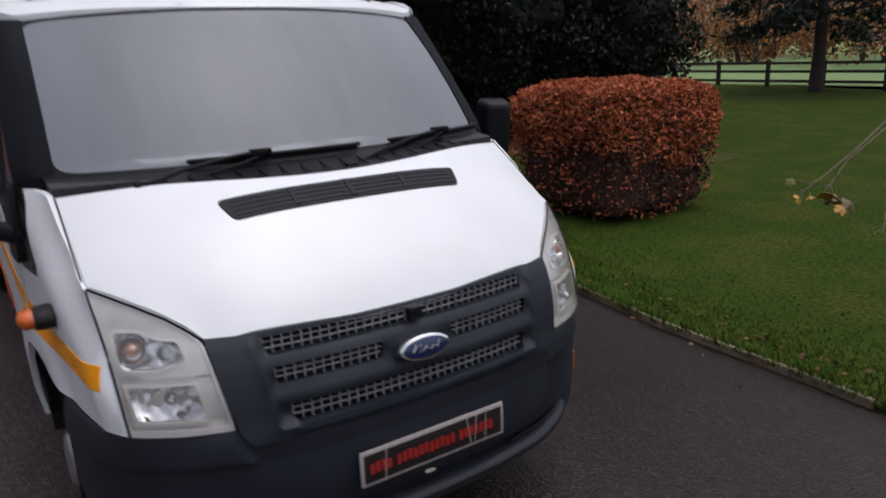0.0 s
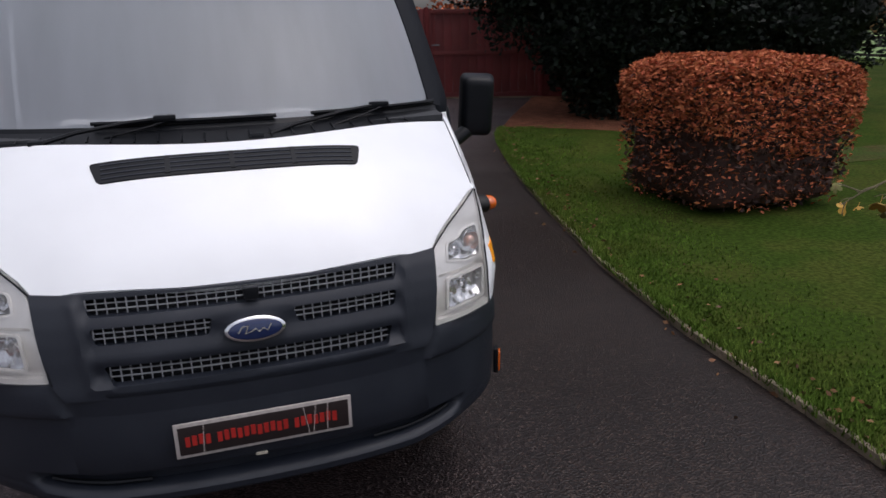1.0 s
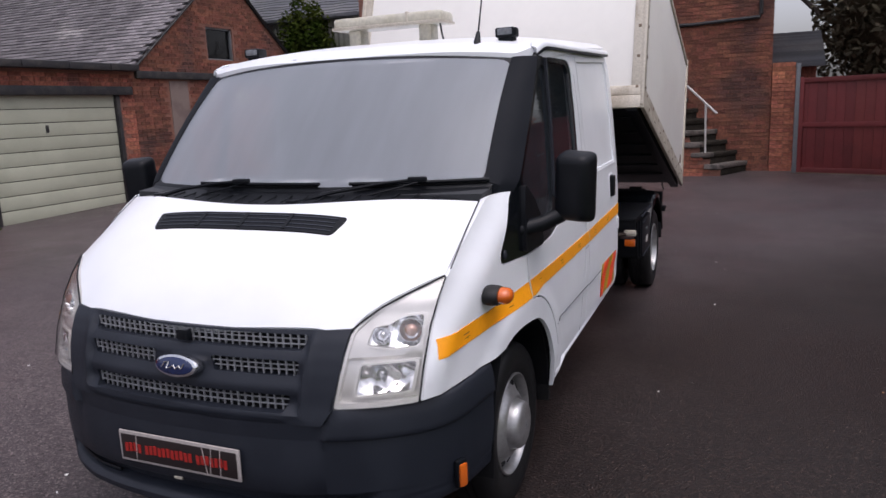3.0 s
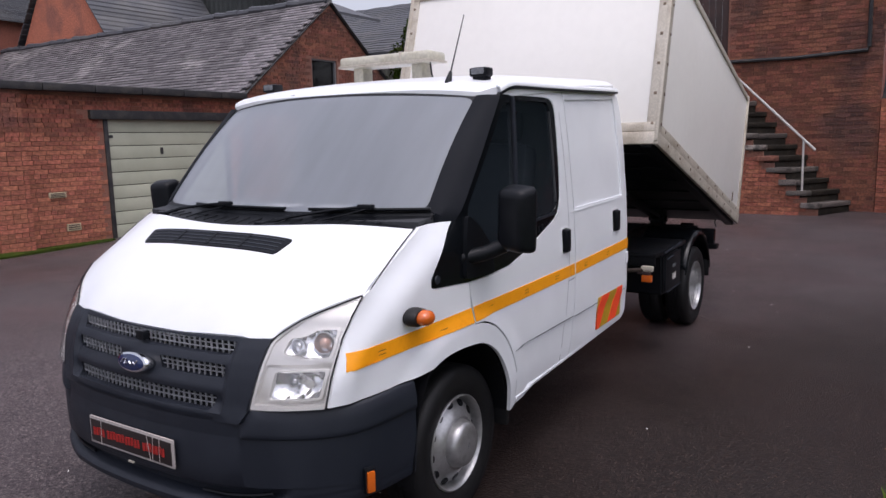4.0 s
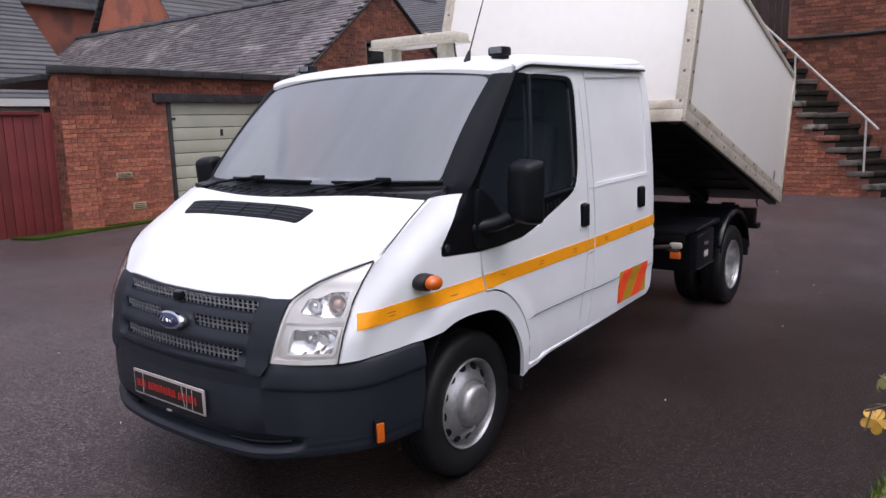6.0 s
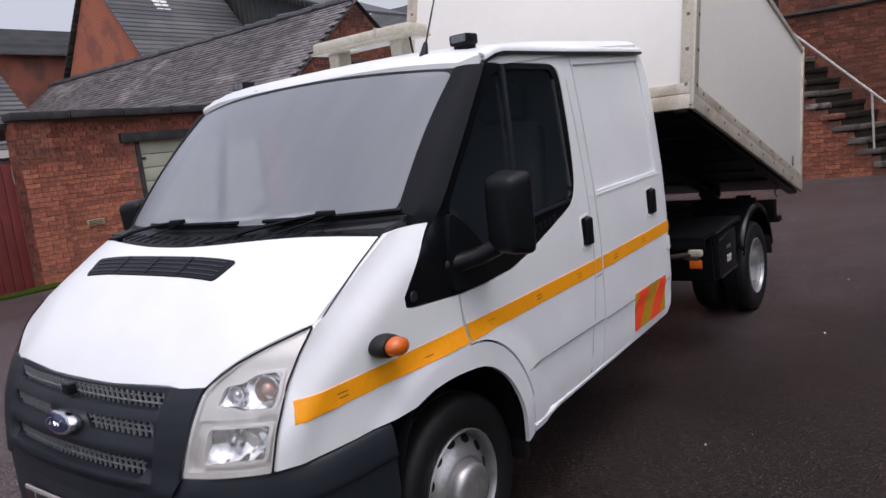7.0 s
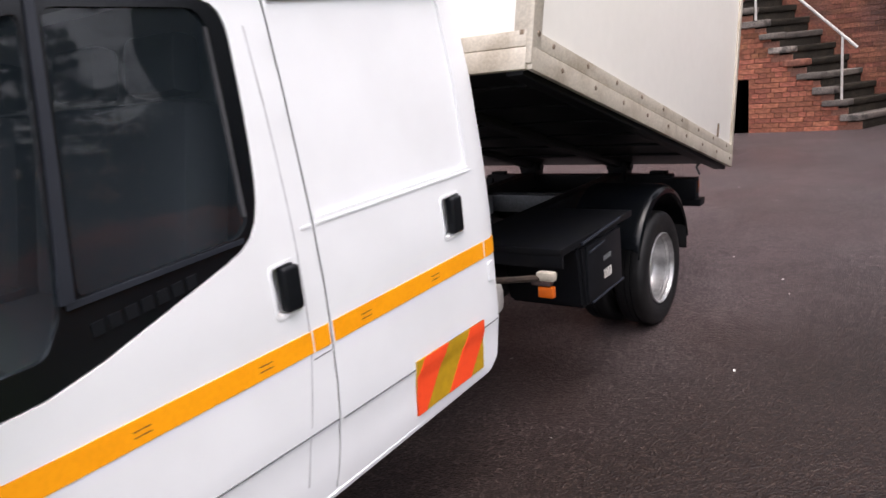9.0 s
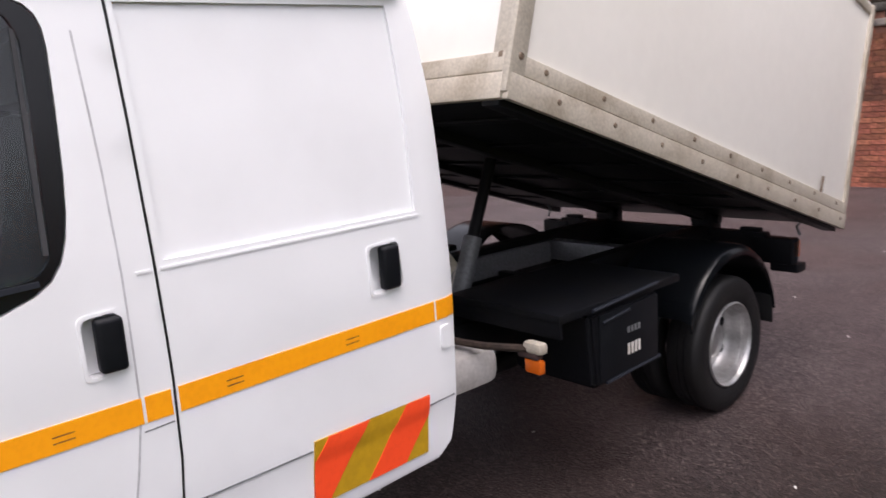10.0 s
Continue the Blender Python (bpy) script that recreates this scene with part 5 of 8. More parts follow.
# dealer plate in place of a number plate: red bars on black
plate = part("front_plate", box(bmesh.new(), (0, -0.028, 0.545), (0.522, 0.008, 0.112), 0.003), PLATE_EDGE, bumper, "black show plate with red lettering bars and pale edge")
part("plate_face", box(bmesh.new(), (0, -0.0335, 0.545), (0.500, 0.004, 0.090), 0.001), PLATE_BLACK, plate)
x = -0.232
for word in (4, 11, 7):
    for k in range(word):
        part("lettering_bar", box(bmesh.new(), (x + 0.007, -0.0362, 0.545 + 0.002 * ((k * 7) % 3 - 1)), (0.0135, 0.002, 0.032), 0.0), PLATE_RED, plate)
        x += 0.0192
    x += 0.014
for x, a in ((-0.18, 4), (0.12, -9), (0.145, 6), (0.185, 3)):
    part("crack", box(bmesh.new(), (0, 0, 0), (0.002, 0.002, 0.10), 0, pose(x, -0.0366, 0.545, 0, a)), PLATE_EDGE, plate)

# headlamps: pale housing with a stepped face, chrome bowls, clear lens
def shrunk(poly, k):
    cx, cz = sum(p[0] for p in poly) / len(poly), sum(p[1] for p in poly) / len(poly)
    return [((x - cx) * k + cx, (z - cz) * k + cz) for x, z in poly]


UPPER = [(0.648, 0.930), (0.690, 0.924), (0.722, 0.914), (0.800, 0.916), (0.806, 0.950), (0.804, 1.014), (0.742, 1.012), (0.708, 0.990), (0.660, 0.984)]
LOWER = [(0.628, 0.778), (0.792, 0.782), (0.802, 0.879), (0.640, 0.878)]


def deep(poly, depth):
    """A square-cornered bowl sunk behind the outline."""
    cx, cz = sum(p[0] for p in poly) / len(poly), sum(p[1] for p in poly) / len(poly)
    w = max(abs(p[0] - cx) for p in poly)
    h = max(abs(p[1] - cz) for p in poly)

    def at(x, z):
        r = min(1.0, math.hypot((x - cx) / w, (z - cz) / h) / 1.15)
        flute = 0.005 * math.sin((x * 0.9 + z) * 95) + 0.003 * math.sin((x - 0.4 * z) * 160)
        return (x, lamp_y(x, z) + 0.018 + (depth + flute) * (1 - r ** 2.5), z)
    return sheet(rounded(poly, 0.012), at, (0, 0.004, 0), 0.008)


for side in (1, -1):
    out = rounded(LAMP, 0.010)
    rim_in = shrunk(LAMP, 0.93)

    def face(x, z):
        # stepped housing: a shelf between the upper and lower bowls, ribs at the foot
        step = 0.012 + 0.010 * soft((0.893 - z) / 0.006) - 0.006 * soft((z - 1.02) / 0.02) + 0.004 * soft((0.775 - z) / 0.004)
        return (x, lamp_y(x, z) + step, z)
    lamp = part("headlamp", mirrored(sheet(rounded(rim_in, 0.012), face, (0, 0.008, 0), 0.012, [rounded(p, 0.012) for p in (UPPER, LOWER)]), side), LAMPFACE, truck, "clear headlamp with pale slightly yellowed housing")
    part("lamp_body", mirrored(sheet(out, lambda x, z: (x, lamp_y(x, z) + 0.062, z), (0, 0.02, 0), 0.03), side), LAMPHOUSE, lamp)
    part("lamp_edge", mirrored(sheet(out, lambda x, z: (x, lamp_y(x, z) + 0.002, z), (0, 0.058, 0), 0.02, [rounded(rim_in, 0.012)]), side), LAMPHOUSE, lamp)
    lens = part("lens", mirrored(sheet(out, lambda x, z: (x, lamp_y(x, z) - 0.004, z), (0, 0.004, 0), 0.03), side), LENS, lamp)
    lens.visible_shadow = False
    for poly, depth in ((UPPER, 0.034), (LOWER, 0.045)):
        bowl = part("lamp_bowl", mirrored(deep(poly, depth), side), LAMPDARK, lamp)
        part("bowl_rim", mirrored(sheet(rounded(shrunk(poly, 1.06), 0.014), lambda x, z: (x, lamp_y(x, z) + 0.007, z), (0, 0.014, 0), 0.015, [rounded(shrunk(poly, 0.95), 0.012)]), side), LAMPHOUSE, bowl)
    # round cups in the upper bowl, each with a bulb, and a small cap in the lower one
    for cx, cz, radius, bulb_r, glow in ((0.764, 0.964, 0.036, 0.021, REDBULB), (0.688, 0.956, 0.024, 0.011, LAMPDARK), (0.700, 0.842, 0.017, 0.010, LAMPDARK)):
        at = Vector((cx, lamp_y(cx, cz) + 0.030, cz))
        cup = bmesh.new()
        lathe(cup, [(radius * 0.35, -0.020), (radius * 0.70, -0.012), (radius * 0.94, 0.006), (radius, 0.012), (radius * 1.08, 0.008), (radius * 1.10, -0.016)], (0, 0, 0), "z", 24)
        bmesh.ops.transform(cup, matrix=Matrix.Translation(at) @ pose(0, 0, 0, 78, 0, 22), verts=cup.verts)
        cup_part = part("reflector_cup", mirrored(cup, side), CHROME, lamp)
        bm = bmesh.new()
        bmesh.ops.create_uvsphere(bm, u_segments=14, v_segments=10, radius=bulb_r, matrix=Matrix.Translation(at))
        part("bulb", mirrored(bm, side), glow, cup_part)
    gasket = along([(0.566, 0.742), (0.585, 0.86), (0.600, 0.975)] + LAMP_TOP[1:] + LAMP_OUT[-2::-1], 60)
    part("lamp_gasket", mirrored(tube(bmesh.new(), [((x - 0.7) * 1.012 + 0.7, lamp_y(x, z) - 0.001, (z - 0.9) * 1.012 + 0.9) for x, z in gasket], 0.0032, 6), side), GLOSSBLACK, lamp)
    seal = [(x, z) for x, z in shrunk(LAMP, 1.035)]
    part("lamp_seal", mirrored(sheet(seal, lambda x, z: (x, lamp_y(x, z) + 0.022, z), (0, 0.03, 0), 0.03, [out]), side), GLOSSBLACK, lamp)

# wipers
for x0, x1, xm, foot in ((-0.44, 0.18, -0.20, (-0.60, 0.635, 1.338)), (0.31, 0.835, 0.58, (0.10, 0.610, 1.318))):
    def on_glass(x, v, lift):
        return glass_at(x / 0.848, v, lift)
    w = part("wiper_blade", tube(bmesh.new(), [on_glass(x, 0.020, 0.016) for x in np.linspace(x0, x1, 9)], 0.0075, 6), GLOSSBLACK, truck, "black wiper blade and arm at rest")
    part("wiper_rubber", tube(bmesh.new(), [on_glass(x, 0.014, 0.006) for x in np.linspace(x0 + 0.01, x1 - 0.01, 9)], 0.004, 5), RUBBER, w)
    top = on_glass(xm, 0.028, 0.026)
    foot = Vector(foot)
    part("wiper_arm", tube(bmesh.new(), [foot, foot.lerp(top, 0.3) + Vector((0, 0, 0.012)), foot.lerp(top, 0.7) + Vector((0, 0, 0.010)), top], 0.009, 6, 0.006), GLOSSBLACK, w)
    part("wiper_mount", box(bmesh.new(), top, (0.075, 0.030, 0.020), 0.007), GLOSSBLACK, w)
    part("wiper_pivot", box(bmesh.new(), foot, (0.05, 0.04, 0.03), 0.01), GLOSSBLACK, w)
    hose = [foot + Vector((0.20, 0.03, 0.004)), foot.lerp(top, 0.65) + Vector((0.09, 0, -0.004)), top + Vector((0.03, 0, -0.004))]
    part("washer_hose", tube(bmesh.new(), hose, 0.0035, 5), GLOSSBLACK, w)

# roof fittings: aerial, two small beacons, light bar
bm = tube(bmesh.new(), [(0.615, 1.345, 1.915), (0.612, 1.37, 1.955), (0.610, 1.385, 1.985)], 0.020, 10, 0.008)
aerial = part("aerial", bm, GLOSSBLACK, truck, "black whip aerial on the cab roof")
part("aerial_rod", tube(bmesh.new(), [(0.610, 1.385, 1.98), (0.585, 1.56, 2.27)], 0.004, 6, 0.003), GLOSSBLACK, aerial)
for x in (0.70, -0.70):
    b = block("roof_beacon", (x, 1.52, 1.985), (0.095, 0.075, 0.045), GLOSSBLACK, truck, 0.012, None, "small black strobe lamp on the cab roof")
    part("lens", box(bmesh.new(), (x, 1.488, 1.988), (0.07, 0.02, 0.028), 0.006), LEAD, b)
    part("base", box(bmesh.new(), (x, 1.525, 1.958), (0.07, 0.06, 0.03), 0.004), GLOSSBLACK, b)
bar_m = pose(0.025, 1.71, 2.103, 0, 0, 0)
bar = part("light_bar", box(bmesh.new(), (0, 0, 0), (0.61, 0.17, 0.062), 0.024, bar_m, 3), BEACON_GLASS, truck, "cream plastic warning light bar on roof stands")
part("light_bar_rim", box(bmesh.new(), (0, 0, -0.022), (0.618, 0.178, 0.014), 0.005, bar_m), ALUMINIUM, bar)
for x in (-0.20, 0.20):
    part("bar_foot", box(bmesh.new(), (x, 0, -0.068), (0.07, 0.09, 0.09), 0.01, bar_m), BEACON_GLASS, bar)
part("bar_seam", box(bmesh.new(), (0.12, 0, 0.002), (0.012, 0.176, 0.064), 0.003, bar_m), ALUMINIUM, bar)
part("bar_cable", tube(bmesh.new(), [(0.30, 1.68, 2.09), (0.315, 1.67, 2.02), (0.335, 1.66, 1.96)], 0.005, 6), GLOSSBLACK, bar)
# wheels
def tyre(bm_centre, r, width, out):
    bm = bmesh.new()
    w = width / 2
    prof = [(0.205, -w * 0.72), (0.23, -w * 0.92), (0.28, -w), (0.32, -w * 0.94), (r - 0.006, -w * 0.78), (r, -w * 0.6), (r, -w * 0.22), (r - 0.008, -w * 0.20), (r - 0.008, -w * 0.14), (r, -w * 0.12), (r, w * 0.12),
            (r - 0.008, w * 0.14), (r - 0.008, w * 0.20), (r, w * 0.22), (r, w * 0.6), (r - 0.006, w * 0.78), (0.32, w * 0.94), (0.28, w), (0.23, w * 0.92), (0.205, w * 0.72)]
    return lathe(bm, prof, bm_centre, "x", 56, out)


def front_wheel(side):
    c = (side * 0.780, 0.972, 0.345)
    t = part("tyre", tyre(c, 0.343, 0.20, side), RUBBER, truck, "black tyre on silver steel wheel")
    bm = bmesh.new()
    lathe(bm, [(0.212, 0.070), (0.214, 0.087), (0.208, 0.091), (0.201, 0.084), (0.197, 0.066), (0.193, 0.048), (0.190, 0.028)], c, "x", 64, side)
    part("rim_edge", bm, STEEL, t)
    bm = bmesh.new()
    lathe(bm, [(0.194, 0.022), (0.191, 0.040), (0.183, 0.050), (0.170, 0.057), (0.157, 0.064), (0.144, 0.076), (0.130, 0.088), (0.118, 0.093), (0.110, 0.088), (0.106, 0.090), (0.103, 0.104), (0.099, 0.120),
               (0.093, 0.130), (0.083, 0.137), (0.065, 0.141), (0.001, 0.143)], c, "x", 64, side)
    trim = part("wheel_disc", bm, STEEL, t, "silver steel wheel with oval vents and domed hub cap")
    for k in range(12):
        a = 2 * math.pi * k / 12 + 0.1
        bm = bmesh.new()
        lathe(bm, [(0.001, 0.0035), (0.0145, 0.003), (0.0165, -0.006)], (0, 0, 0), "z", 14)
        bmesh.ops.scale(bm, vec=(1.15, 1.55, 1), verts=bm.verts)
        m = Matrix.Translation((c[0] + side * 0.0565, c[1] + 0.172 * math.cos(a), c[2] + 0.172 * math.sin(a))) @ Matrix.Rotation(a - math.pi / 2, 4, "X") @ pose(0, 0, 0, 0, side * 62, 0)
        bmesh.ops.transform(bm, matrix=m, verts=bm.verts)
        part("vent_hole", bm, CHASSIS, trim)
    for dy in (-0.006, 0.006):
        part("cap_mark", box(bmesh.new(), (c[0] + side * 0.143, c[1] + dy, c[2]), (0.002, 0.003, 0.026), 0.0), LEAD, trim)


def rear_wheel(side):
    c = (side * 0.848, 4.885, 0.345)
    t = part("rear_tyre", tyre(c, 0.345, 0.19, side), RUBBER, truck, "black rear tyre on deep silver steel wheel")
    bm = bmesh.new()
    lathe(bm, [(0.214, 0.072), (0.217, 0.086), (0.210, 0.091), (0.203, 0.084), (0.200, 0.070), (0.194, 0.066), (0.191, 0.050), (0.186, 0.046), (0.182, 0.010), (0.176, -0.030), (0.165, -0.044), (0.150, -0.040), (0.118, -0.028), (0.085, -0.03), (0.080, 0.0), (0.062, 0.012), (0.001, 0.016)], c, "x", 56, side)
    rim = part("rim", bm, STEEL, t)
    for k in range(6):
        a = 2 * math.pi * k / 6
        bm = box(bmesh.new(), (c[0] - side * 0.020, c[1] + 0.10 * math.cos(a), c[2] + 0.10 * math.sin(a)), (0.03, 0.022, 0.022), 0.005)
        part("wheel_nut", bm, STEEL, rim)
        bm = bmesh.new()
        lathe(bm, [(0.001, 0.002), (0.026, 0.001)], (c[0] - side * 0.032, c[1] + 0.145 * math.cos(a + 0.5), c[2] + 0.145 * math.sin(a + 0.5)), "x", 12, side)
        part("vent_hole", bm, CHASSIS, rim)
    part("inner_tyre", tyre((side * 0.615, 4.885, 0.345), 0.345, 0.19, side), RUBBER, truck)
    # curved mudguard
    rows = []
    for k in range(15):
        a = math.radians(20 + 150 * k / 14)
        r = 0.435
        y, z = 4.875 - r * 1.03 * math.cos(a), 0.425 + r * math.sin(a)
        rows.append([(side * x, y, z - dz) for x, dz in ((0.53, 0.0), (0.90, 0.0), (0.935, 0.006), (0.955, 0.022), (0.962, 0.050), (0.950, 0.056))])
    part("mudguard", ruled(rows, (0, 0, -0.008)), SURROUND, truck, "black rubber rear mudguard")
    block("mud_flap", (side * 0.78, 5.315, 0.44), (0.34, 0.012, 0.16), RUBBER, truck, 0.004)


for side in (1, -1):
    front_wheel(side)
    rear_wheel(side)
part("rear_axle", tube(bmesh.new(), [(-0.80, 4.885, 0.345), (0.80, 4.885, 0.345)], 0.06, 12), CHASSIS, truck)
part("front_axle", tube(bmesh.new(), [(-0.74, 0.972, 0.33), (0.74, 0.972, 0.33)], 0.045, 12), CHASSIS, truck)

# chassis
for side in (1, -1):
    part("chassis_rail", box(bmesh.new(), (side * 0.40, 4.35, 0.60), (0.07, 2.75, 0.17), 0.012), CHASSIS, truck)
    part("subframe_rail", box(bmesh.new(), (side * 0.36, 4.43, 0.742), (0.10, 2.62, 0.115), 0.008), CHASSIS, truck)
    bm = box(bmesh.new(), (side * 0.36, 5.70, 0.80), (0.14, 0.12, 0.14), 0.012)
    tube(bm, [(side * 0.27, 5.70, 0.835), (side * 0.45, 5.70, 0.835)], 0.03, 12)
    part("hinge_bracket", bm, CHASSIS, truck)
    part("hinge_stop", box(bmesh.new(), (side * 0.65, 5.69, 0.782), (0.12, 0.05, 0.04), 0.006), CHASSIS, truck)
    deck = part("side_deck", box(bmesh.new(), (side * 0.705, 3.89, 0.815), (0.57, 0.82, 0.035), 0.008), CHASSIS, truck, "black chequered side deck behind the cab")
    part("deck_lip", box(bmesh.new(), (side * 0.705, 3.492, 0.775), (0.56, 0.015, 0.07), 0.003), CHASSIS, deck)
    # locker: a body with a sloping upper front edge
    bm = bmesh.new()
    prof = [(3.675, 0.49), (4.135, 0.49), (4.135, 0.80), (3.645, 0.80)]
    ends = [[bm.verts.new((side * x, y, z)) for y, z in prof] for x in (0.58, 0.992)]
    bm.faces.new(ends[0])
    bm.faces.new(ends[1])
    for i in range(4):
        bm.faces.new((ends[0][i], ends[0][(i + 1) % 4], ends[1][(i + 1) % 4], ends[1][i]))
    bmesh.ops.bevel(bm, geom=list(bm.edges), offset=0.018, segments=3, affect="EDGES")
    locker = part("side_locker", bm, CHASSIS, truck, "black side locker ahead of the rear wheel")
    part("locker_lid", box(bmesh.new(), (side * 0.996, 3.905, 0.65), (0.012, 0.40, 0.27), 0.005), GLOSSBLACK, locker)
    part("locker_rib", tube(bmesh.new(), [(side * 1.002, 3.66, 0.812), (side * 1.002, 4.10, 0.835)], 0.008, 6), PLASTIC, locker)
    part("locker_rib", tube(bmesh.new(), [(side * 1.003, 3.72, 0.752), (side * 1.003, 3.90, 0.768)], 0.006, 6), PLASTIC, locker)
    part("locker_rib", tube(bmesh.new(), [(side * 1.000, 3.74, 0.505), (side * 1.000, 4.12, 0.515)], 0.007, 6), PLASTIC, locker)
    for z, h in ((0.685, 0.024), (0.605, 0.046)):
        for k in range(4):
            part("lettering_bar", box(bmesh.new(), (side * 1.0035, 3.89 + 0.024 * k, z), (0.002, 0.015, h), 0.0), RAIL_WHITE if z < 0.65 else LEAD, locker)
    # bracket arm with amber marker
    arm = part("marker_arm", tube(bmesh.new(), [(side * 0.40, 3.30, 0.70), (side * 0.75, 3.33, 0.715), (side * 0.94, 3.36, 0.735)], 0.015, 8), OLDWOOD, truck)
    part("arm_end", box(bmesh.new(), (side * 0.965, 3.37, 0.742), (0.085, 0.045, 0.042), 0.014), ALUMINIUM, arm)
    part("lamp_holder", box(bmesh.new(), (side * 0.945, 3.365, 0.712), (0.09, 0.034, 0.022), 0.005), BROWNWOOD, arm)
    part("marker_lens", box(bmesh.new(), (side * 0.965, 3.365, 0.674), (0.072, 0.03, 0.05), 0.006), AMBER, arm, "amber marker lamp")
    tail = part("tail_lamp_box", box(bmesh.new(), (side * 0.80, 5.69, 0.68), (0.22, 0.09, 0.15), 0.01), CHASSIS, truck)
    part("tail_lens", box(bmesh.new(), (side * 0.885, 5.71, 0.69), (0.05, 0.085, 0.10), 0.008), AMBER, tail)
    part("tail_bracket", box(bmesh.new(), (side * 0.86, 5.71, 0.585), (0.16, 0.11, 0.05), 0.008), CHASSIS, tail)
    part("chain", tube(bmesh.new(), [(side * 0.93, 5.72, 0.86), (side * 0.90, 5.72, 0.82), (side * 0.92, 5.72, 0.77)], 0.008, 6), LEAD, tail)
    part("wing_stay", tube(bmesh.new(), [(side * 0.44, 4.885, 0.72), (side * 0.86, 4.885, 0.83)], 0.018, 8), CHASSIS, truck)
for y in (3.25, 3.9, 4.5, 5.2, 5.68):
    part("cross_member", box(bmesh.new(), (0, y, 0.60), (0.80, 0.06, 0.12), 0.008), CHASSIS, truck)
part("cross_tray", box(bmesh.new(), (-0.02, 5.02, 0.70), (0.60, 0.10, 0.12), 0.01), LEAD, truck)
# added grey strip stands for the far rail's lit inner face
part("rail_liner", box(bmesh.new(), (-0.285, 4.30, 0.70), (0.04, 1.30, 0.13), 0.008), LEAD, truck, "grey strip added as the lit inner face of the far rail")
part("gearbox_guard", box(bmesh.new(), (-0.05, 3.72, 0.60), (0.34, 0.36, 0.20), 0.05), LEAD, truck)
part("link_bar", tube(bmesh.new(), [(0.02, 3.86, 0.735), (-0.20, 4.10, 0.765)], 0.02, 8), BEACON_GLASS, truck)
part("grey_hose", tube(bmesh.new(), [(0.24, 3.55, 0.80), (0.20, 3.7, 0.90), (0.05, 3.78, 0.93), (-0.15, 3.9, 0.88)], 0.018, 8), BEACON_GLASS, truck)
part("rear_bar", box(bmesh.new(), (0, 5.69, 0.72), (1.5, 0.07, 0.12), 0.01), CHASSIS, truck)
part("fuel_tank", box(bmesh.new(), (-0.72, 3.85, 0.52), (0.36, 0.6, 0.34), 0.06), CHASSIS, truck)
part("air_tank", tube(bmesh.new(), [(0.16, 3.5, 0.68), (0.16, 4.2, 0.68)], 0.07, 16), CHASSIS, truck)
part("pump_box", box(bmesh.new(), (-0.12, 3.36, 0.74), (0.3, 0.30, 0.2), 0.03), CHASSIS, truck)
part("filler_tank", box(bmesh.new(), (0.50, 3.27, 0.605), (0.42, 0.36, 0.15), 0.05), TANKWHITE, truck, "grubby white rounded tank behind the cab")
ram = part("tipping_ram", tube(bmesh.new(), [(0.10, 3.80, 0.66), (0.10, 3.93, 0.98)], 0.045, 14), LEAD, truck)
part("ram_rod", tube(bmesh.new(), [(0.10, 3.93, 0.98), (0.10, 4.09, 1.36)], 0.030, 14), CHASSIS, ram)
part("propeller_shaft", tube(bmesh.new(), [(0, 1.5, 0.42), (0, 4.9, 0.36)], 0.04, 10), CHASSIS, truck)
part("exhaust", tube(bmesh.new(), [(0.25, 2.2, 0.36), (0.25, 4.2, 0.38)], 0.05, 10), RUBBER, truck)

# tipped box body: local frame with y along its floor from the front, z up its sides
TIP = 16.6
body_m = pose(0, 3.165, 1.608, -TIP)
L, H, W = 2.88, 1.27, 2.13


def boxed(name, centre, size, mat, parent, bevel=0.006, label=""):
    return part(name, box(bmesh.new(), centre, size, bevel, body_m), mat, parent, label)


floor_part = boxed("tipper_floor", (0, L / 2 - 0.05, 0.041), (W - 0.05, L - 0.12, 0.064), CHASSIS, truck, 0.01, "black underside of the raised box body")
for x in (-0.36, 0.36):
    boxed("floor_beam", (x, L / 2 - 0.10, 0.0), (0.08, L - 0.4, 0.066), CHASSIS, floor_part, 0.008)
for x in (-1.0, 1.0):
    boxed("edge_member", (x, L / 2, 0.008), (0.075, L - 0.01, 0.05), CHASSIS, floor_part, 0.006)
for y in np.linspace(0.25, 2.25, 6):
    boxed("floor_bearer", (0, float(y), 0.004), (W - 0.22, 0.045, 0.016), CHASSIS, floor_part, 0.006)
front_panel = boxed("front_panel", (0, 0.012, H / 2 + 0.06), (W - 0.07, 0.02, H - 0.1), BOXWHITE, truck, 0.004, "plain white front panel of the box body")
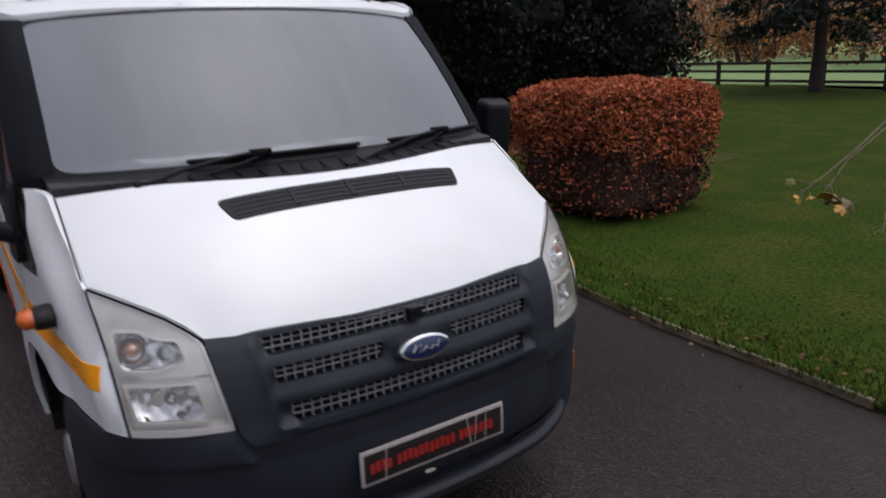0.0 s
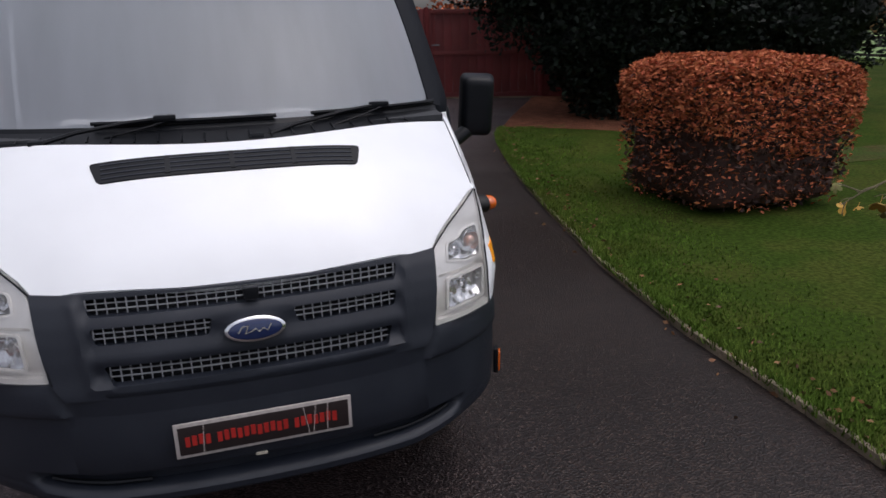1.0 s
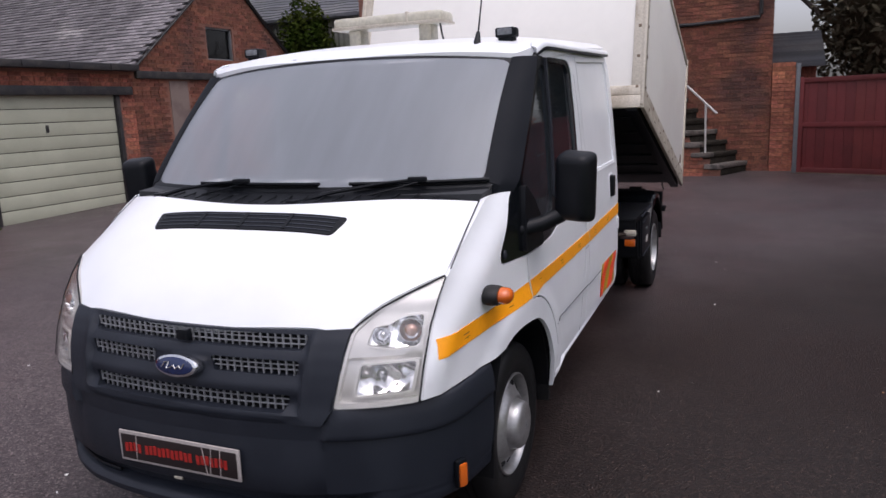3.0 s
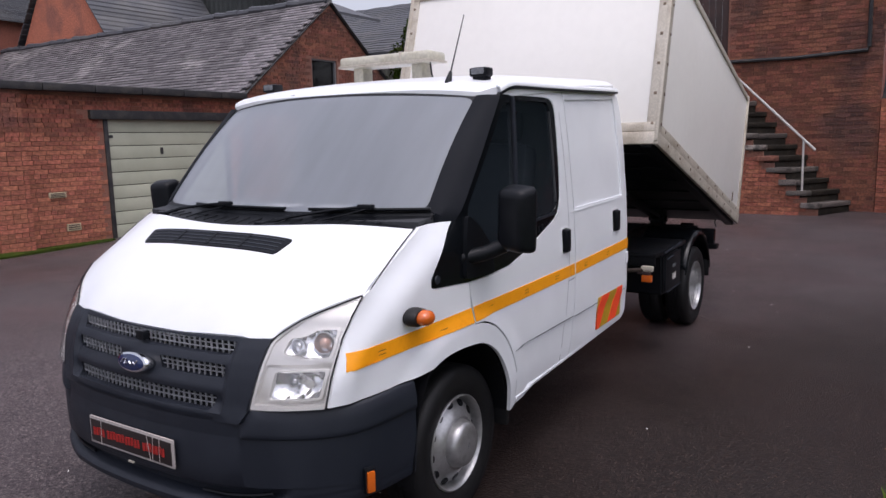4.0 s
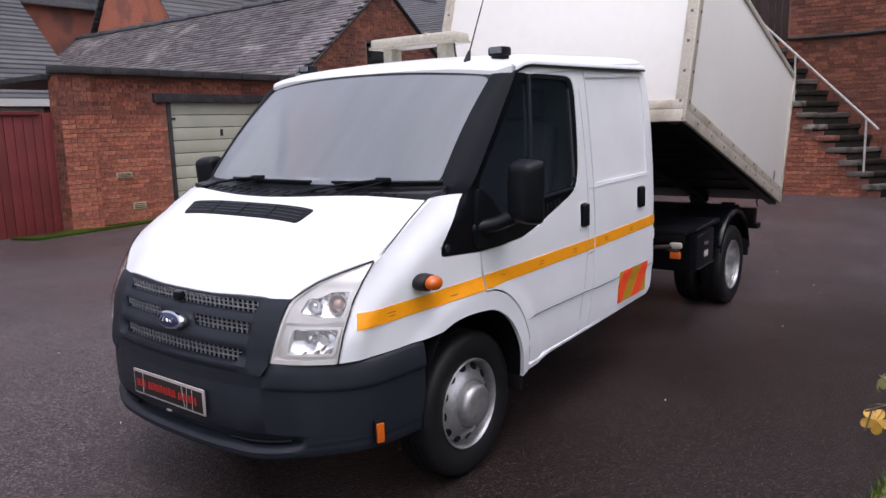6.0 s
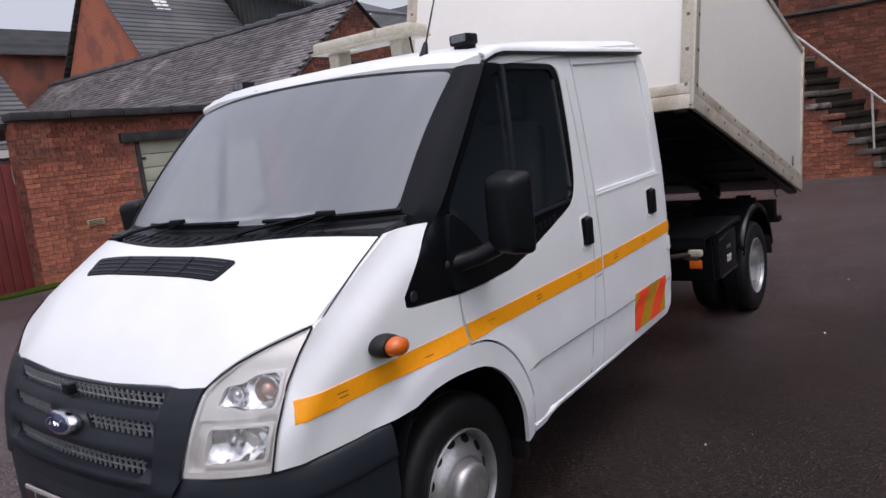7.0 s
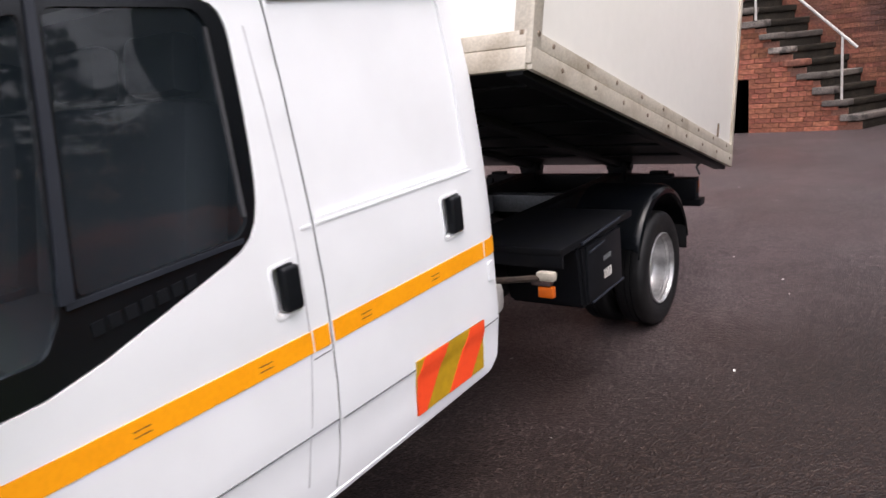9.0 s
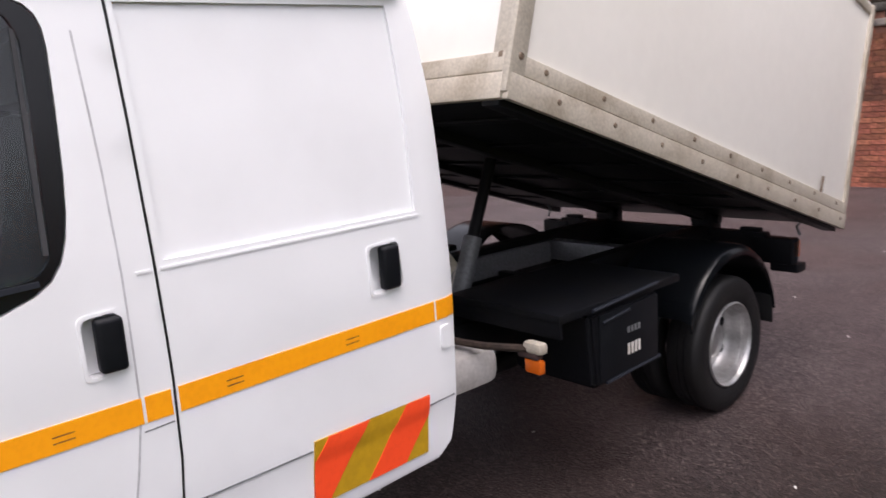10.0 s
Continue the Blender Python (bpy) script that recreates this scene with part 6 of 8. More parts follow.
for side in (1, -1):
    sidep = boxed("side_panel", (side * (W / 2 - 0.012), L / 2, H / 2 + 0.06), (0.02, L - 0.06, H - 0.06), BOXWHITE, truck, 0.004, "plain white side panel of the box body")
    for z, h, o in ((0.042, 0.084, 0.006), (0.118, 0.062, 0.001)):
        boxed("bottom_rail", (side * (W / 2 + o - 0.004), L / 2, z), (0.026, L + 0.01, h), ALUMINIUM, sidep, 0.005)
    for k in range(9):
        y = 0.16 + k * 0.32
        for z in (0.125, 0.05):
            bm = bmesh.new()
            lathe(bm, [(0.001, 0.005), (0.009, 0.004), (0.012, 0.0)], body_m @ Vector((side * (W / 2 + 0.011 + (0.003 if z < 0.1 else -0.002)), y + (0.08 if z < 0.1 else 0), z)), "x", 8, side)
            part("rivet", bm, RIVET, sidep)
    boxed("corner_post", (side * (W / 2 - 0.001), 0.022, H / 2 + 0.02), (0.030, 0.075, H), ALUMINIUM, front_panel, 0.01)
    boxed("corner_post_face", (side * (W / 2 - 0.035), 0.0, H / 2 + 0.06), (0.075, 0.016, H - 0.1), ALUMINIUM, front_panel, 0.006)
    boxed("rear_post", (side * (W / 2 - 0.001), L - 0.018, H / 2 + 0.02), (0.028, 0.045, H), ALUMINIUM, sidep, 0.006)
    boxed("top_rail", (side * (W / 2 - 0.004), L / 2, H - 0.015), (0.028, L, 0.045), ALUMINIUM, sidep, 0.006)
    boxed("tailgate_hook", (side * (W / 2 + 0.02), 2.46, 0.185), (0.012, 0.012, 0.085), RIVET, sidep, 0.003)
    for k in range(6):
        bm = bmesh.new()
        lathe(bm, [(0.001, 0.005), (0.010, 0.004), (0.013, 0.0)], body_m @ Vector((side * (W / 2 + 0.014), 0.03, 0.14 + 0.205 * k)), "x", 8, side)
        part("rivet", bm, RIVET, front_panel)
        bm = box(bmesh.new(), (side * (W / 2 - 0.035), -0.009, 0.14 + 0.205 * k), (0.02, 0.006, 0.02), 0.003, body_m)
        part("rivet", bm, RIVET, front_panel)
for z, h in ((0.042, 0.084), (0.118, 0.062)):
    boxed("front_bottom_rail", (0, -0.002 if z < 0.1 else 0.002, z), (W - 0.02, 0.026, h), ALUMINIUM, front_panel, 0.005)
boxed("front_top_rail", (0, 0.004, H - 0.015), (W, 0.03, 0.045), ALUMINIUM, front_panel, 0.006)
for x in np.linspace(-0.9, 0.9, 7):
    part("rivet", box(bmesh.new(), (float(x), -0.014, H - 0.015), (0.018, 0.006, 0.018), 0.003, body_m), RIVET, front_panel)
boxed("roof_panel", (0, L / 2, H - 0.01), (W - 0.03, L - 0.03, 0.02), BOXWHITE, truck, 0.004)
boxed("tail_panel", (0, L - 0.02, H / 2 + 0.06), (W - 0.06, 0.02, H - 0.1), BOXWHITE, truck, 0.004)
# ---- plants ----
def blob_points(count, centre, radii, shell=0.35, lump=0.25, seed=0, low=None):
    """Points in the outer shell of an uneven ellipsoid."""
    r = np.random.default_rng(seed)
    d = r.normal(size=(count, 3))
    d /= np.linalg.norm(d, axis=1)[:, None]
    f = np.array([noise.noise((2.1 * x + seed, 2.1 * y, 2.1 * z)) + 0.5 * noise.noise((5 * x, 5 * y + seed, 5 * z)) for x, y, z in d])
    rad = 1 + lump * f
    k = rad * (1 - shell * r.uniform(0, 1, count) ** 1.5)
    p = d * k[:, None] * np.array(radii) + np.array(centre)
    if low is not None:
        p = p[p[:, 2] > low]
    return p


def core(name, centre, radii, mat, parent, lump=0.25, seed=0, shrink=0.80):
    """The dense inside of a crown."""
    bm = bmesh.new()
    bmesh.ops.create_icosphere(bm, subdivisions=4, radius=1)
    for v in bm.verts:
        d = v.co.normalized()
        f = noise.noise((2.1 * d.x + seed, 2.1 * d.y, 2.1 * d.z)) + 0.5 * noise.noise((5 * d.x, 5 * d.y + seed, 5 * d.z))
        k = shrink * (1 + lump * f) + 0.05 * noise.noise(d * 9)
        v.co = Vector((d.x * radii[0], d.y * radii[1], d.z * radii[2])) * k + Vector(centre)
    return part(name, bm, mat, parent, sharp=180)


def trunk(bm, base, top, r0, r1, wobble=0.1, seed=1):
    r = np.random.default_rng(seed)
    pts = []
    for k in range(7):
        t = k / 6
        p = Vector(base).lerp(Vector(top), t) + Vector(r.normal(size=3) * wobble * (0 if k in (0,) else 1) * 0.5)
        pts.append(p)
    tube(bm, pts, r0, 10, r1)
    return pts


# clipped copper beech block
bush = tagged(empty("beech_hedge", (4.75, 3.8, 0)), "clipped block hedge of copper-brown beech leaves on the lawn", "hedge")
BC, BH = np.array((4.66, 3.60, 0.650)), np.array((0.86, 0.81, 0.685))
r = np.random.default_rng(3)


def hedge_points(count, lo, hi, seed):
    q = np.random.default_rng(seed)
    out = []
    while len(out) < count:
        d = q.uniform(-1, 1, 3)
        face = q.integers(0, 3)
        d[face] = 1.0 if (face == 2 or q.uniform() < 0.5) else -1.0
        # round the edges, pull the foot in a little
        k = 1.0 / (np.sum(np.abs(d) ** 5) ** (1 / 5))
        p = d * k
        bulge = 1 + 0.06 * noise.noise((p[0] * 2.2, p[1] * 2.2, p[2] * 2.2)) + 0.04 * noise.noise((p[0] * 6, p[1] * 6, p[2] * 6))
        p = p * bulge * q.uniform(lo, hi)
        if p[2] < 0:
            p[:2] *= 1 - 0.09 * min(1, -p[2])
        out.append(BC + p * BH)
    return np.array(out)


pts = hedge_points(64000, 0.90, 1.035, 5)
# leaf cover: full on the lit top and shoulders, ragged patches down the sides, where the dark core paints shade
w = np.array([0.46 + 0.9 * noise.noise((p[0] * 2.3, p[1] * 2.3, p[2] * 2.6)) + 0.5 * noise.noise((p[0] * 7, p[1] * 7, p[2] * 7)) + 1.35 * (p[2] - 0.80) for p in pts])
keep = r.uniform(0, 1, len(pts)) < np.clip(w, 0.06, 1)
v, f = leaves(r, pts[keep], 0.021, 0.55, 2.3)
raw("copper_leaves", v, f, COPPER, bush, "rust-orange clipped beech leaves")
# dark inner leaves and core carry the hedge's inner shade in their colour
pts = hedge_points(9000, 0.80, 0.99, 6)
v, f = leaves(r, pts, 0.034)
raw("brown_leaves", v, f, BROWNLEAF, bush, "dark brown leaves inside the hedge with its inner shade in their colour")
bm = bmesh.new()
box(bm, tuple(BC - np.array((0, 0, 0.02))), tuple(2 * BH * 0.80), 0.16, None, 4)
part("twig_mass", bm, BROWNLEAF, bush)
for k in range(40):
    x, y = r.uniform(-0.55, 0.55), r.uniform(-0.5, 0.5)
    p = (BC[0] + x, BC[1] + y, 0.02)
    stem = tube(bmesh.new(), [p, (p[0] + x * 0.25 + r.normal() * 0.04, p[1] + y * 0.25 + r.normal() * 0.04, 0.30), (p[0] + x * 0.5, p[1] + y * 0.55, 0.7)], 0.012, 5, 0.005)
    part("stem", stem, BARK, bush)

# dark evergreens over the bed
for i, (base, lobes) in enumerate((((6.55, 9.3, 0.05), [((6.3, 9.4, 4.6), (2.35, 2.2, 3.9)), ((7.3, 8.9, 2.6), (2.0, 1.8, 2.0)), ((5.6, 9.8, 3.4), (1.6, 1.6, 2.2)), ((6.7, 8.95, 1.5), (1.5, 1.2, 1.5))]),
                                   ((9.4, 10.0, 0.05), [((9.3, 9.9, 4.2), (2.6, 2.4, 4.0)), ((10.2, 9.2, 2.0), (2.1, 1.9, 1.75)), ((8.6, 9.0, 1.9), (1.6, 1.4, 1.6))]))):
    tree = tagged(empty("evergreen_tree", base), "large dense dark evergreen tree reaching to the ground bed", "tree", "dark evergreens")
    bm = bmesh.new()
    trunk(bm, base, (base[0], base[1], 5.5), 0.20, 0.08, 0.08, i)
    for k in range(9):
        a = k * 2.4
        z = 0.9 + 0.4 * k
        tube(bm, [(base[0], base[1], z), (base[0] + 0.8 * math.cos(a), base[1] + 0.8 * math.sin(a), z + 0.3), (base[0] + 1.7 * math.cos(a), base[1] + 1.7 * math.sin(a), z + 0.5)], 0.05, 6, 0.015)
    part("trunk", bm, BARK, tree)
    for j, (c, rad) in enumerate(lobes):
        low = 0.10
        p = blob_points(12000, c, rad, 0.30, 0.28, 10 * i + j, low)
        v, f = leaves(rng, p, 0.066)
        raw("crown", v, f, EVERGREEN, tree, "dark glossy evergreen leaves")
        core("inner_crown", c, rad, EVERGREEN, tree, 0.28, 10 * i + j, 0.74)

# conifer on the far lawn, with level drooping boughs
conifer = tagged(empty("conifer_tree", (20.2, 10.15, 0.05)), "dark conifer with bare lower trunk and spreading boughs", "tree")
bm = bmesh.new()
tube(bm, [(20.2, 10.15, 0.0), (20.2, 10.15, 0.25), (20.22, 10.15, 1.2), (20.25, 10.2, 4.0), (20.2, 10.1, 9.0)], 0.25, 12, 0.09)
part("trunk", bm, BARK, conifer)
cs = []
bm = bmesh.new()
for k in range(46):
    a, z = k * 2.4, 2.0 + 0.16 * k
    length = rng.uniform(2.4, 4.2) * (1 - 0.06 * (z - 2))
    tip = Vector((20.2 + length * math.cos(a), 10.15 + length * math.sin(a), z - 0.35))
    root = Vector((20.2, 10.15, z))
    mid = root.lerp(tip, 0.5) + Vector((0, 0, 0.30))
    tube(bm, [root, mid, tip], 0.06, 5, 0.015)
    for q in range(240):
        t = rng.uniform(0.15, 1.0) ** 0.8
        p = root * (1 - t) ** 2 + mid * 2 * t * (1 - t) + tip * t * t
        cs.append((p.x + rng.normal() * 0.28 * (1.2 - t * 0.5), p.y + rng.normal() * 0.28 * (1.2 - t * 0.5), p.z - abs(rng.normal()) * 0.22 + 0.06))
part("boughs", bm, BARK, conifer)
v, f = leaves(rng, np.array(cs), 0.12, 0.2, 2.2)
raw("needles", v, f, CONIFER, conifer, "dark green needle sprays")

# post and rail fence
fence = tagged(empty("field_fence", (21.3, 10, 0)), "dark weathered post and rail field fence", "fence")
y = -6.0
while y < 34:
    part("post", box(bmesh.new(), (21.3, y, 0.52), (0.11, 0.11, 1.0), 0.012), OLDWOOD, fence)
    for z in (0.36, 0.66, 0.92):
        part("rail", box(bmesh.new(), (21.22, y + 0.92, z + 0.012 * math.sin(y * 5 + z)), (0.04, 1.86, 0.085), 0.006), OLDWOOD, fence)
    y += 1.84

# russet woodland and hedgerow in the distance
cs = []
for k in range(170):
    c = np.array((rng.uniform(34, 62), rng.uniform(-25, 75), 0.0))
    h = rng.uniform(2.5, 8.5)
    n = 900
    d = rng.normal(size=(n, 3))
    d /= np.linalg.norm(d, axis=1)[:, None]
    cs.append(c + np.array((0, 0, h * 0.55)) + d * rng.uniform(0.3, 1.0, n)[:, None] ** 0.5 * np.array((h * 0.5, h * 0.5, h * 0.55)))
p = np.concatenate(cs)
v, f = leaves(rng, p, 0.17)
tagged(raw("woodland", v, f, AUTUMN), "russet and brown autumn woodland beyond the field", "woodland", kind="stuff")
bm = bmesh.new()
for k in range(70):
    x, y = rng.uniform(38, 60), rng.uniform(-20, 75)
    h = rng.uniform(6, 12)
    tube(bm, [(x, y, 0), (x + rng.normal() * 0.3, y + rng.normal() * 0.3, h * 0.5), (x + rng.normal(), y + rng.normal(), h)], 0.16, 5, 0.03)
    for q in range(7):
        z = h * rng.uniform(0.35, 0.9)
        a = rng.uniform(0, 6.28)
        tube(bm, [(x, y, z), (x + 1.6 * math.cos(a), y + 1.6 * math.sin(a), z + 1.5)], 0.05, 4, 0.01)
tagged(part("bare_trees", bm, BARK), "bare winter trees beyond the field", "trees", kind="stuff")


# trees and hedge behind the yard gates
def bare_tree(at, h, seed):
    r = np.random.default_rng(seed)
    t = tagged(empty("bare_tree", at), "bare leafless tree against the white sky", "tree", "bare trees behind the gates")
    bm = bmesh.new()

    def grow(p, d, length, rad, level):
        q = p + d * length
        mid = p.lerp(q, 0.5) + Vector(r.normal(size=3) * length * 0.05)
        tube(bm, [p, mid, q], rad, 5 if level else 8, rad * 0.62, False)
        if level < 5:
            for _ in range(3 if level else 5):
                e = (d + Vector(r.normal(size=3)) * 0.55).normalized()
                e.z = abs(e.z) * 0.7 + 0.1
                grow(p.lerp(q, r.uniform(0.55, 1.0)), e.normalized(), length * r.uniform(0.55, 0.8), rad * 0.55, level + 1)
    grow(Vector(at), Vector((0, 0, 1)), h * 0.38, h * 0.02, 0)
    part("trunk", bm, BARK, t)


for at, h, s in (((4.4, 24.0, 0.1), 10, 1), ((7.5, 27.0, 0.1), 11, 2), ((10.5, 23.0, 0.1), 9, 3)):
    bare_tree(at, h, s)
rear = tagged(empty("garden_hedge", (6.3, 15.5, 0)), "russet hedge showing over the yard gates", "hedge")
p = blob_points(5000, (6.9, 15.8, 1.18), (2.2, 1.1, 1.14), 0.3, 0.2, 41)
v, f = leaves(rng, p, 0.07)
raw("hedge_leaves", v, f, COPPER, rear)
core("hedge_core", (6.9, 15.8, 1.18), (2.2, 1.1, 1.14), BROWNLEAF, rear, 0.2, 41, 0.78)
yew = tagged(empty("shaggy_tree", (4.6, 19.5, 0)), "shaggy grey-brown tree behind the maroon gates", "tree")
p = blob_points(9000, (4.6, 19.5, 4.0), (1.6, 1.6, 3.2), 0.4, 0.3, 42)
v, f = leaves(rng, p, 0.11, 0.0, 2.0)
raw("crown", v, f, SHAGGY, yew)
core("inner_crown", (4.6, 19.5, 4.0), (1.6, 1.6, 3.2), SHAGGY, yew, 0.3, 42, 0.7)
bm = bmesh.new()
tube(bm, [(4.6, 19.5, 0.1), (4.6, 19.5, 3.5)], 0.18, 8, 0.1)
part("trunk", bm, BARK, yew)
# ivy hanging on the barn corner
p = blob_points(3500, (-13.6, 21.7, 4.3), (1.1, 0.5, 1.5), 0.6, 0.4, 44)
v, f = leaves(rng, p, 0.10)
tagged(raw("ivy_growth", v, f, GRASS), "straggling green-brown growth against the barn", "climbing plant", kind="stuff")

# young tree beside the drive: long drooping twigs with a few yellow leaves
sapling = tagged(empty("sapling", (4.1, 0.2, 0)), "young bare tree with drooping pale twigs and few yellow leaves", "tree")
part("trunk", tube(bmesh.new(), [(4.1, 0.2, 0.0), (4.08, 0.18, 0.8), (4.0, 0.2, 1.6), (3.95, 0.25, 2.6)], 0.035, 8, 0.012), TWIG, sapling)
r = np.random.default_rng(12)


def palm_leaf(at, size, turn, mat):
    """A five-lobed leaf, cupped, hanging at a point by a short stalk."""
    bm = bmesh.new()
    top, low = [], []
    for k in range(40):
        a = 2 * math.pi * k / 40
        rad = size * (0.34 + 0.20 * abs(math.cos(2.5 * a)) ** 0.7 - 0.10 * math.exp(-((a - math.pi) / 0.3) ** 2))
        x, y = rad * math.cos(a), rad * math.sin(a)
        z = -0.9 * (x * x + y * y) / size + 0.02 * size * math.sin(7 * a)
        top.append(bm.verts.new((x, y, z)))
        low.append(bm.verts.new((x, y, z - 0.0012)))
    mid, under = bm.verts.new((0, 0, 0.06 * size)), bm.verts.new((0, 0, 0.06 * size - 0.0012))
    for k in range(40):
        j = (k + 1) % 40
        bm.faces.new((top[k], top[j], mid))
        bm.faces.new((low[j], low[k], under))
        bm.faces.new((top[k], low[k], low[j], top[j]))
    bmesh.ops.transform(bm, matrix=Matrix.Translation(at) @ turn, verts=bm.verts)
    tube(bm, [Vector(at), Vector(at) + Vector((0.012, 0.004, size * 0.45))], 0.0015, 5)
    part("leaf", bm, mat, sapling)


TWIGS = [[(4.02, 0.20, 1.55), (3.5, 0.26, 1.36), (3.0, 0.30, 1.10), (2.728, 0.308, 0.994), (2.61, 0.31, 0.957), (2.529, 0.333, 0.906)],
         [(4.02, 0.20, 1.30), (3.4, 0.10, 1.20), (2.95, 0.05, 1.08), (2.714, -0.022, 0.958), (2.564, -0.087, 0.835), (2.49, -0.118, 0.794)],
         [(4.02, 0.20, 1.35), (3.4, 0.32, 1.20), (2.95, 0.31, 1.05), (2.76, 0.29, 0.945), (2.70, 0.28, 0.925)],
         [(4.02, 0.2, 2.1), (3.75, -0.35, 1.80), (3.48, -0.68, 1.40), (3.38, -0.76, 1.05)]]
for line in TWIGS:
    pts = [Vector(p) for p in line]
    part("twig", tube(bmesh.new(), pts, 0.0075, 7, 0.0025), TWIG, sapling)
    for k in range(1, len(pts) - 1):
        for _ in range(3):
            p = pts[k].lerp(pts[k + 1], r.uniform(0.1, 0.9))
            d = (pts[k + 1] - pts[k]).normalized()
            q = p + d * 0.03 + Vector(r.normal(size=3)) * 0.022
            part("side_twig", tube(bmesh.new(), [p, p.lerp(q, 0.6) + Vector((0, 0, 0.004)), q], 0.0028, 5, 0.0014), TWIG, sapling)
part("side_twig", tube(bmesh.new(), [(2.61, 0.31, 0.957), (2.575, 0.355, 0.975), (2.548, 0.39, 0.985)], 0.004, 6, 0.002), TWIG, sapling)
for at, size, mat in (((2.546, 0.394, 0.968), 0.050, PALELEAF), ((2.553, 0.336, 0.886), 0.062, YELLOWLEAF), ((2.598, 0.31, 0.893), 0.042, YELLOWLEAF), ((2.685, 0.277, 0.905), 0.085, YELLOWLEAF),
                      ((2.715, 0.25, 0.872), 0.085, DULLLEAF), ((2.775, 0.27, 0.880), 0.10, DULLLEAF), ((2.70, 0.19, 0.838), 0.075, YELLOWLEAF), ((2.80, 0.2, 0.84), 0.09, DULLLEAF),
                      ((3.60, -0.52, 1.60), 0.07, DULLLEAF), ((3.50, -0.64, 1.50), 0.06, DULLLEAF), ((3.68, -0.44, 1.72), 0.07, DULLLEAF), ((3.44, -0.70, 1.32), 0.05, DULLLEAF), ((3.39, -0.75, 1.08), 0.05, DULLLEAF)):
    palm_leaf(at, size, pose(0, 0, 0, r.uniform(-60, 60), r.uniform(-50, 50), r.uniform(0, 360)), mat)
# ---- buildings round the yard ----
def brick_courses(length, z0, z1, keep=None, bw=0.225, bh=0.068, joint=0.009):
    """Brick centres and sizes along a wall, in stretcher bond with some headers; keep(u, z) says where there is wall."""
    out = []
    row, z = 0, z0
    while z + bh * 0.6 < z1:
        u = -0.5 * bw if row % 2 else 0.0
        header = row % 4 == 3
        w = 0.104 if header else bw
        while u < length:
            a, b = max(u, 0), min(u + w, length)
            if b - a > 0.04 and (keep is None or (keep(a + 0.01, z + bh / 2) and keep(b - 0.01, z + bh / 2))):
                out.append(((a + b) / 2, z + bh / 2, b - a, bh))
            u += w + joint
        z += bh + joint
        row += 1
    return out


def brick_wall(parent, start, along, outward, bricks, mat, singles=0, depth=0.013):
    """Bricks standing proud of a wall's face. The first singles of them are objects of their own, the rest one mesh."""
    start, along, outward = Vector(start), Vector(along).normalized(), Vector(outward).normalized()
    turn = Matrix((along, outward, Vector((0, 0, 1)))).transposed()
    shapes, items = {}, []
    for i, (u, z, w, h) in enumerate(bricks):
        off = outward * (rng.uniform(-0.003, 0.004))
        c = start + along * u + Vector((0, 0, z)) + off
        if i < singles:
            key = round(w, 2)
            if key not in shapes:
                bm = box(bmesh.new(), (0, 0, 0), (w, depth, h), 0.004, None, 1)
                me = bpy.data.meshes.new("brick")
                bm.to_mesh(me)
                bm.free()
                me.materials.append(mat)
                shapes[key] = me
            ob = new("brick", shapes[key])
            ob.parent = parent
            ob.matrix_parent_inverse = parent.matrix_basis.inverted()
            ob.matrix_basis = Matrix.Translation(c) @ turn.to_4x4()
        else:
            items.append((c, (w, depth, h), turn))
    if items:
        v, f = many_boxes(items)
        tagged(raw("brickwork", v, f, mat, parent), kind="stuff")


def wall_with_holes(name, start, along, inward, length, z0, z1, thick, mat, holes=(), top=None, label="", category="wall"):
    """A wall plate with openings; top(u) gives its upper edge."""
    start, along = Vector(start), Vector(along).normalized()
    us = np.linspace(0, length, 25)
    upper = [(float(u), top(float(u)) if top else z1) for u in reversed(us)]
    bm = sheet([(0, z0), (length, z0)] + upper, lambda u, z: start + along * u + Vector((0, 0, z)), Vector(inward) * thick, 1.0, [[(a, b), (c, b), (c, d), (a, d)] for a, b, c, d in holes])
    return tagged(part(name, bm, mat), label, category, kind="structure")


GX = -9.7
# garage front: flat-topped brick wall with an up-and-over door
G0, G1 = 4.21, 9.42
DOOR_Y0, DOOR_Y1, DOOR_TOP = 6.22, 9.0, 2.16
garage = wall_with_holes("garage_wall", (GX, G0, 0), (0, 1, 0), (-1, 0, 0), G1 - G0, -0.1, 2.62, 0.22, MORTAR, [(DOOR_Y0 - G0, 0.0, DOOR_Y1 - G0, DOOR_TOP)], label="old red brick garage wall with a dark coping")


def garage_keep(u, z):
    return not (DOOR_Y0 - G0 - 0.03 < u < DOOR_Y1 - G0 + 0.03 and z < DOOR_TOP + 0.17) and not (DOOR_Y0 - G0 - 0.33 < u < DOOR_Y1 - G0 + 0.40 and DOOR_TOP < z < DOOR_TOP + 0.17)


brick_wall(garage, (GX + 0.004, G0, 0.02), (0, 1, 0), (1, 0, 0), brick_courses(G1 - G0, 0.0, 2.58, garage_keep), BRICK, 300)
pier = tagged(empty("garage_pier", (GX, 4.3, 0)), "red brick corner pier of the garage", "pier", kind="structure")
block("pier_core", (GX - 0.04, G0 + 0.27, 1.30), (0.30, 0.53, 2.64), MORTAR, pier)
brick_wall(pier, (GX + 0.115, G0, 0.02), (0, 1, 0), (1, 0, 0), brick_courses(0.54, 0.0, 2.58), BRICK, 80)
brick_wall(pier, (GX - 0.2, G0 - 0.004, 0.02), (1, 0, 0), (0, -1, 0), brick_courses(0.32, 0.0, 2.58), BRICK)
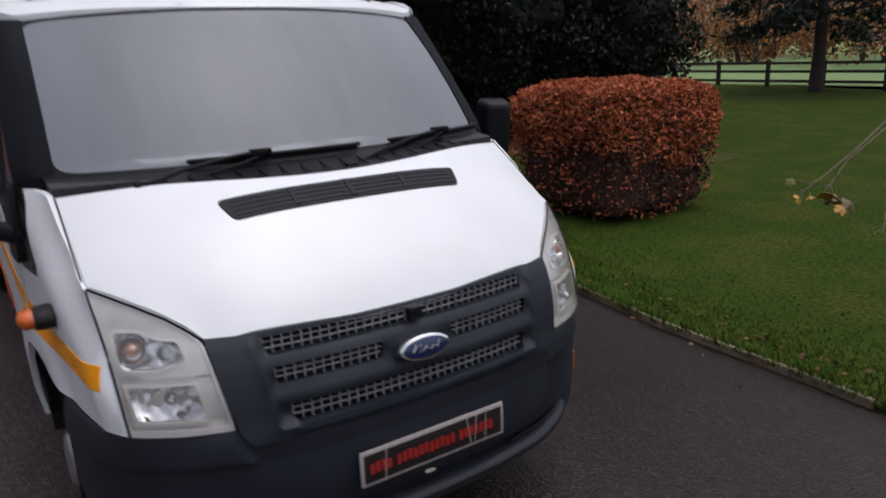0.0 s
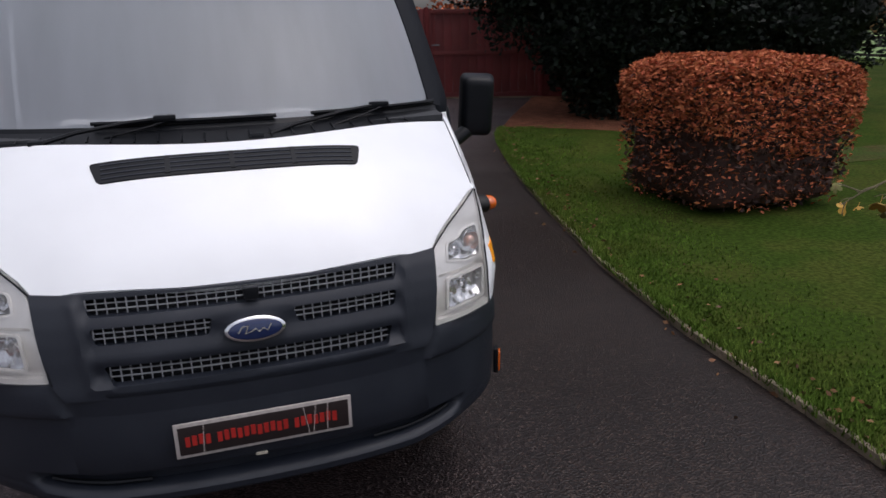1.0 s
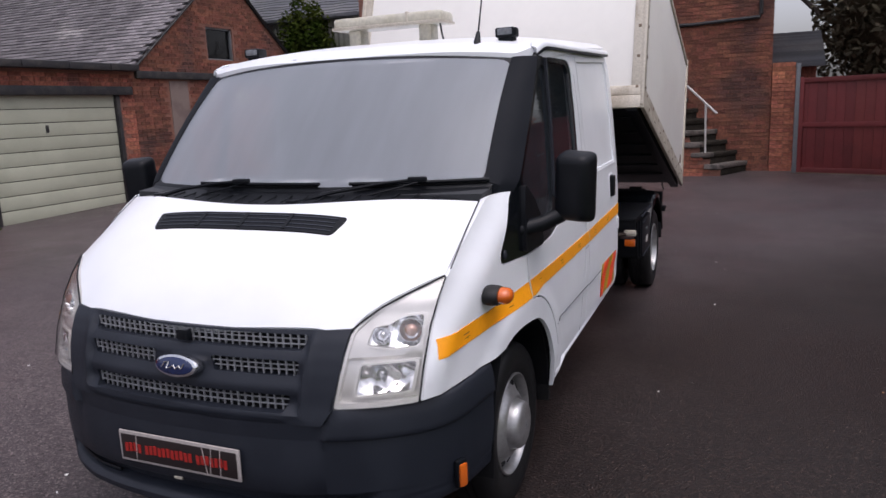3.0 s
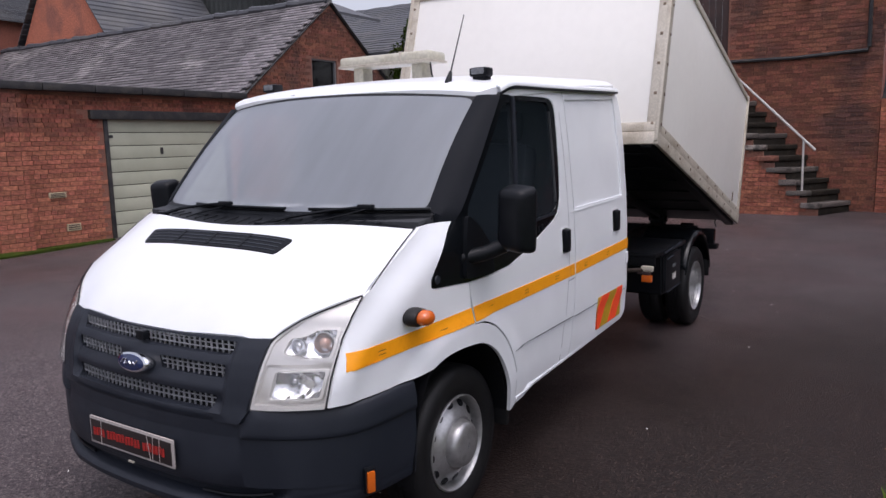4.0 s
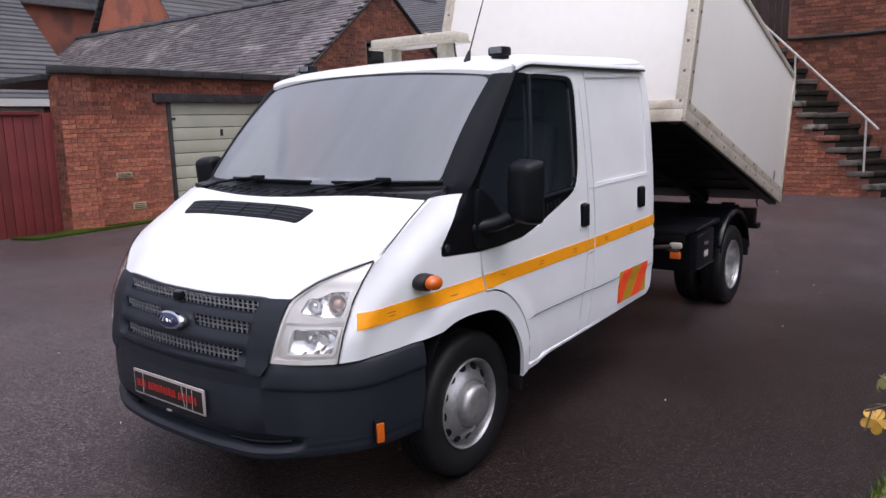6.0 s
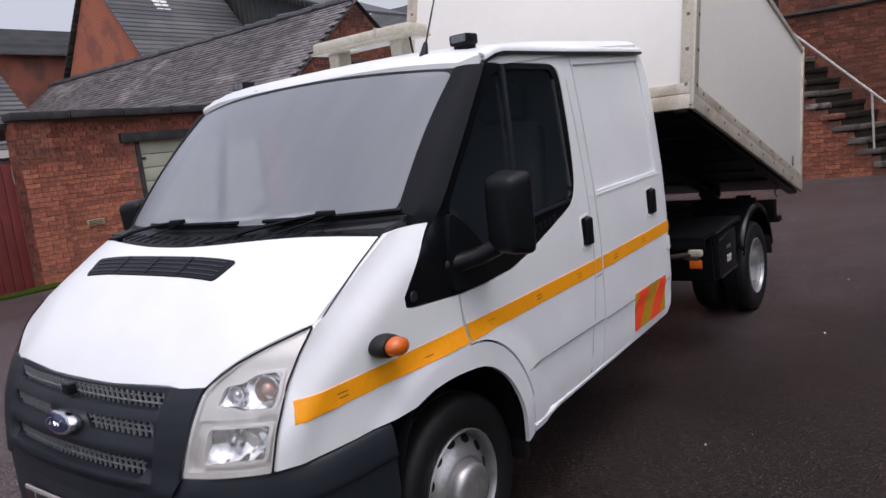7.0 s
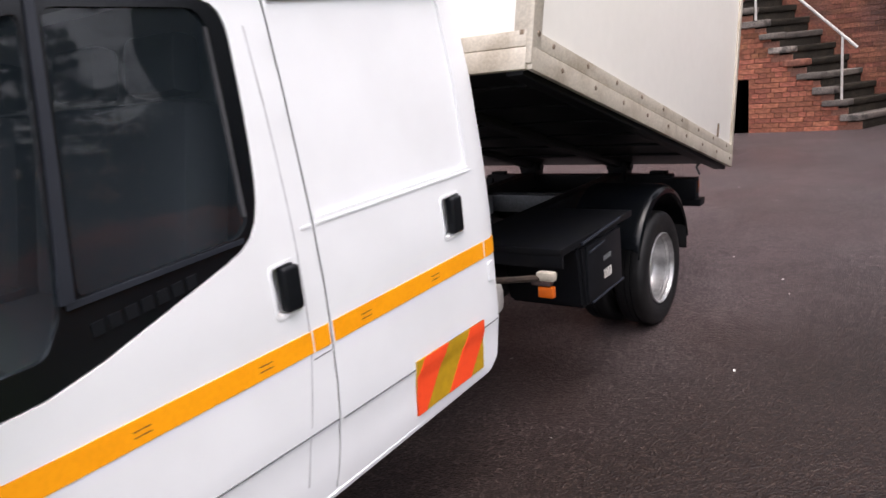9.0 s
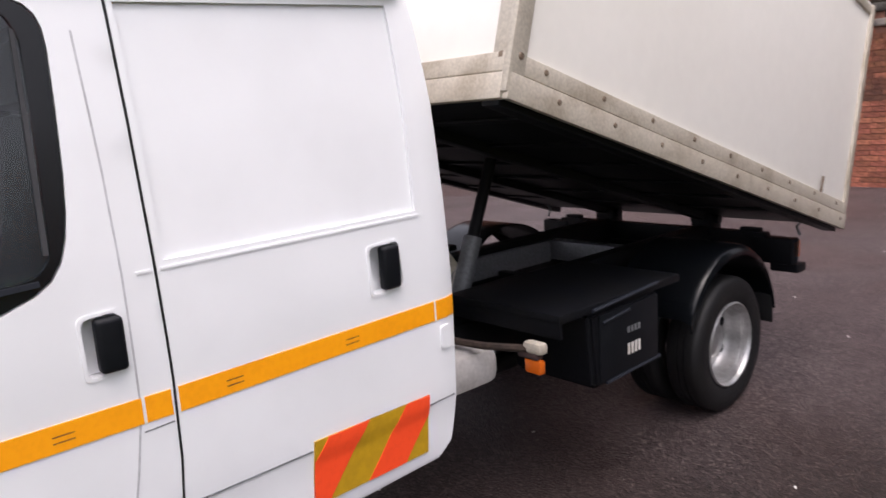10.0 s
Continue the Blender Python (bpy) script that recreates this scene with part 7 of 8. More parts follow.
block("lintel", (GX + 0.03, (DOOR_Y0 + DOOR_Y1) / 2 + 0.03, DOOR_TOP + 0.082), (0.10, DOOR_Y1 - DOOR_Y0 + 0.62, 0.16), GUTTER, garage, 0.012)
for y in (DOOR_Y0 + 0.03, DOOR_Y1 + 0.01):
    block("door_post", (GX - 0.03, y, DOOR_TOP / 2), (0.10, 0.085, DOOR_TOP), GUTTER, garage, 0.008)
for y, z, w, h in ((5.25, 0.885, 0.30, 0.095), (5.485, 0.315, 0.25, 0.125)):
    vent_b = block("air_brick", (GX + 0.016, y, z), (0.03, w, h), CREAM, garage, 0.006)
    for k in range(3):
        block("air_slot", (GX + 0.033, y, z + (k - 1) * h * 0.27), (0.006, w * 0.82, h * 0.12), BROWNWOOD, vent_b)
coping = tagged(empty("garage_coping", (GX, 6.7, 2.6)), "dark gutter and coping along the garage top", "gutter", kind="structure")
k = 0
y = G0 - 0.06
while y < G1 + 0.02:
    step = min(0.92, G1 + 0.03 - y)
    block("coping_length", (GX + 0.05, y + step / 2, 2.675 + 0.004 * (k % 2)), (0.34, step - 0.008, 0.13), GUTTER, coping, 0.02)
    y += step
    k += 1
block("flat_roof", (GX - 1.6, 6.7, 2.56), (3.0, 5.3, 0.08), GUTTER, coping)
gdoor = tagged(empty("garage_door", (GX, 7.6, 0)), "sage green panelled up-and-over garage door, closed", "garage door", kind="structure")
n = 9
for i in range(n):
    h = DOOR_TOP / n
    z = (i + 0.5) * h
    part("door_board", box(bmesh.new(), (GX - 0.07 + 0.002 * (i % 2), (DOOR_Y0 + DOOR_Y1) / 2 + 0.02, z + 0.01), (0.035, DOOR_Y1 - DOOR_Y0 - 0.12, h - 0.012), 0.010), GREENDOOR, gdoor)
block("door_backing", (GX - 0.10, (DOOR_Y0 + DOOR_Y1) / 2, DOOR_TOP / 2), (0.02, DOOR_Y1 - DOOR_Y0, DOOR_TOP), GUTTER, gdoor)
block("lock_plate", (GX - 0.045, 7.42, 1.58), (0.02, 0.06, 0.13), GUTTER, gdoor, 0.008)
block("latch", (GX - 0.045, 6.36, 1.86), (0.02, 0.10, 0.05), GUTTER, gdoor, 0.008)
verge = rounded([(GX + 0.03, 3.2), (-9.15, 3.4), (-9.42, 6.1), (GX + 0.02, 6.2)], 0.12)
bm = sheet(verge, lambda x, y: (x, y, 0.03 + 0.03 * noise.noise((x * 2, y * 2, 1))), (0, 0, -0.05), 0.2)
tagged(part("grass_verge", bm, GRASS), "narrow strip of grass against the garage wall", "grass", kind="structure")

# gabled building behind, ridge running away from the yard
RY, RZ, EY, EZ = 12.42, 5.06, 9.42, 2.72
FY = 2 * RY - EY
XEND = -25.0


def gable_top(u):
    y = EY + u
    return EZ + (RZ - EZ) * (1 - abs(y - RY) / (RY - EY)) - 0.06


gable = wall_with_holes("gable_wall", (GX, EY, 0), (0, 1, 0), (-1, 0, 0), FY - EY, -0.1, 5, 0.25, MORTAR, [(11.72 - EY, 2.93, 12.62 - EY, 3.66)], gable_top, "weathered brick gable wall with a small dark window")
WIN = (11.72 - EY, 2.93, 12.62 - EY, 3.66)


def gable_keep(u, z):
    if z > gable_top(u) - 0.04:
        return False
    if WIN[0] - 0.02 < u < WIN[2] + 0.02 and WIN[1] - 0.02 < z < WIN[3] + 0.02:
        return False
    if 2.46 < z < 2.66:
        return False
    return not (0.98 < u < 1.55 and z < 2.46)


brick_wall(gable, (GX + 0.004, EY, 0.10), (0, 1, 0), (1, 0, 0), brick_courses(FY - EY, 0.0, 5.0, lambda u, z: gable_keep(u, z + 0.1)), DARKBRICK)
block("tie_beam", (GX + 0.03, (EY + FY) / 2 + 0.03, 2.56), (0.09, FY - EY - 0.1, 0.15), GUTTER, gable, 0.012)
block("render_patch", (GX + 0.006, EY + 1.27, 1.27), (0.024, 0.54, 2.36), RENDERED, gable, 0.004)
win = tagged(empty("window_1", (GX, 12.17, 3.3)), "small dark loft window with a thin pale frame", "window", kind="structure")
block("pane", (GX - 0.10, 12.17, 3.295), (0.012, 0.86, 0.70), PANE, win)
for dy in (-0.43, 0.43):
    block("window_frame", (GX - 0.06, 12.17 + dy, 3.295), (0.06, 0.045, 0.73), LEAD, win, 0.004)
for dz in (-0.345, 0.345):
    block("window_frame", (GX - 0.06, 12.17, 3.295 + dz), (0.06, 0.86, 0.045), LEAD, win, 0.004)
block("window_back", (GX - 0.30, 12.17, 3.295), (0.02, 1.1, 0.9), CHASSIS, win)
sign = tagged(block("wall_sign", (GX + 0.03, 12.80, 2.08), (0.012, 0.46, 0.30), CREAM, None, 0.006), "small cream notice board fixed to the brick wall", "sign")
for z in (2.14, 2.08, 2.02):
    block("lettering_bar", (GX + 0.038, 12.80, z), (0.003, 0.30, 0.022), BROWNWOOD, sign)

# tiled roof: rows of lapped tiles on the slope that faces the garage
roof_thing = tagged(empty("gable_roof", (GX, RY, EZ)), "grey lapped tile roof with pale lichen and ridge tiles", "roof", kind="structure")
slope = Vector((0, RY - EY, RZ - EZ))
pitch = math.atan2(RZ - EZ, RY - EY)
turn = Matrix.Rotation(pitch - radians(7.0), 3, "X")
items = []
rows_n = 30
for r in range(rows_n):
    s = r / rows_n
    x = GX + 0.10 - (0.13 if r % 2 else 0)
    while x > XEND:
        w = 0.262
        y, z = EY - 0.06 + (RY - EY) * s, EZ - 0.05 + (RZ - EZ) * s
        items.append(((x - w / 2, y + 0.07 * math.cos(pitch), z + 0.07 * math.sin(pitch) + 0.035 + rng.uniform(-0.004, 0.004)), (w - 0.006, 0.165, 0.032), turn))
        x -= w
near = [i for i in items if i[0][0] > -10.9]
far = [i for i in items if i[0][0] <= -10.9]
bm = box(bmesh.new(), (0, 0, 0), (0.256, 0.165, 0.032), 0.003, None, 1)
tile_mesh = bpy.data.meshes.new("tile")
bm.to_mesh(tile_mesh)
bm.free()
tile_mesh.materials.append(TILE)
for c, _, t in near[:290]:
    ob = new("tile", tile_mesh)
    ob.parent = roof_thing
    ob.matrix_parent_inverse = roof_thing.matrix_basis.inverted()
    ob.matrix_basis = Matrix.Translation(c) @ t.to_4x4()
v, f = many_boxes(far + near[290:])
tagged(raw("tiles", v, f, TILE, roof_thing), kind="stuff")
raw("roof_deck", [(GX + 0.05, EY - 0.08, EZ - 0.06), (XEND, EY - 0.08, EZ - 0.06), (XEND, RY, RZ - 0.03), (GX + 0.05, RY, RZ - 0.03), (GX + 0.05, FY + 0.1, EZ - 0.06), (XEND, FY + 0.1, EZ - 0.06)], [(0, 3, 2, 1), (3, 4, 5, 2), (1, 2, 5)], SLATE, roof_thing)
for k in range(34):
    x = GX - 0.2 - 0.45 * k
    bm = bmesh.new()
    tube(bm, [(x + 0.22, RY, RZ + 0.01 + 0.01 * (k % 2)), (x - 0.225, RY, RZ + 0.015 + 0.02 * (k % 3))], 0.11 + 0.012 * (k % 2), 8)
    part("ridge_tile", bm, SLATE, roof_thing)
for side, yy in ((-1, EY), (1, FY)):
    a, b = Vector((GX + 0.06, yy - 0.02 * side, EZ - 0.05)), Vector((GX + 0.06, RY, RZ - 0.02))
    part("verge_board", tube(bmesh.new(), [a, b], 0.035, 4), GUTTER, roof_thing)
raw("rear_slope", [(GX + 0.05, RY, RZ + 0.02), (GX + 0.05, FY + 0.15, EZ - 0.08), (XEND, FY + 0.15, EZ - 0.08), (XEND, RY, RZ + 0.02)], [(0, 1, 2, 3)], SLATE, roof_thing)

# maroon boarded fence beside the garage
fence_m = tagged(empty("boarded_gate", (GX, 2.5, 0)), "tall dark maroon boarded gate beside the garage pier", "gate", kind="structure")
y = G0 - 0.06
while y > -4:
    block("board", (GX - 0.12, y - 0.075, 0.99), (0.03, 0.142, 2.0), GATE_RED, fence_m, 0.004)
    y -= 0.15
block("gate_rail", (GX - 0.09, 0.0, 1.98), (0.06, 7.9, 0.06), GATE_RED, fence_m, 0.006)


def house(name, label, x0, x1, y0, y1, eave, ridge, along, wall_mat, roof_mat, windows=()):
    """A plain distant building: walls, pitched roof of lapped courses, eaves board and windows."""
    h = tagged(empty(name, ((x0 + x1) / 2, (y0 + y1) / 2, 0)), label, "building")
    bm = box(bmesh.new(), ((x0 + x1) / 2, (y0 + y1) / 2, eave / 2), (x1 - x0, y1 - y0, eave))
    part("wall", bm, wall_mat, h)
    if along == "y":
        xm = (x0 + x1) / 2
        gv = [(x0, y0, eave), (x1, y0, eave), (xm, y0, ridge), (x0, y1, eave), (x1, y1, eave), (xm, y1, ridge)]
    else:
        ym = (y0 + y1) / 2
        gv = [(x0, y0, eave), (x0, y1, eave), (x0, ym, ridge), (x1, y0, eave), (x1, y1, eave), (x1, ym, ridge)]
    raw("gable", gv, [(0, 1, 2), (3, 5, 4), (0, 3, 4, 1)], wall_mat, h)
    n = 22
    mid = (x0 + x1) / 2 if along == "y" else (y0 + y1) / 2
    lo, hi = (x0, x1) if along == "y" else (y0, y1)
    ends = np.linspace(*((y0 - 0.15, y1 + 0.15) if along == "y" else (x0 - 0.15, x1 + 0.15)), 14)
    for edge in (lo - 0.25, hi + 0.25):
        rows = []
        for r in range(n):
            for a, lift in ((r / n, 0.075), ((r + 0.98) / n, 0.040)):
                u, z = edge + (mid - edge) * a, eave - 0.08 + (ridge - eave + 0.12) * a + lift
                rows.append([((u, e, z) if along == "y" else (e, u, z)) for e in ends])
        part("roof", ruled(rows, (0, 0, -0.05)), roof_mat, h)
    for c, size in windows:
        wf = block("window", c, size, WINFRAME, h, 0.01)
        block("pane", (c[0] + 0.03, c[1], c[2]), (0.02, size[1] - 0.16, size[2] - 0.16), PANE, wf)
    return h


house("low_outbuilding", "low dark-roofed outbuilding with white window behind the maroon gate", -19.6, -14.5, -6, 6.9, 2.45, 4.85, "y", BRICK, SLATE, [((-14.47, 5.6, 1.95), (0.06, 1.1, 0.55)), ((-14.47, 3.2, 1.95), (0.06, 1.1, 0.55))])
block("fascia_board", (-14.2, 0.7, 2.33), (0.05, 13.6, 0.16), WINFRAME, bpy.data.objects["low_outbuilding"])
house("long_slate_house", "long low slate-roofed building beyond the yard", -29.1, -24.9, -12, 16.5, 6.2, 7.4, "y", DARKBRICK, SLATE)
gable_house = house("brick_gable_house", "tall plain brick gabled house with slate roof and skylight", -23.75, -18.85, 12.5, 17.2, 5.0, 8.4, "y", BRICK, SLATE)
sky_m = pose(-20.28, 14.4, 6.98, 0, 54.3, 0)
skylight = part("skylight", box(bmesh.new(), (0, 0, 0.06), (0.85, 0.62, 0.08), 0.01, sky_m), WINFRAME, gable_house)
for dy in (-0.14, 0.14):
    part("pane", box(bmesh.new(), (0, dy, 0.10), (0.73, 0.23, 0.02), 0.0, sky_m), PALETRIM, skylight)

# dark sheeted barn with a low-pitched gable
dark_barn = tagged(empty("dark_barn", (-20.4, 19, 0)), "dark corrugated barn gable behind the garage roof", "barn")
rows = [[], []]
for i in range(200):
    x = -25.3 + i * 0.05
    y = 17.6 - 0.025 * math.sin(i * math.pi / 2.5)
    rows[0].append((x, y, 2.0))
    rows[1].append((x, y, lerp(x, (-25.3, -20.4, -15.3), (6.45, 8.25, 6.3))))
part("gable_sheeting", ruled(rows, (0, 0.05, 0)), DARKSHEET, dark_barn)
for xa, za, xb, zb in ((-25.5, 6.45, -20.4, 8.32), (-20.4, 8.32, -15.1, 6.3)):
    raw("roof", [(xa, 17.3, za), (xb, 17.3, zb), (xb, 21.6, zb), (xa, 21.6, za), (xa, 17.3, za - 0.1), (xb, 17.3, zb - 0.1), (xb, 21.6, zb - 0.1), (xa, 21.6, za - 0.1)], [(0, 1, 2, 3), (4, 7, 6, 5), (0, 4, 5, 1), (2, 6, 7, 3), (1, 5, 6, 2), (0, 3, 7, 4)], SLATE, dark_barn)
    items = []
    for k in range(28):
        t = (k + 0.5) / 28
        items.append(((xa + (xb - xa) * t, 17.27, za + (zb - za) * t - 0.16), (0.10, 0.05, 0.16), None))
    v, f = many_boxes(items)
    tagged(raw("verge_dentils", v, f, GUTTER, dark_barn), kind="stuff")

# corrugated barn
barn = tagged(empty("corrugated_barn", (-18, 24, 0)), "large weathered corrugated barn with dark roof and moss streaks", "barn")
rows = [[], []]
for i in range(260):
    x = -24.5 + i * 0.05
    y = 22.0 - 0.03 * math.sin(i * math.pi / 2.2)
    rows[0].append((x, y, 0.0))
    rows[1].append((x, y, 5.12))
part("sheet_wall", ruled(rows, (0, 0.05, 0)), CORRUGATED, barn)
block("end_wall", (-11.58, 25.0, 2.56), (0.08, 6.0, 5.12), CORRUGATED, barn)
roof_rows = []
for r in range(23):
    for dz in (0.0, 0.03):
        roof_rows.append([(x, 21.6 + 0.27 * (r + dz), 5.05 + 0.135 * r + dz + 0.012 * math.sin(x * 5)) for x in np.linspace(-24.7, -11.3, 90)])
part("roof", ruled(roof_rows, (0, 0.0, -0.06)), SLATE, barn)
block("eaves_board", (-18.0, 21.66, 5.02), (13.4, 0.08, 0.16), GUTTER, barn)

# brick building with the outside stair
WY, FZ = 13.95, 0.15
stair_wall = wall_with_holes("stair_building_wall", (-7.0, WY, 0), (1, 0, 0), (0, 1, 0), 8.95, -0.1, 7.0, 0.3, MORTAR, [(5.38, 3.02, 6.28, 5.1)], label="tall old brick building wall with soot-dark patches")
brick_wall(stair_wall, (-7.0, WY - 0.004, FZ), (1, 0, 0), (0, -1, 0), brick_courses(8.95, 0.0, 6.8, lambda u, z: u > 4.2 and not (5.36 < u < 6.30 and 2.85 < z < 4.97)), DARKBRICK)
block("building_side", (1.80, WY + 2.3, 3.45), (0.3, 4.0, 7.1), DARKBRICK, stair_wall)
brick_pier = tagged(empty("gate_pier", (2.15, WY, 0)), "red brick gate pier", "pier", kind="structure")
block("pier_core", (2.15, WY + 0.12, 1.18), (0.38, 0.36, 2.1), MORTAR, brick_pier)
brick_wall(brick_pier, (1.96, WY - 0.07, FZ), (1, 0, 0), (0, -1, 0), brick_courses(0.40, 0.0, 2.05), BRICK, 60)
brick_wall(brick_pier, (2.345, WY - 0.06, FZ), (0, 1, 0), (1, 0, 0), brick_courses(0.36, 0.0, 2.05), BRICK, 60)
house("lean_to_roof", "low slate-roofed shed behind the gate pier", 1.96, 2.75, WY + 0.6, WY + 4.0, 2.2, 2.85, "x", DARKBRICK, SLATE)
ldoor = tagged(empty("loft_door", (-1.15, WY, 4.0)), "brown vertical-boarded loft door at the stair head", "door", kind="structure")
for k in range(7):
    block("board", (-1.62 + 0.128 * k + 0.06, WY + 0.06, 4.06), (0.122, 0.03, 2.08), BROWNWOOD, ldoor, 0.004)
part("cable_pipe", tube(bmesh.new(), [(-0.70, WY - 0.05, 3.06), (0.5, WY - 0.05, 3.05), (1.70, WY - 0.05, 3.10), (1.72, WY - 0.05, 3.16), (1.70, WY - 0.05, 4.3), (1.69, WY - 0.05, 6.6)], 0.035, 8), GUTTER, stair_wall, "dark pipe along the brick wall")
lampw = tagged(block("wall_lamp", (0.70, WY - 0.10, 4.24), (0.16, 0.16, 0.12), LEAD, None, 0.02), "small grey floodlight on the brick wall", "lamp")
block("lamp_bracket", (0.70, WY - 0.03, 4.20), (0.05, 0.08, 0.18), GUTTER, lampw, 0.004)

# stone stair against the wall
SY0, SY1 = 13.0, WY - 0.02
stair = tagged(empty("outside_stair", (0, 13.4, FZ)), "steep worn stone stair with brick side against the building", "stairs", kind="structure")
srng = random.Random(4)
SKEW = 0.46


def step_slab(xn, width, y0, y1, z0, z1, wob=0.0):
    """A block whose front edge runs askew to the wall; y0 and y1 are parts of the stair's depth."""
    bm = bmesh.new()
    plan = []
    for x, q in ((xn - width, y0), (xn, y0), (xn, y1), (xn - width, y1)):
        plan.append((x + SKEW * q, SY0 + (SY1 - SY0) * q))
    low = [bm.verts.new((x, y, z0)) for x, y in plan]
    top = [bm.verts.new((x, y, z1 + wob * k)) for k, (x, y) in enumerate(plan)]
    bm.faces.new(low)
    bm.faces.new(top)
    for k in range(4):
        bm.faces.new((low[k], low[(k + 1) % 4], top[(k + 1) % 4], top[k]))
    bmesh.ops.bevel(bm, geom=list(bm.edges), offset=0.012, segments=1, affect="EDGES")
    return bm


for i in range(15):
    xn, z = 1.123 - 0.19 * i, FZ + 0.03 + 0.21 * (i + 1)
    part("stone_step", step_slab(xn + srng.uniform(-0.02, 0.02), 0.32 + srng.uniform(-0.05, 0.03), -0.03, 0.14, z - 0.10 + srng.uniform(-0.02, 0.02), z, srng.uniform(-0.006, 0.006)), (PALESTEP, STONE, PALESTEP, STONE, DARKBRICK)[i % 5], stair)
    part("mossy_tread", step_slab(xn - 0.004, 0.30, 0.142, 1.0, z - 0.10, z - 0.006, srng.uniform(-0.004, 0.004)), MOSS_SHADE if i % 3 else STONE, stair)
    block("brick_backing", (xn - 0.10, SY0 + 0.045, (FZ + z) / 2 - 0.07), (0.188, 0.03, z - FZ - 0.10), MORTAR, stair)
    # risers: black moss colour that also paints the shadow under each tread
    part("riser", step_slab(xn - 0.03, 0.20, 0.06, 1.0, FZ - 0.02, z - 0.102), MOSS_SHADE, stair)
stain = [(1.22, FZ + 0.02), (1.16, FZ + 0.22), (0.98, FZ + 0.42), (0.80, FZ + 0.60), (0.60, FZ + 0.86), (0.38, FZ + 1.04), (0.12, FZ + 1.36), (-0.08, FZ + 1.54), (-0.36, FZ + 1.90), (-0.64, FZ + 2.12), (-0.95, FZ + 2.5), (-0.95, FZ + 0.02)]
part("moss_patch", sheet(rounded(stain, 0.1), lambda x, z: (x, WY - 0.036 - 0.004 * noise.noise((x * 6, z * 6, 1)), z), (0, 0.012, 0), 0.08), MOSS_SHADE, stair_wall, "black mossy stain on the wall along the stair")
side_bricks, DOOR = [], (-0.78, -0.46)
for (u, z, w, h) in brick_courses(3.2, 0.0, 3.0):
    x = -2.0 + u
    top = 0.21 * (math.floor((1.10 - x) / 0.19) + 1) - 0.13
    if z + 0.05 >= top:
        continue
    # brick cut to the jambs of the small doorway
    if z < 0.84 and x + w / 2 > DOOR[0] and x - w / 2 < DOOR[1]:
        for lo, hi in ((x - w / 2, min(x + w / 2, DOOR[0])), (max(x - w / 2, DOOR[1]), x + w / 2)):
            if hi - lo > 0.03:
                side_bricks.append(((lo + hi) / 2 + 2.0, z, hi - lo, h))
    else:
        side_bricks.append((u, z, w, h))
brick_wall(stair, (-2.0, SY0 + 0.02, FZ), (1, 0, 0), (0, -1, 0), side_bricks, BRICK, 200)
block("dark_recess", (-0.62, SY0 + 0.05, FZ + 0.42), (0.34, 0.04, 0.84), CHASSIS, stair)
# pale strip paints the lit left side of the doorway's frame
block("door_edge", (-0.765, SY0 + 0.012, FZ + 0.41), (0.022, 0.03, 0.80), PALESTEP, stair, 0.004)
block("landing", (-2.6, (SY0 + SY1) / 2, 3.15), (1.5, SY1 - SY0, 0.16), STONE, stair, 0.02)
block("landing_wall", (-2.6, (SY0 + SY1) / 2, 1.6), (1.5, SY1 - SY0 - 0.06, 3.0), MORTAR, stair)
rail = tagged(empty("stair_handrail", (0.2, SY0 + 0.06, 1)), "thin white metal stair handrail on posts", "handrail")
part("top_rail", tube(bmesh.new(), [(1.02, SY0 + 0.04, 1.335), (-1.70, SY0 + 0.04, 4.02)], 0.021, 8), RAIL_WHITE, rail)
for x, z0, z1 in ((0.835, 0.60, 1.51), (-0.36, 1.86, 2.68)):
    part("post", tube(bmesh.new(), [(x, SY0 + 0.04, z0), (x - 0.01, SY0 + 0.04, z1)], 0.018, 8), RAIL_WHITE, rail)

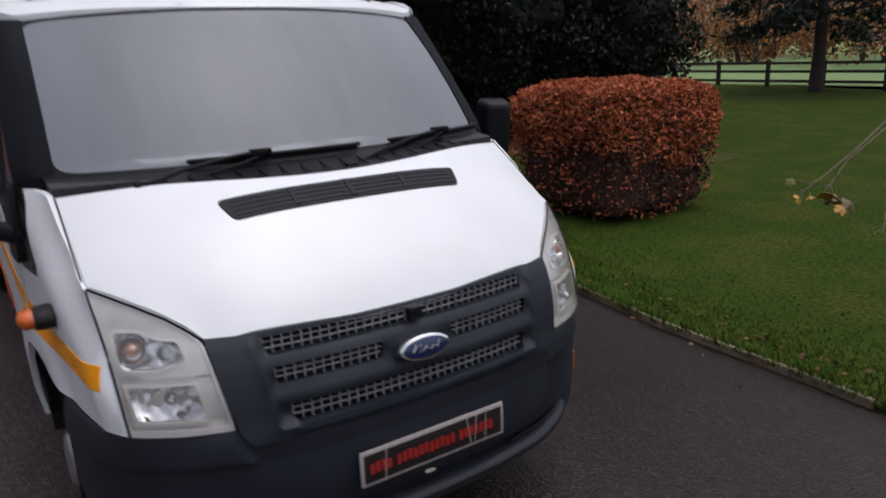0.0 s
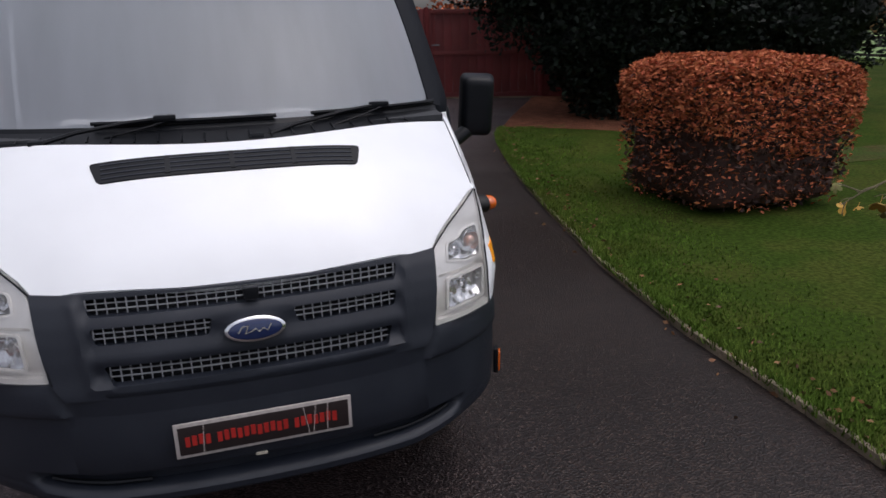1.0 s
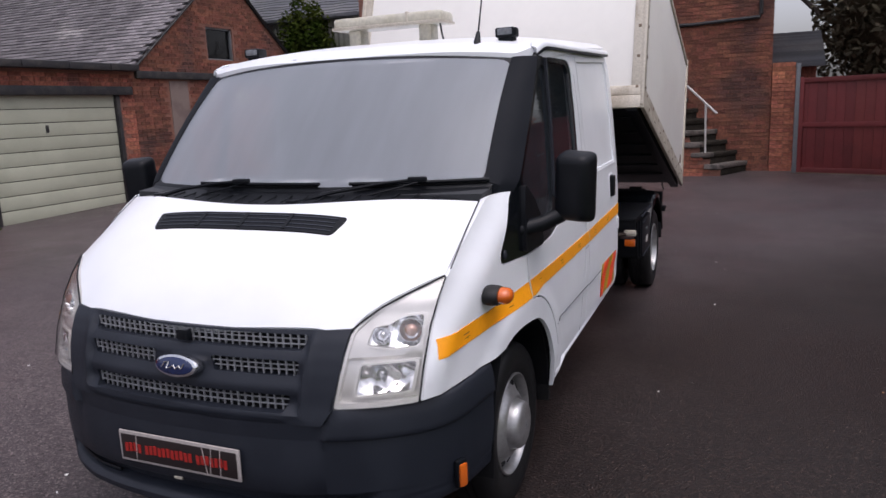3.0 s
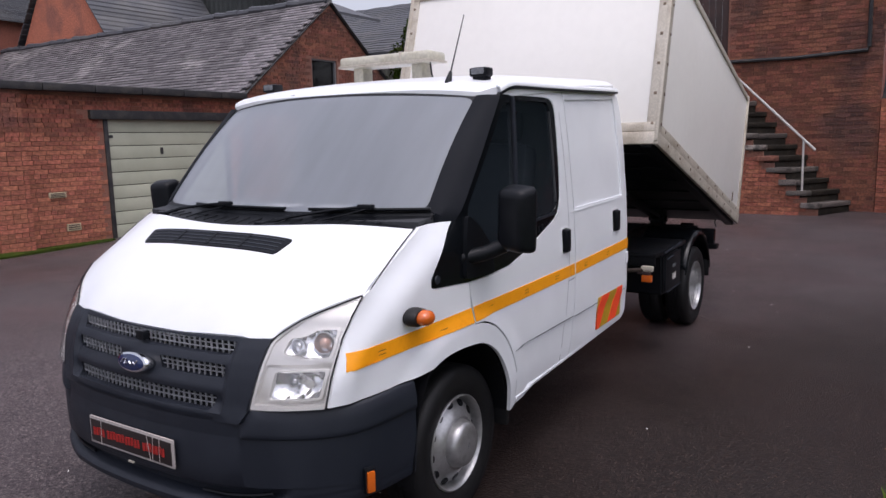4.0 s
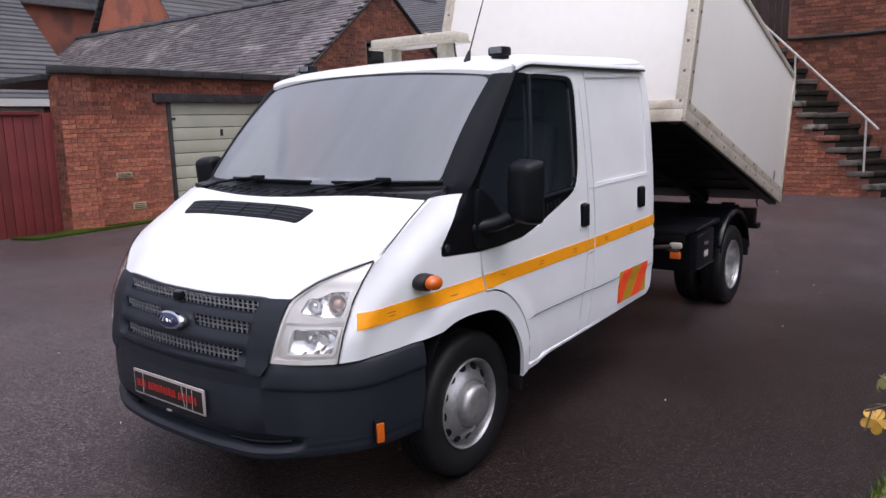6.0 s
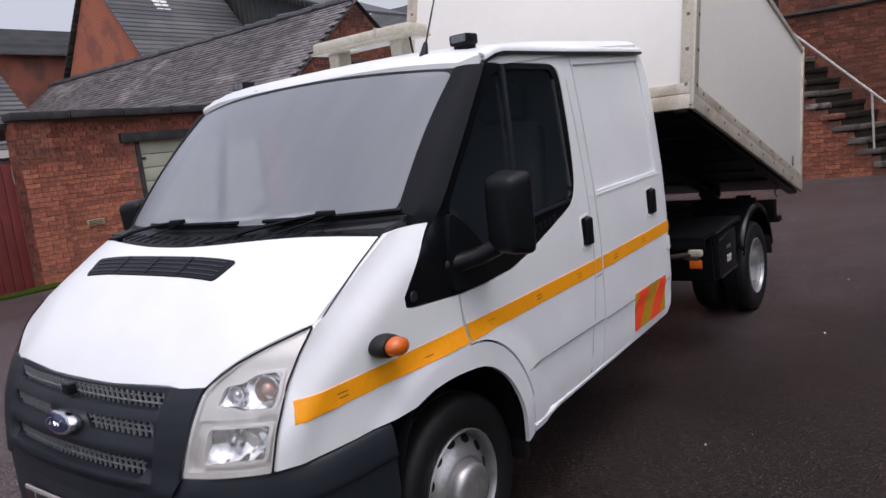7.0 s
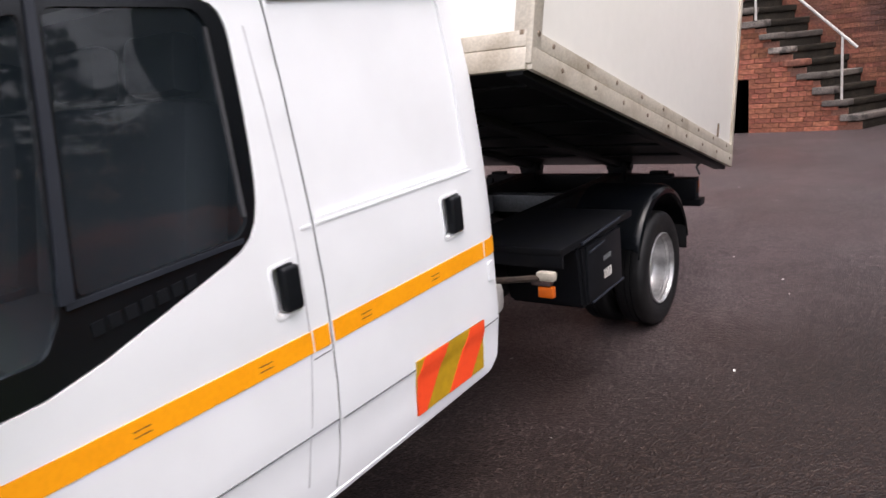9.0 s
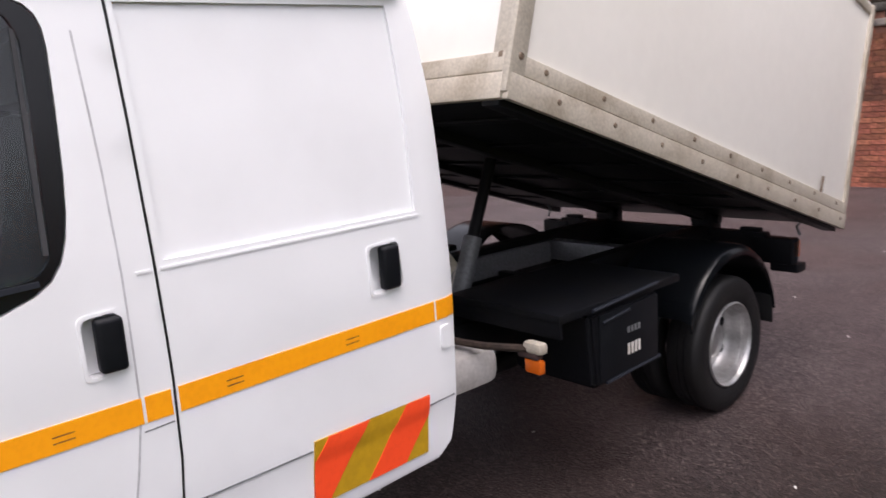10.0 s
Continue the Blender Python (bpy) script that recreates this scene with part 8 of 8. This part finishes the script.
# maroon yard gates, two leaves of boards in frames
gates_at = [((2.44, 13.62), (4.50, 12.72)), ((4.55, 12.70), (6.75, 11.85))]
for k, (a, b) in enumerate(gates_at):
    g = tagged(empty("yard_gate", (a[0], a[1], 0.14)), "tall maroon boarded yard gate leaf, closed", "gate", "yard gates")
    d = Vector((b[0] - a[0], b[1] - a[1], 0))
    length = d.length
    m = Matrix.Translation((a[0], a[1], 0.0)) @ Matrix.Rotation(math.atan2(d.y, d.x), 4, "Z")
    n = 14
    for i in range(n):
        w = length / n
        part("board", box(bmesh.new(), ((i + 0.5) * w, 0, 1.04), (w - 0.003, 0.022, 1.74), 0.003, m), GATE_RED, g)
    for z in (0.22, 1.06, 1.87):
        part("rail", box(bmesh.new(), (length / 2, -0.028, z), (length, 0.032, 0.085), 0.006, m), GATE_RED, g)
    for x in (0.05, length - 0.05):
        part("stile", box(bmesh.new(), (x, -0.028, 1.04), (0.085, 0.036, 1.78), 0.006, m), GATE_RED, g)
    part("latch", box(bmesh.new(), (length - 0.12 if k == 0 else 0.16, -0.055, 1.22), (0.16, 0.02, 0.03), 0.005, m), LEAD, g)
    part("drop_bolt", tube(bmesh.new(), [m @ Vector((length - 0.07 if k == 0 else 0.07, -0.06, 0.18)), m @ Vector((length - 0.07 if k == 0 else 0.07, -0.06, 0.9))], 0.012, 6), LEAD, g)
    part("sill_strip", box(bmesh.new(), (length / 2, 0.0, 0.16), (length, 0.10, 0.03), 0.006, m), KERB, g)
post = tagged(block("gate_post", (2.40, 13.60, 1.16), (0.075, 0.075, 2.05), LEAD, None, 0.008), "grey steel gate post", "post")
tagged(block("gate_stop", (4.52, 12.66, 1.06), (0.08, 0.08, 1.80), GATE_RED, None, 0.008), "maroon timber post between gate leaves", "post")
side_fence = tagged(empty("side_fence", (7.5, 12, 0)), "maroon boarded fence panel beside the gates", "fence", kind="structure")
for i in range(24):
    block("board", (0, 0, 0), (0.148, 0.025, 1.86), GATE_RED, side_fence, 0.003, pose(6.80 + 0.15 * i * 0.93, 11.83 - 0.15 * i * 0.36, 1.04, 0, 0, -21.2))
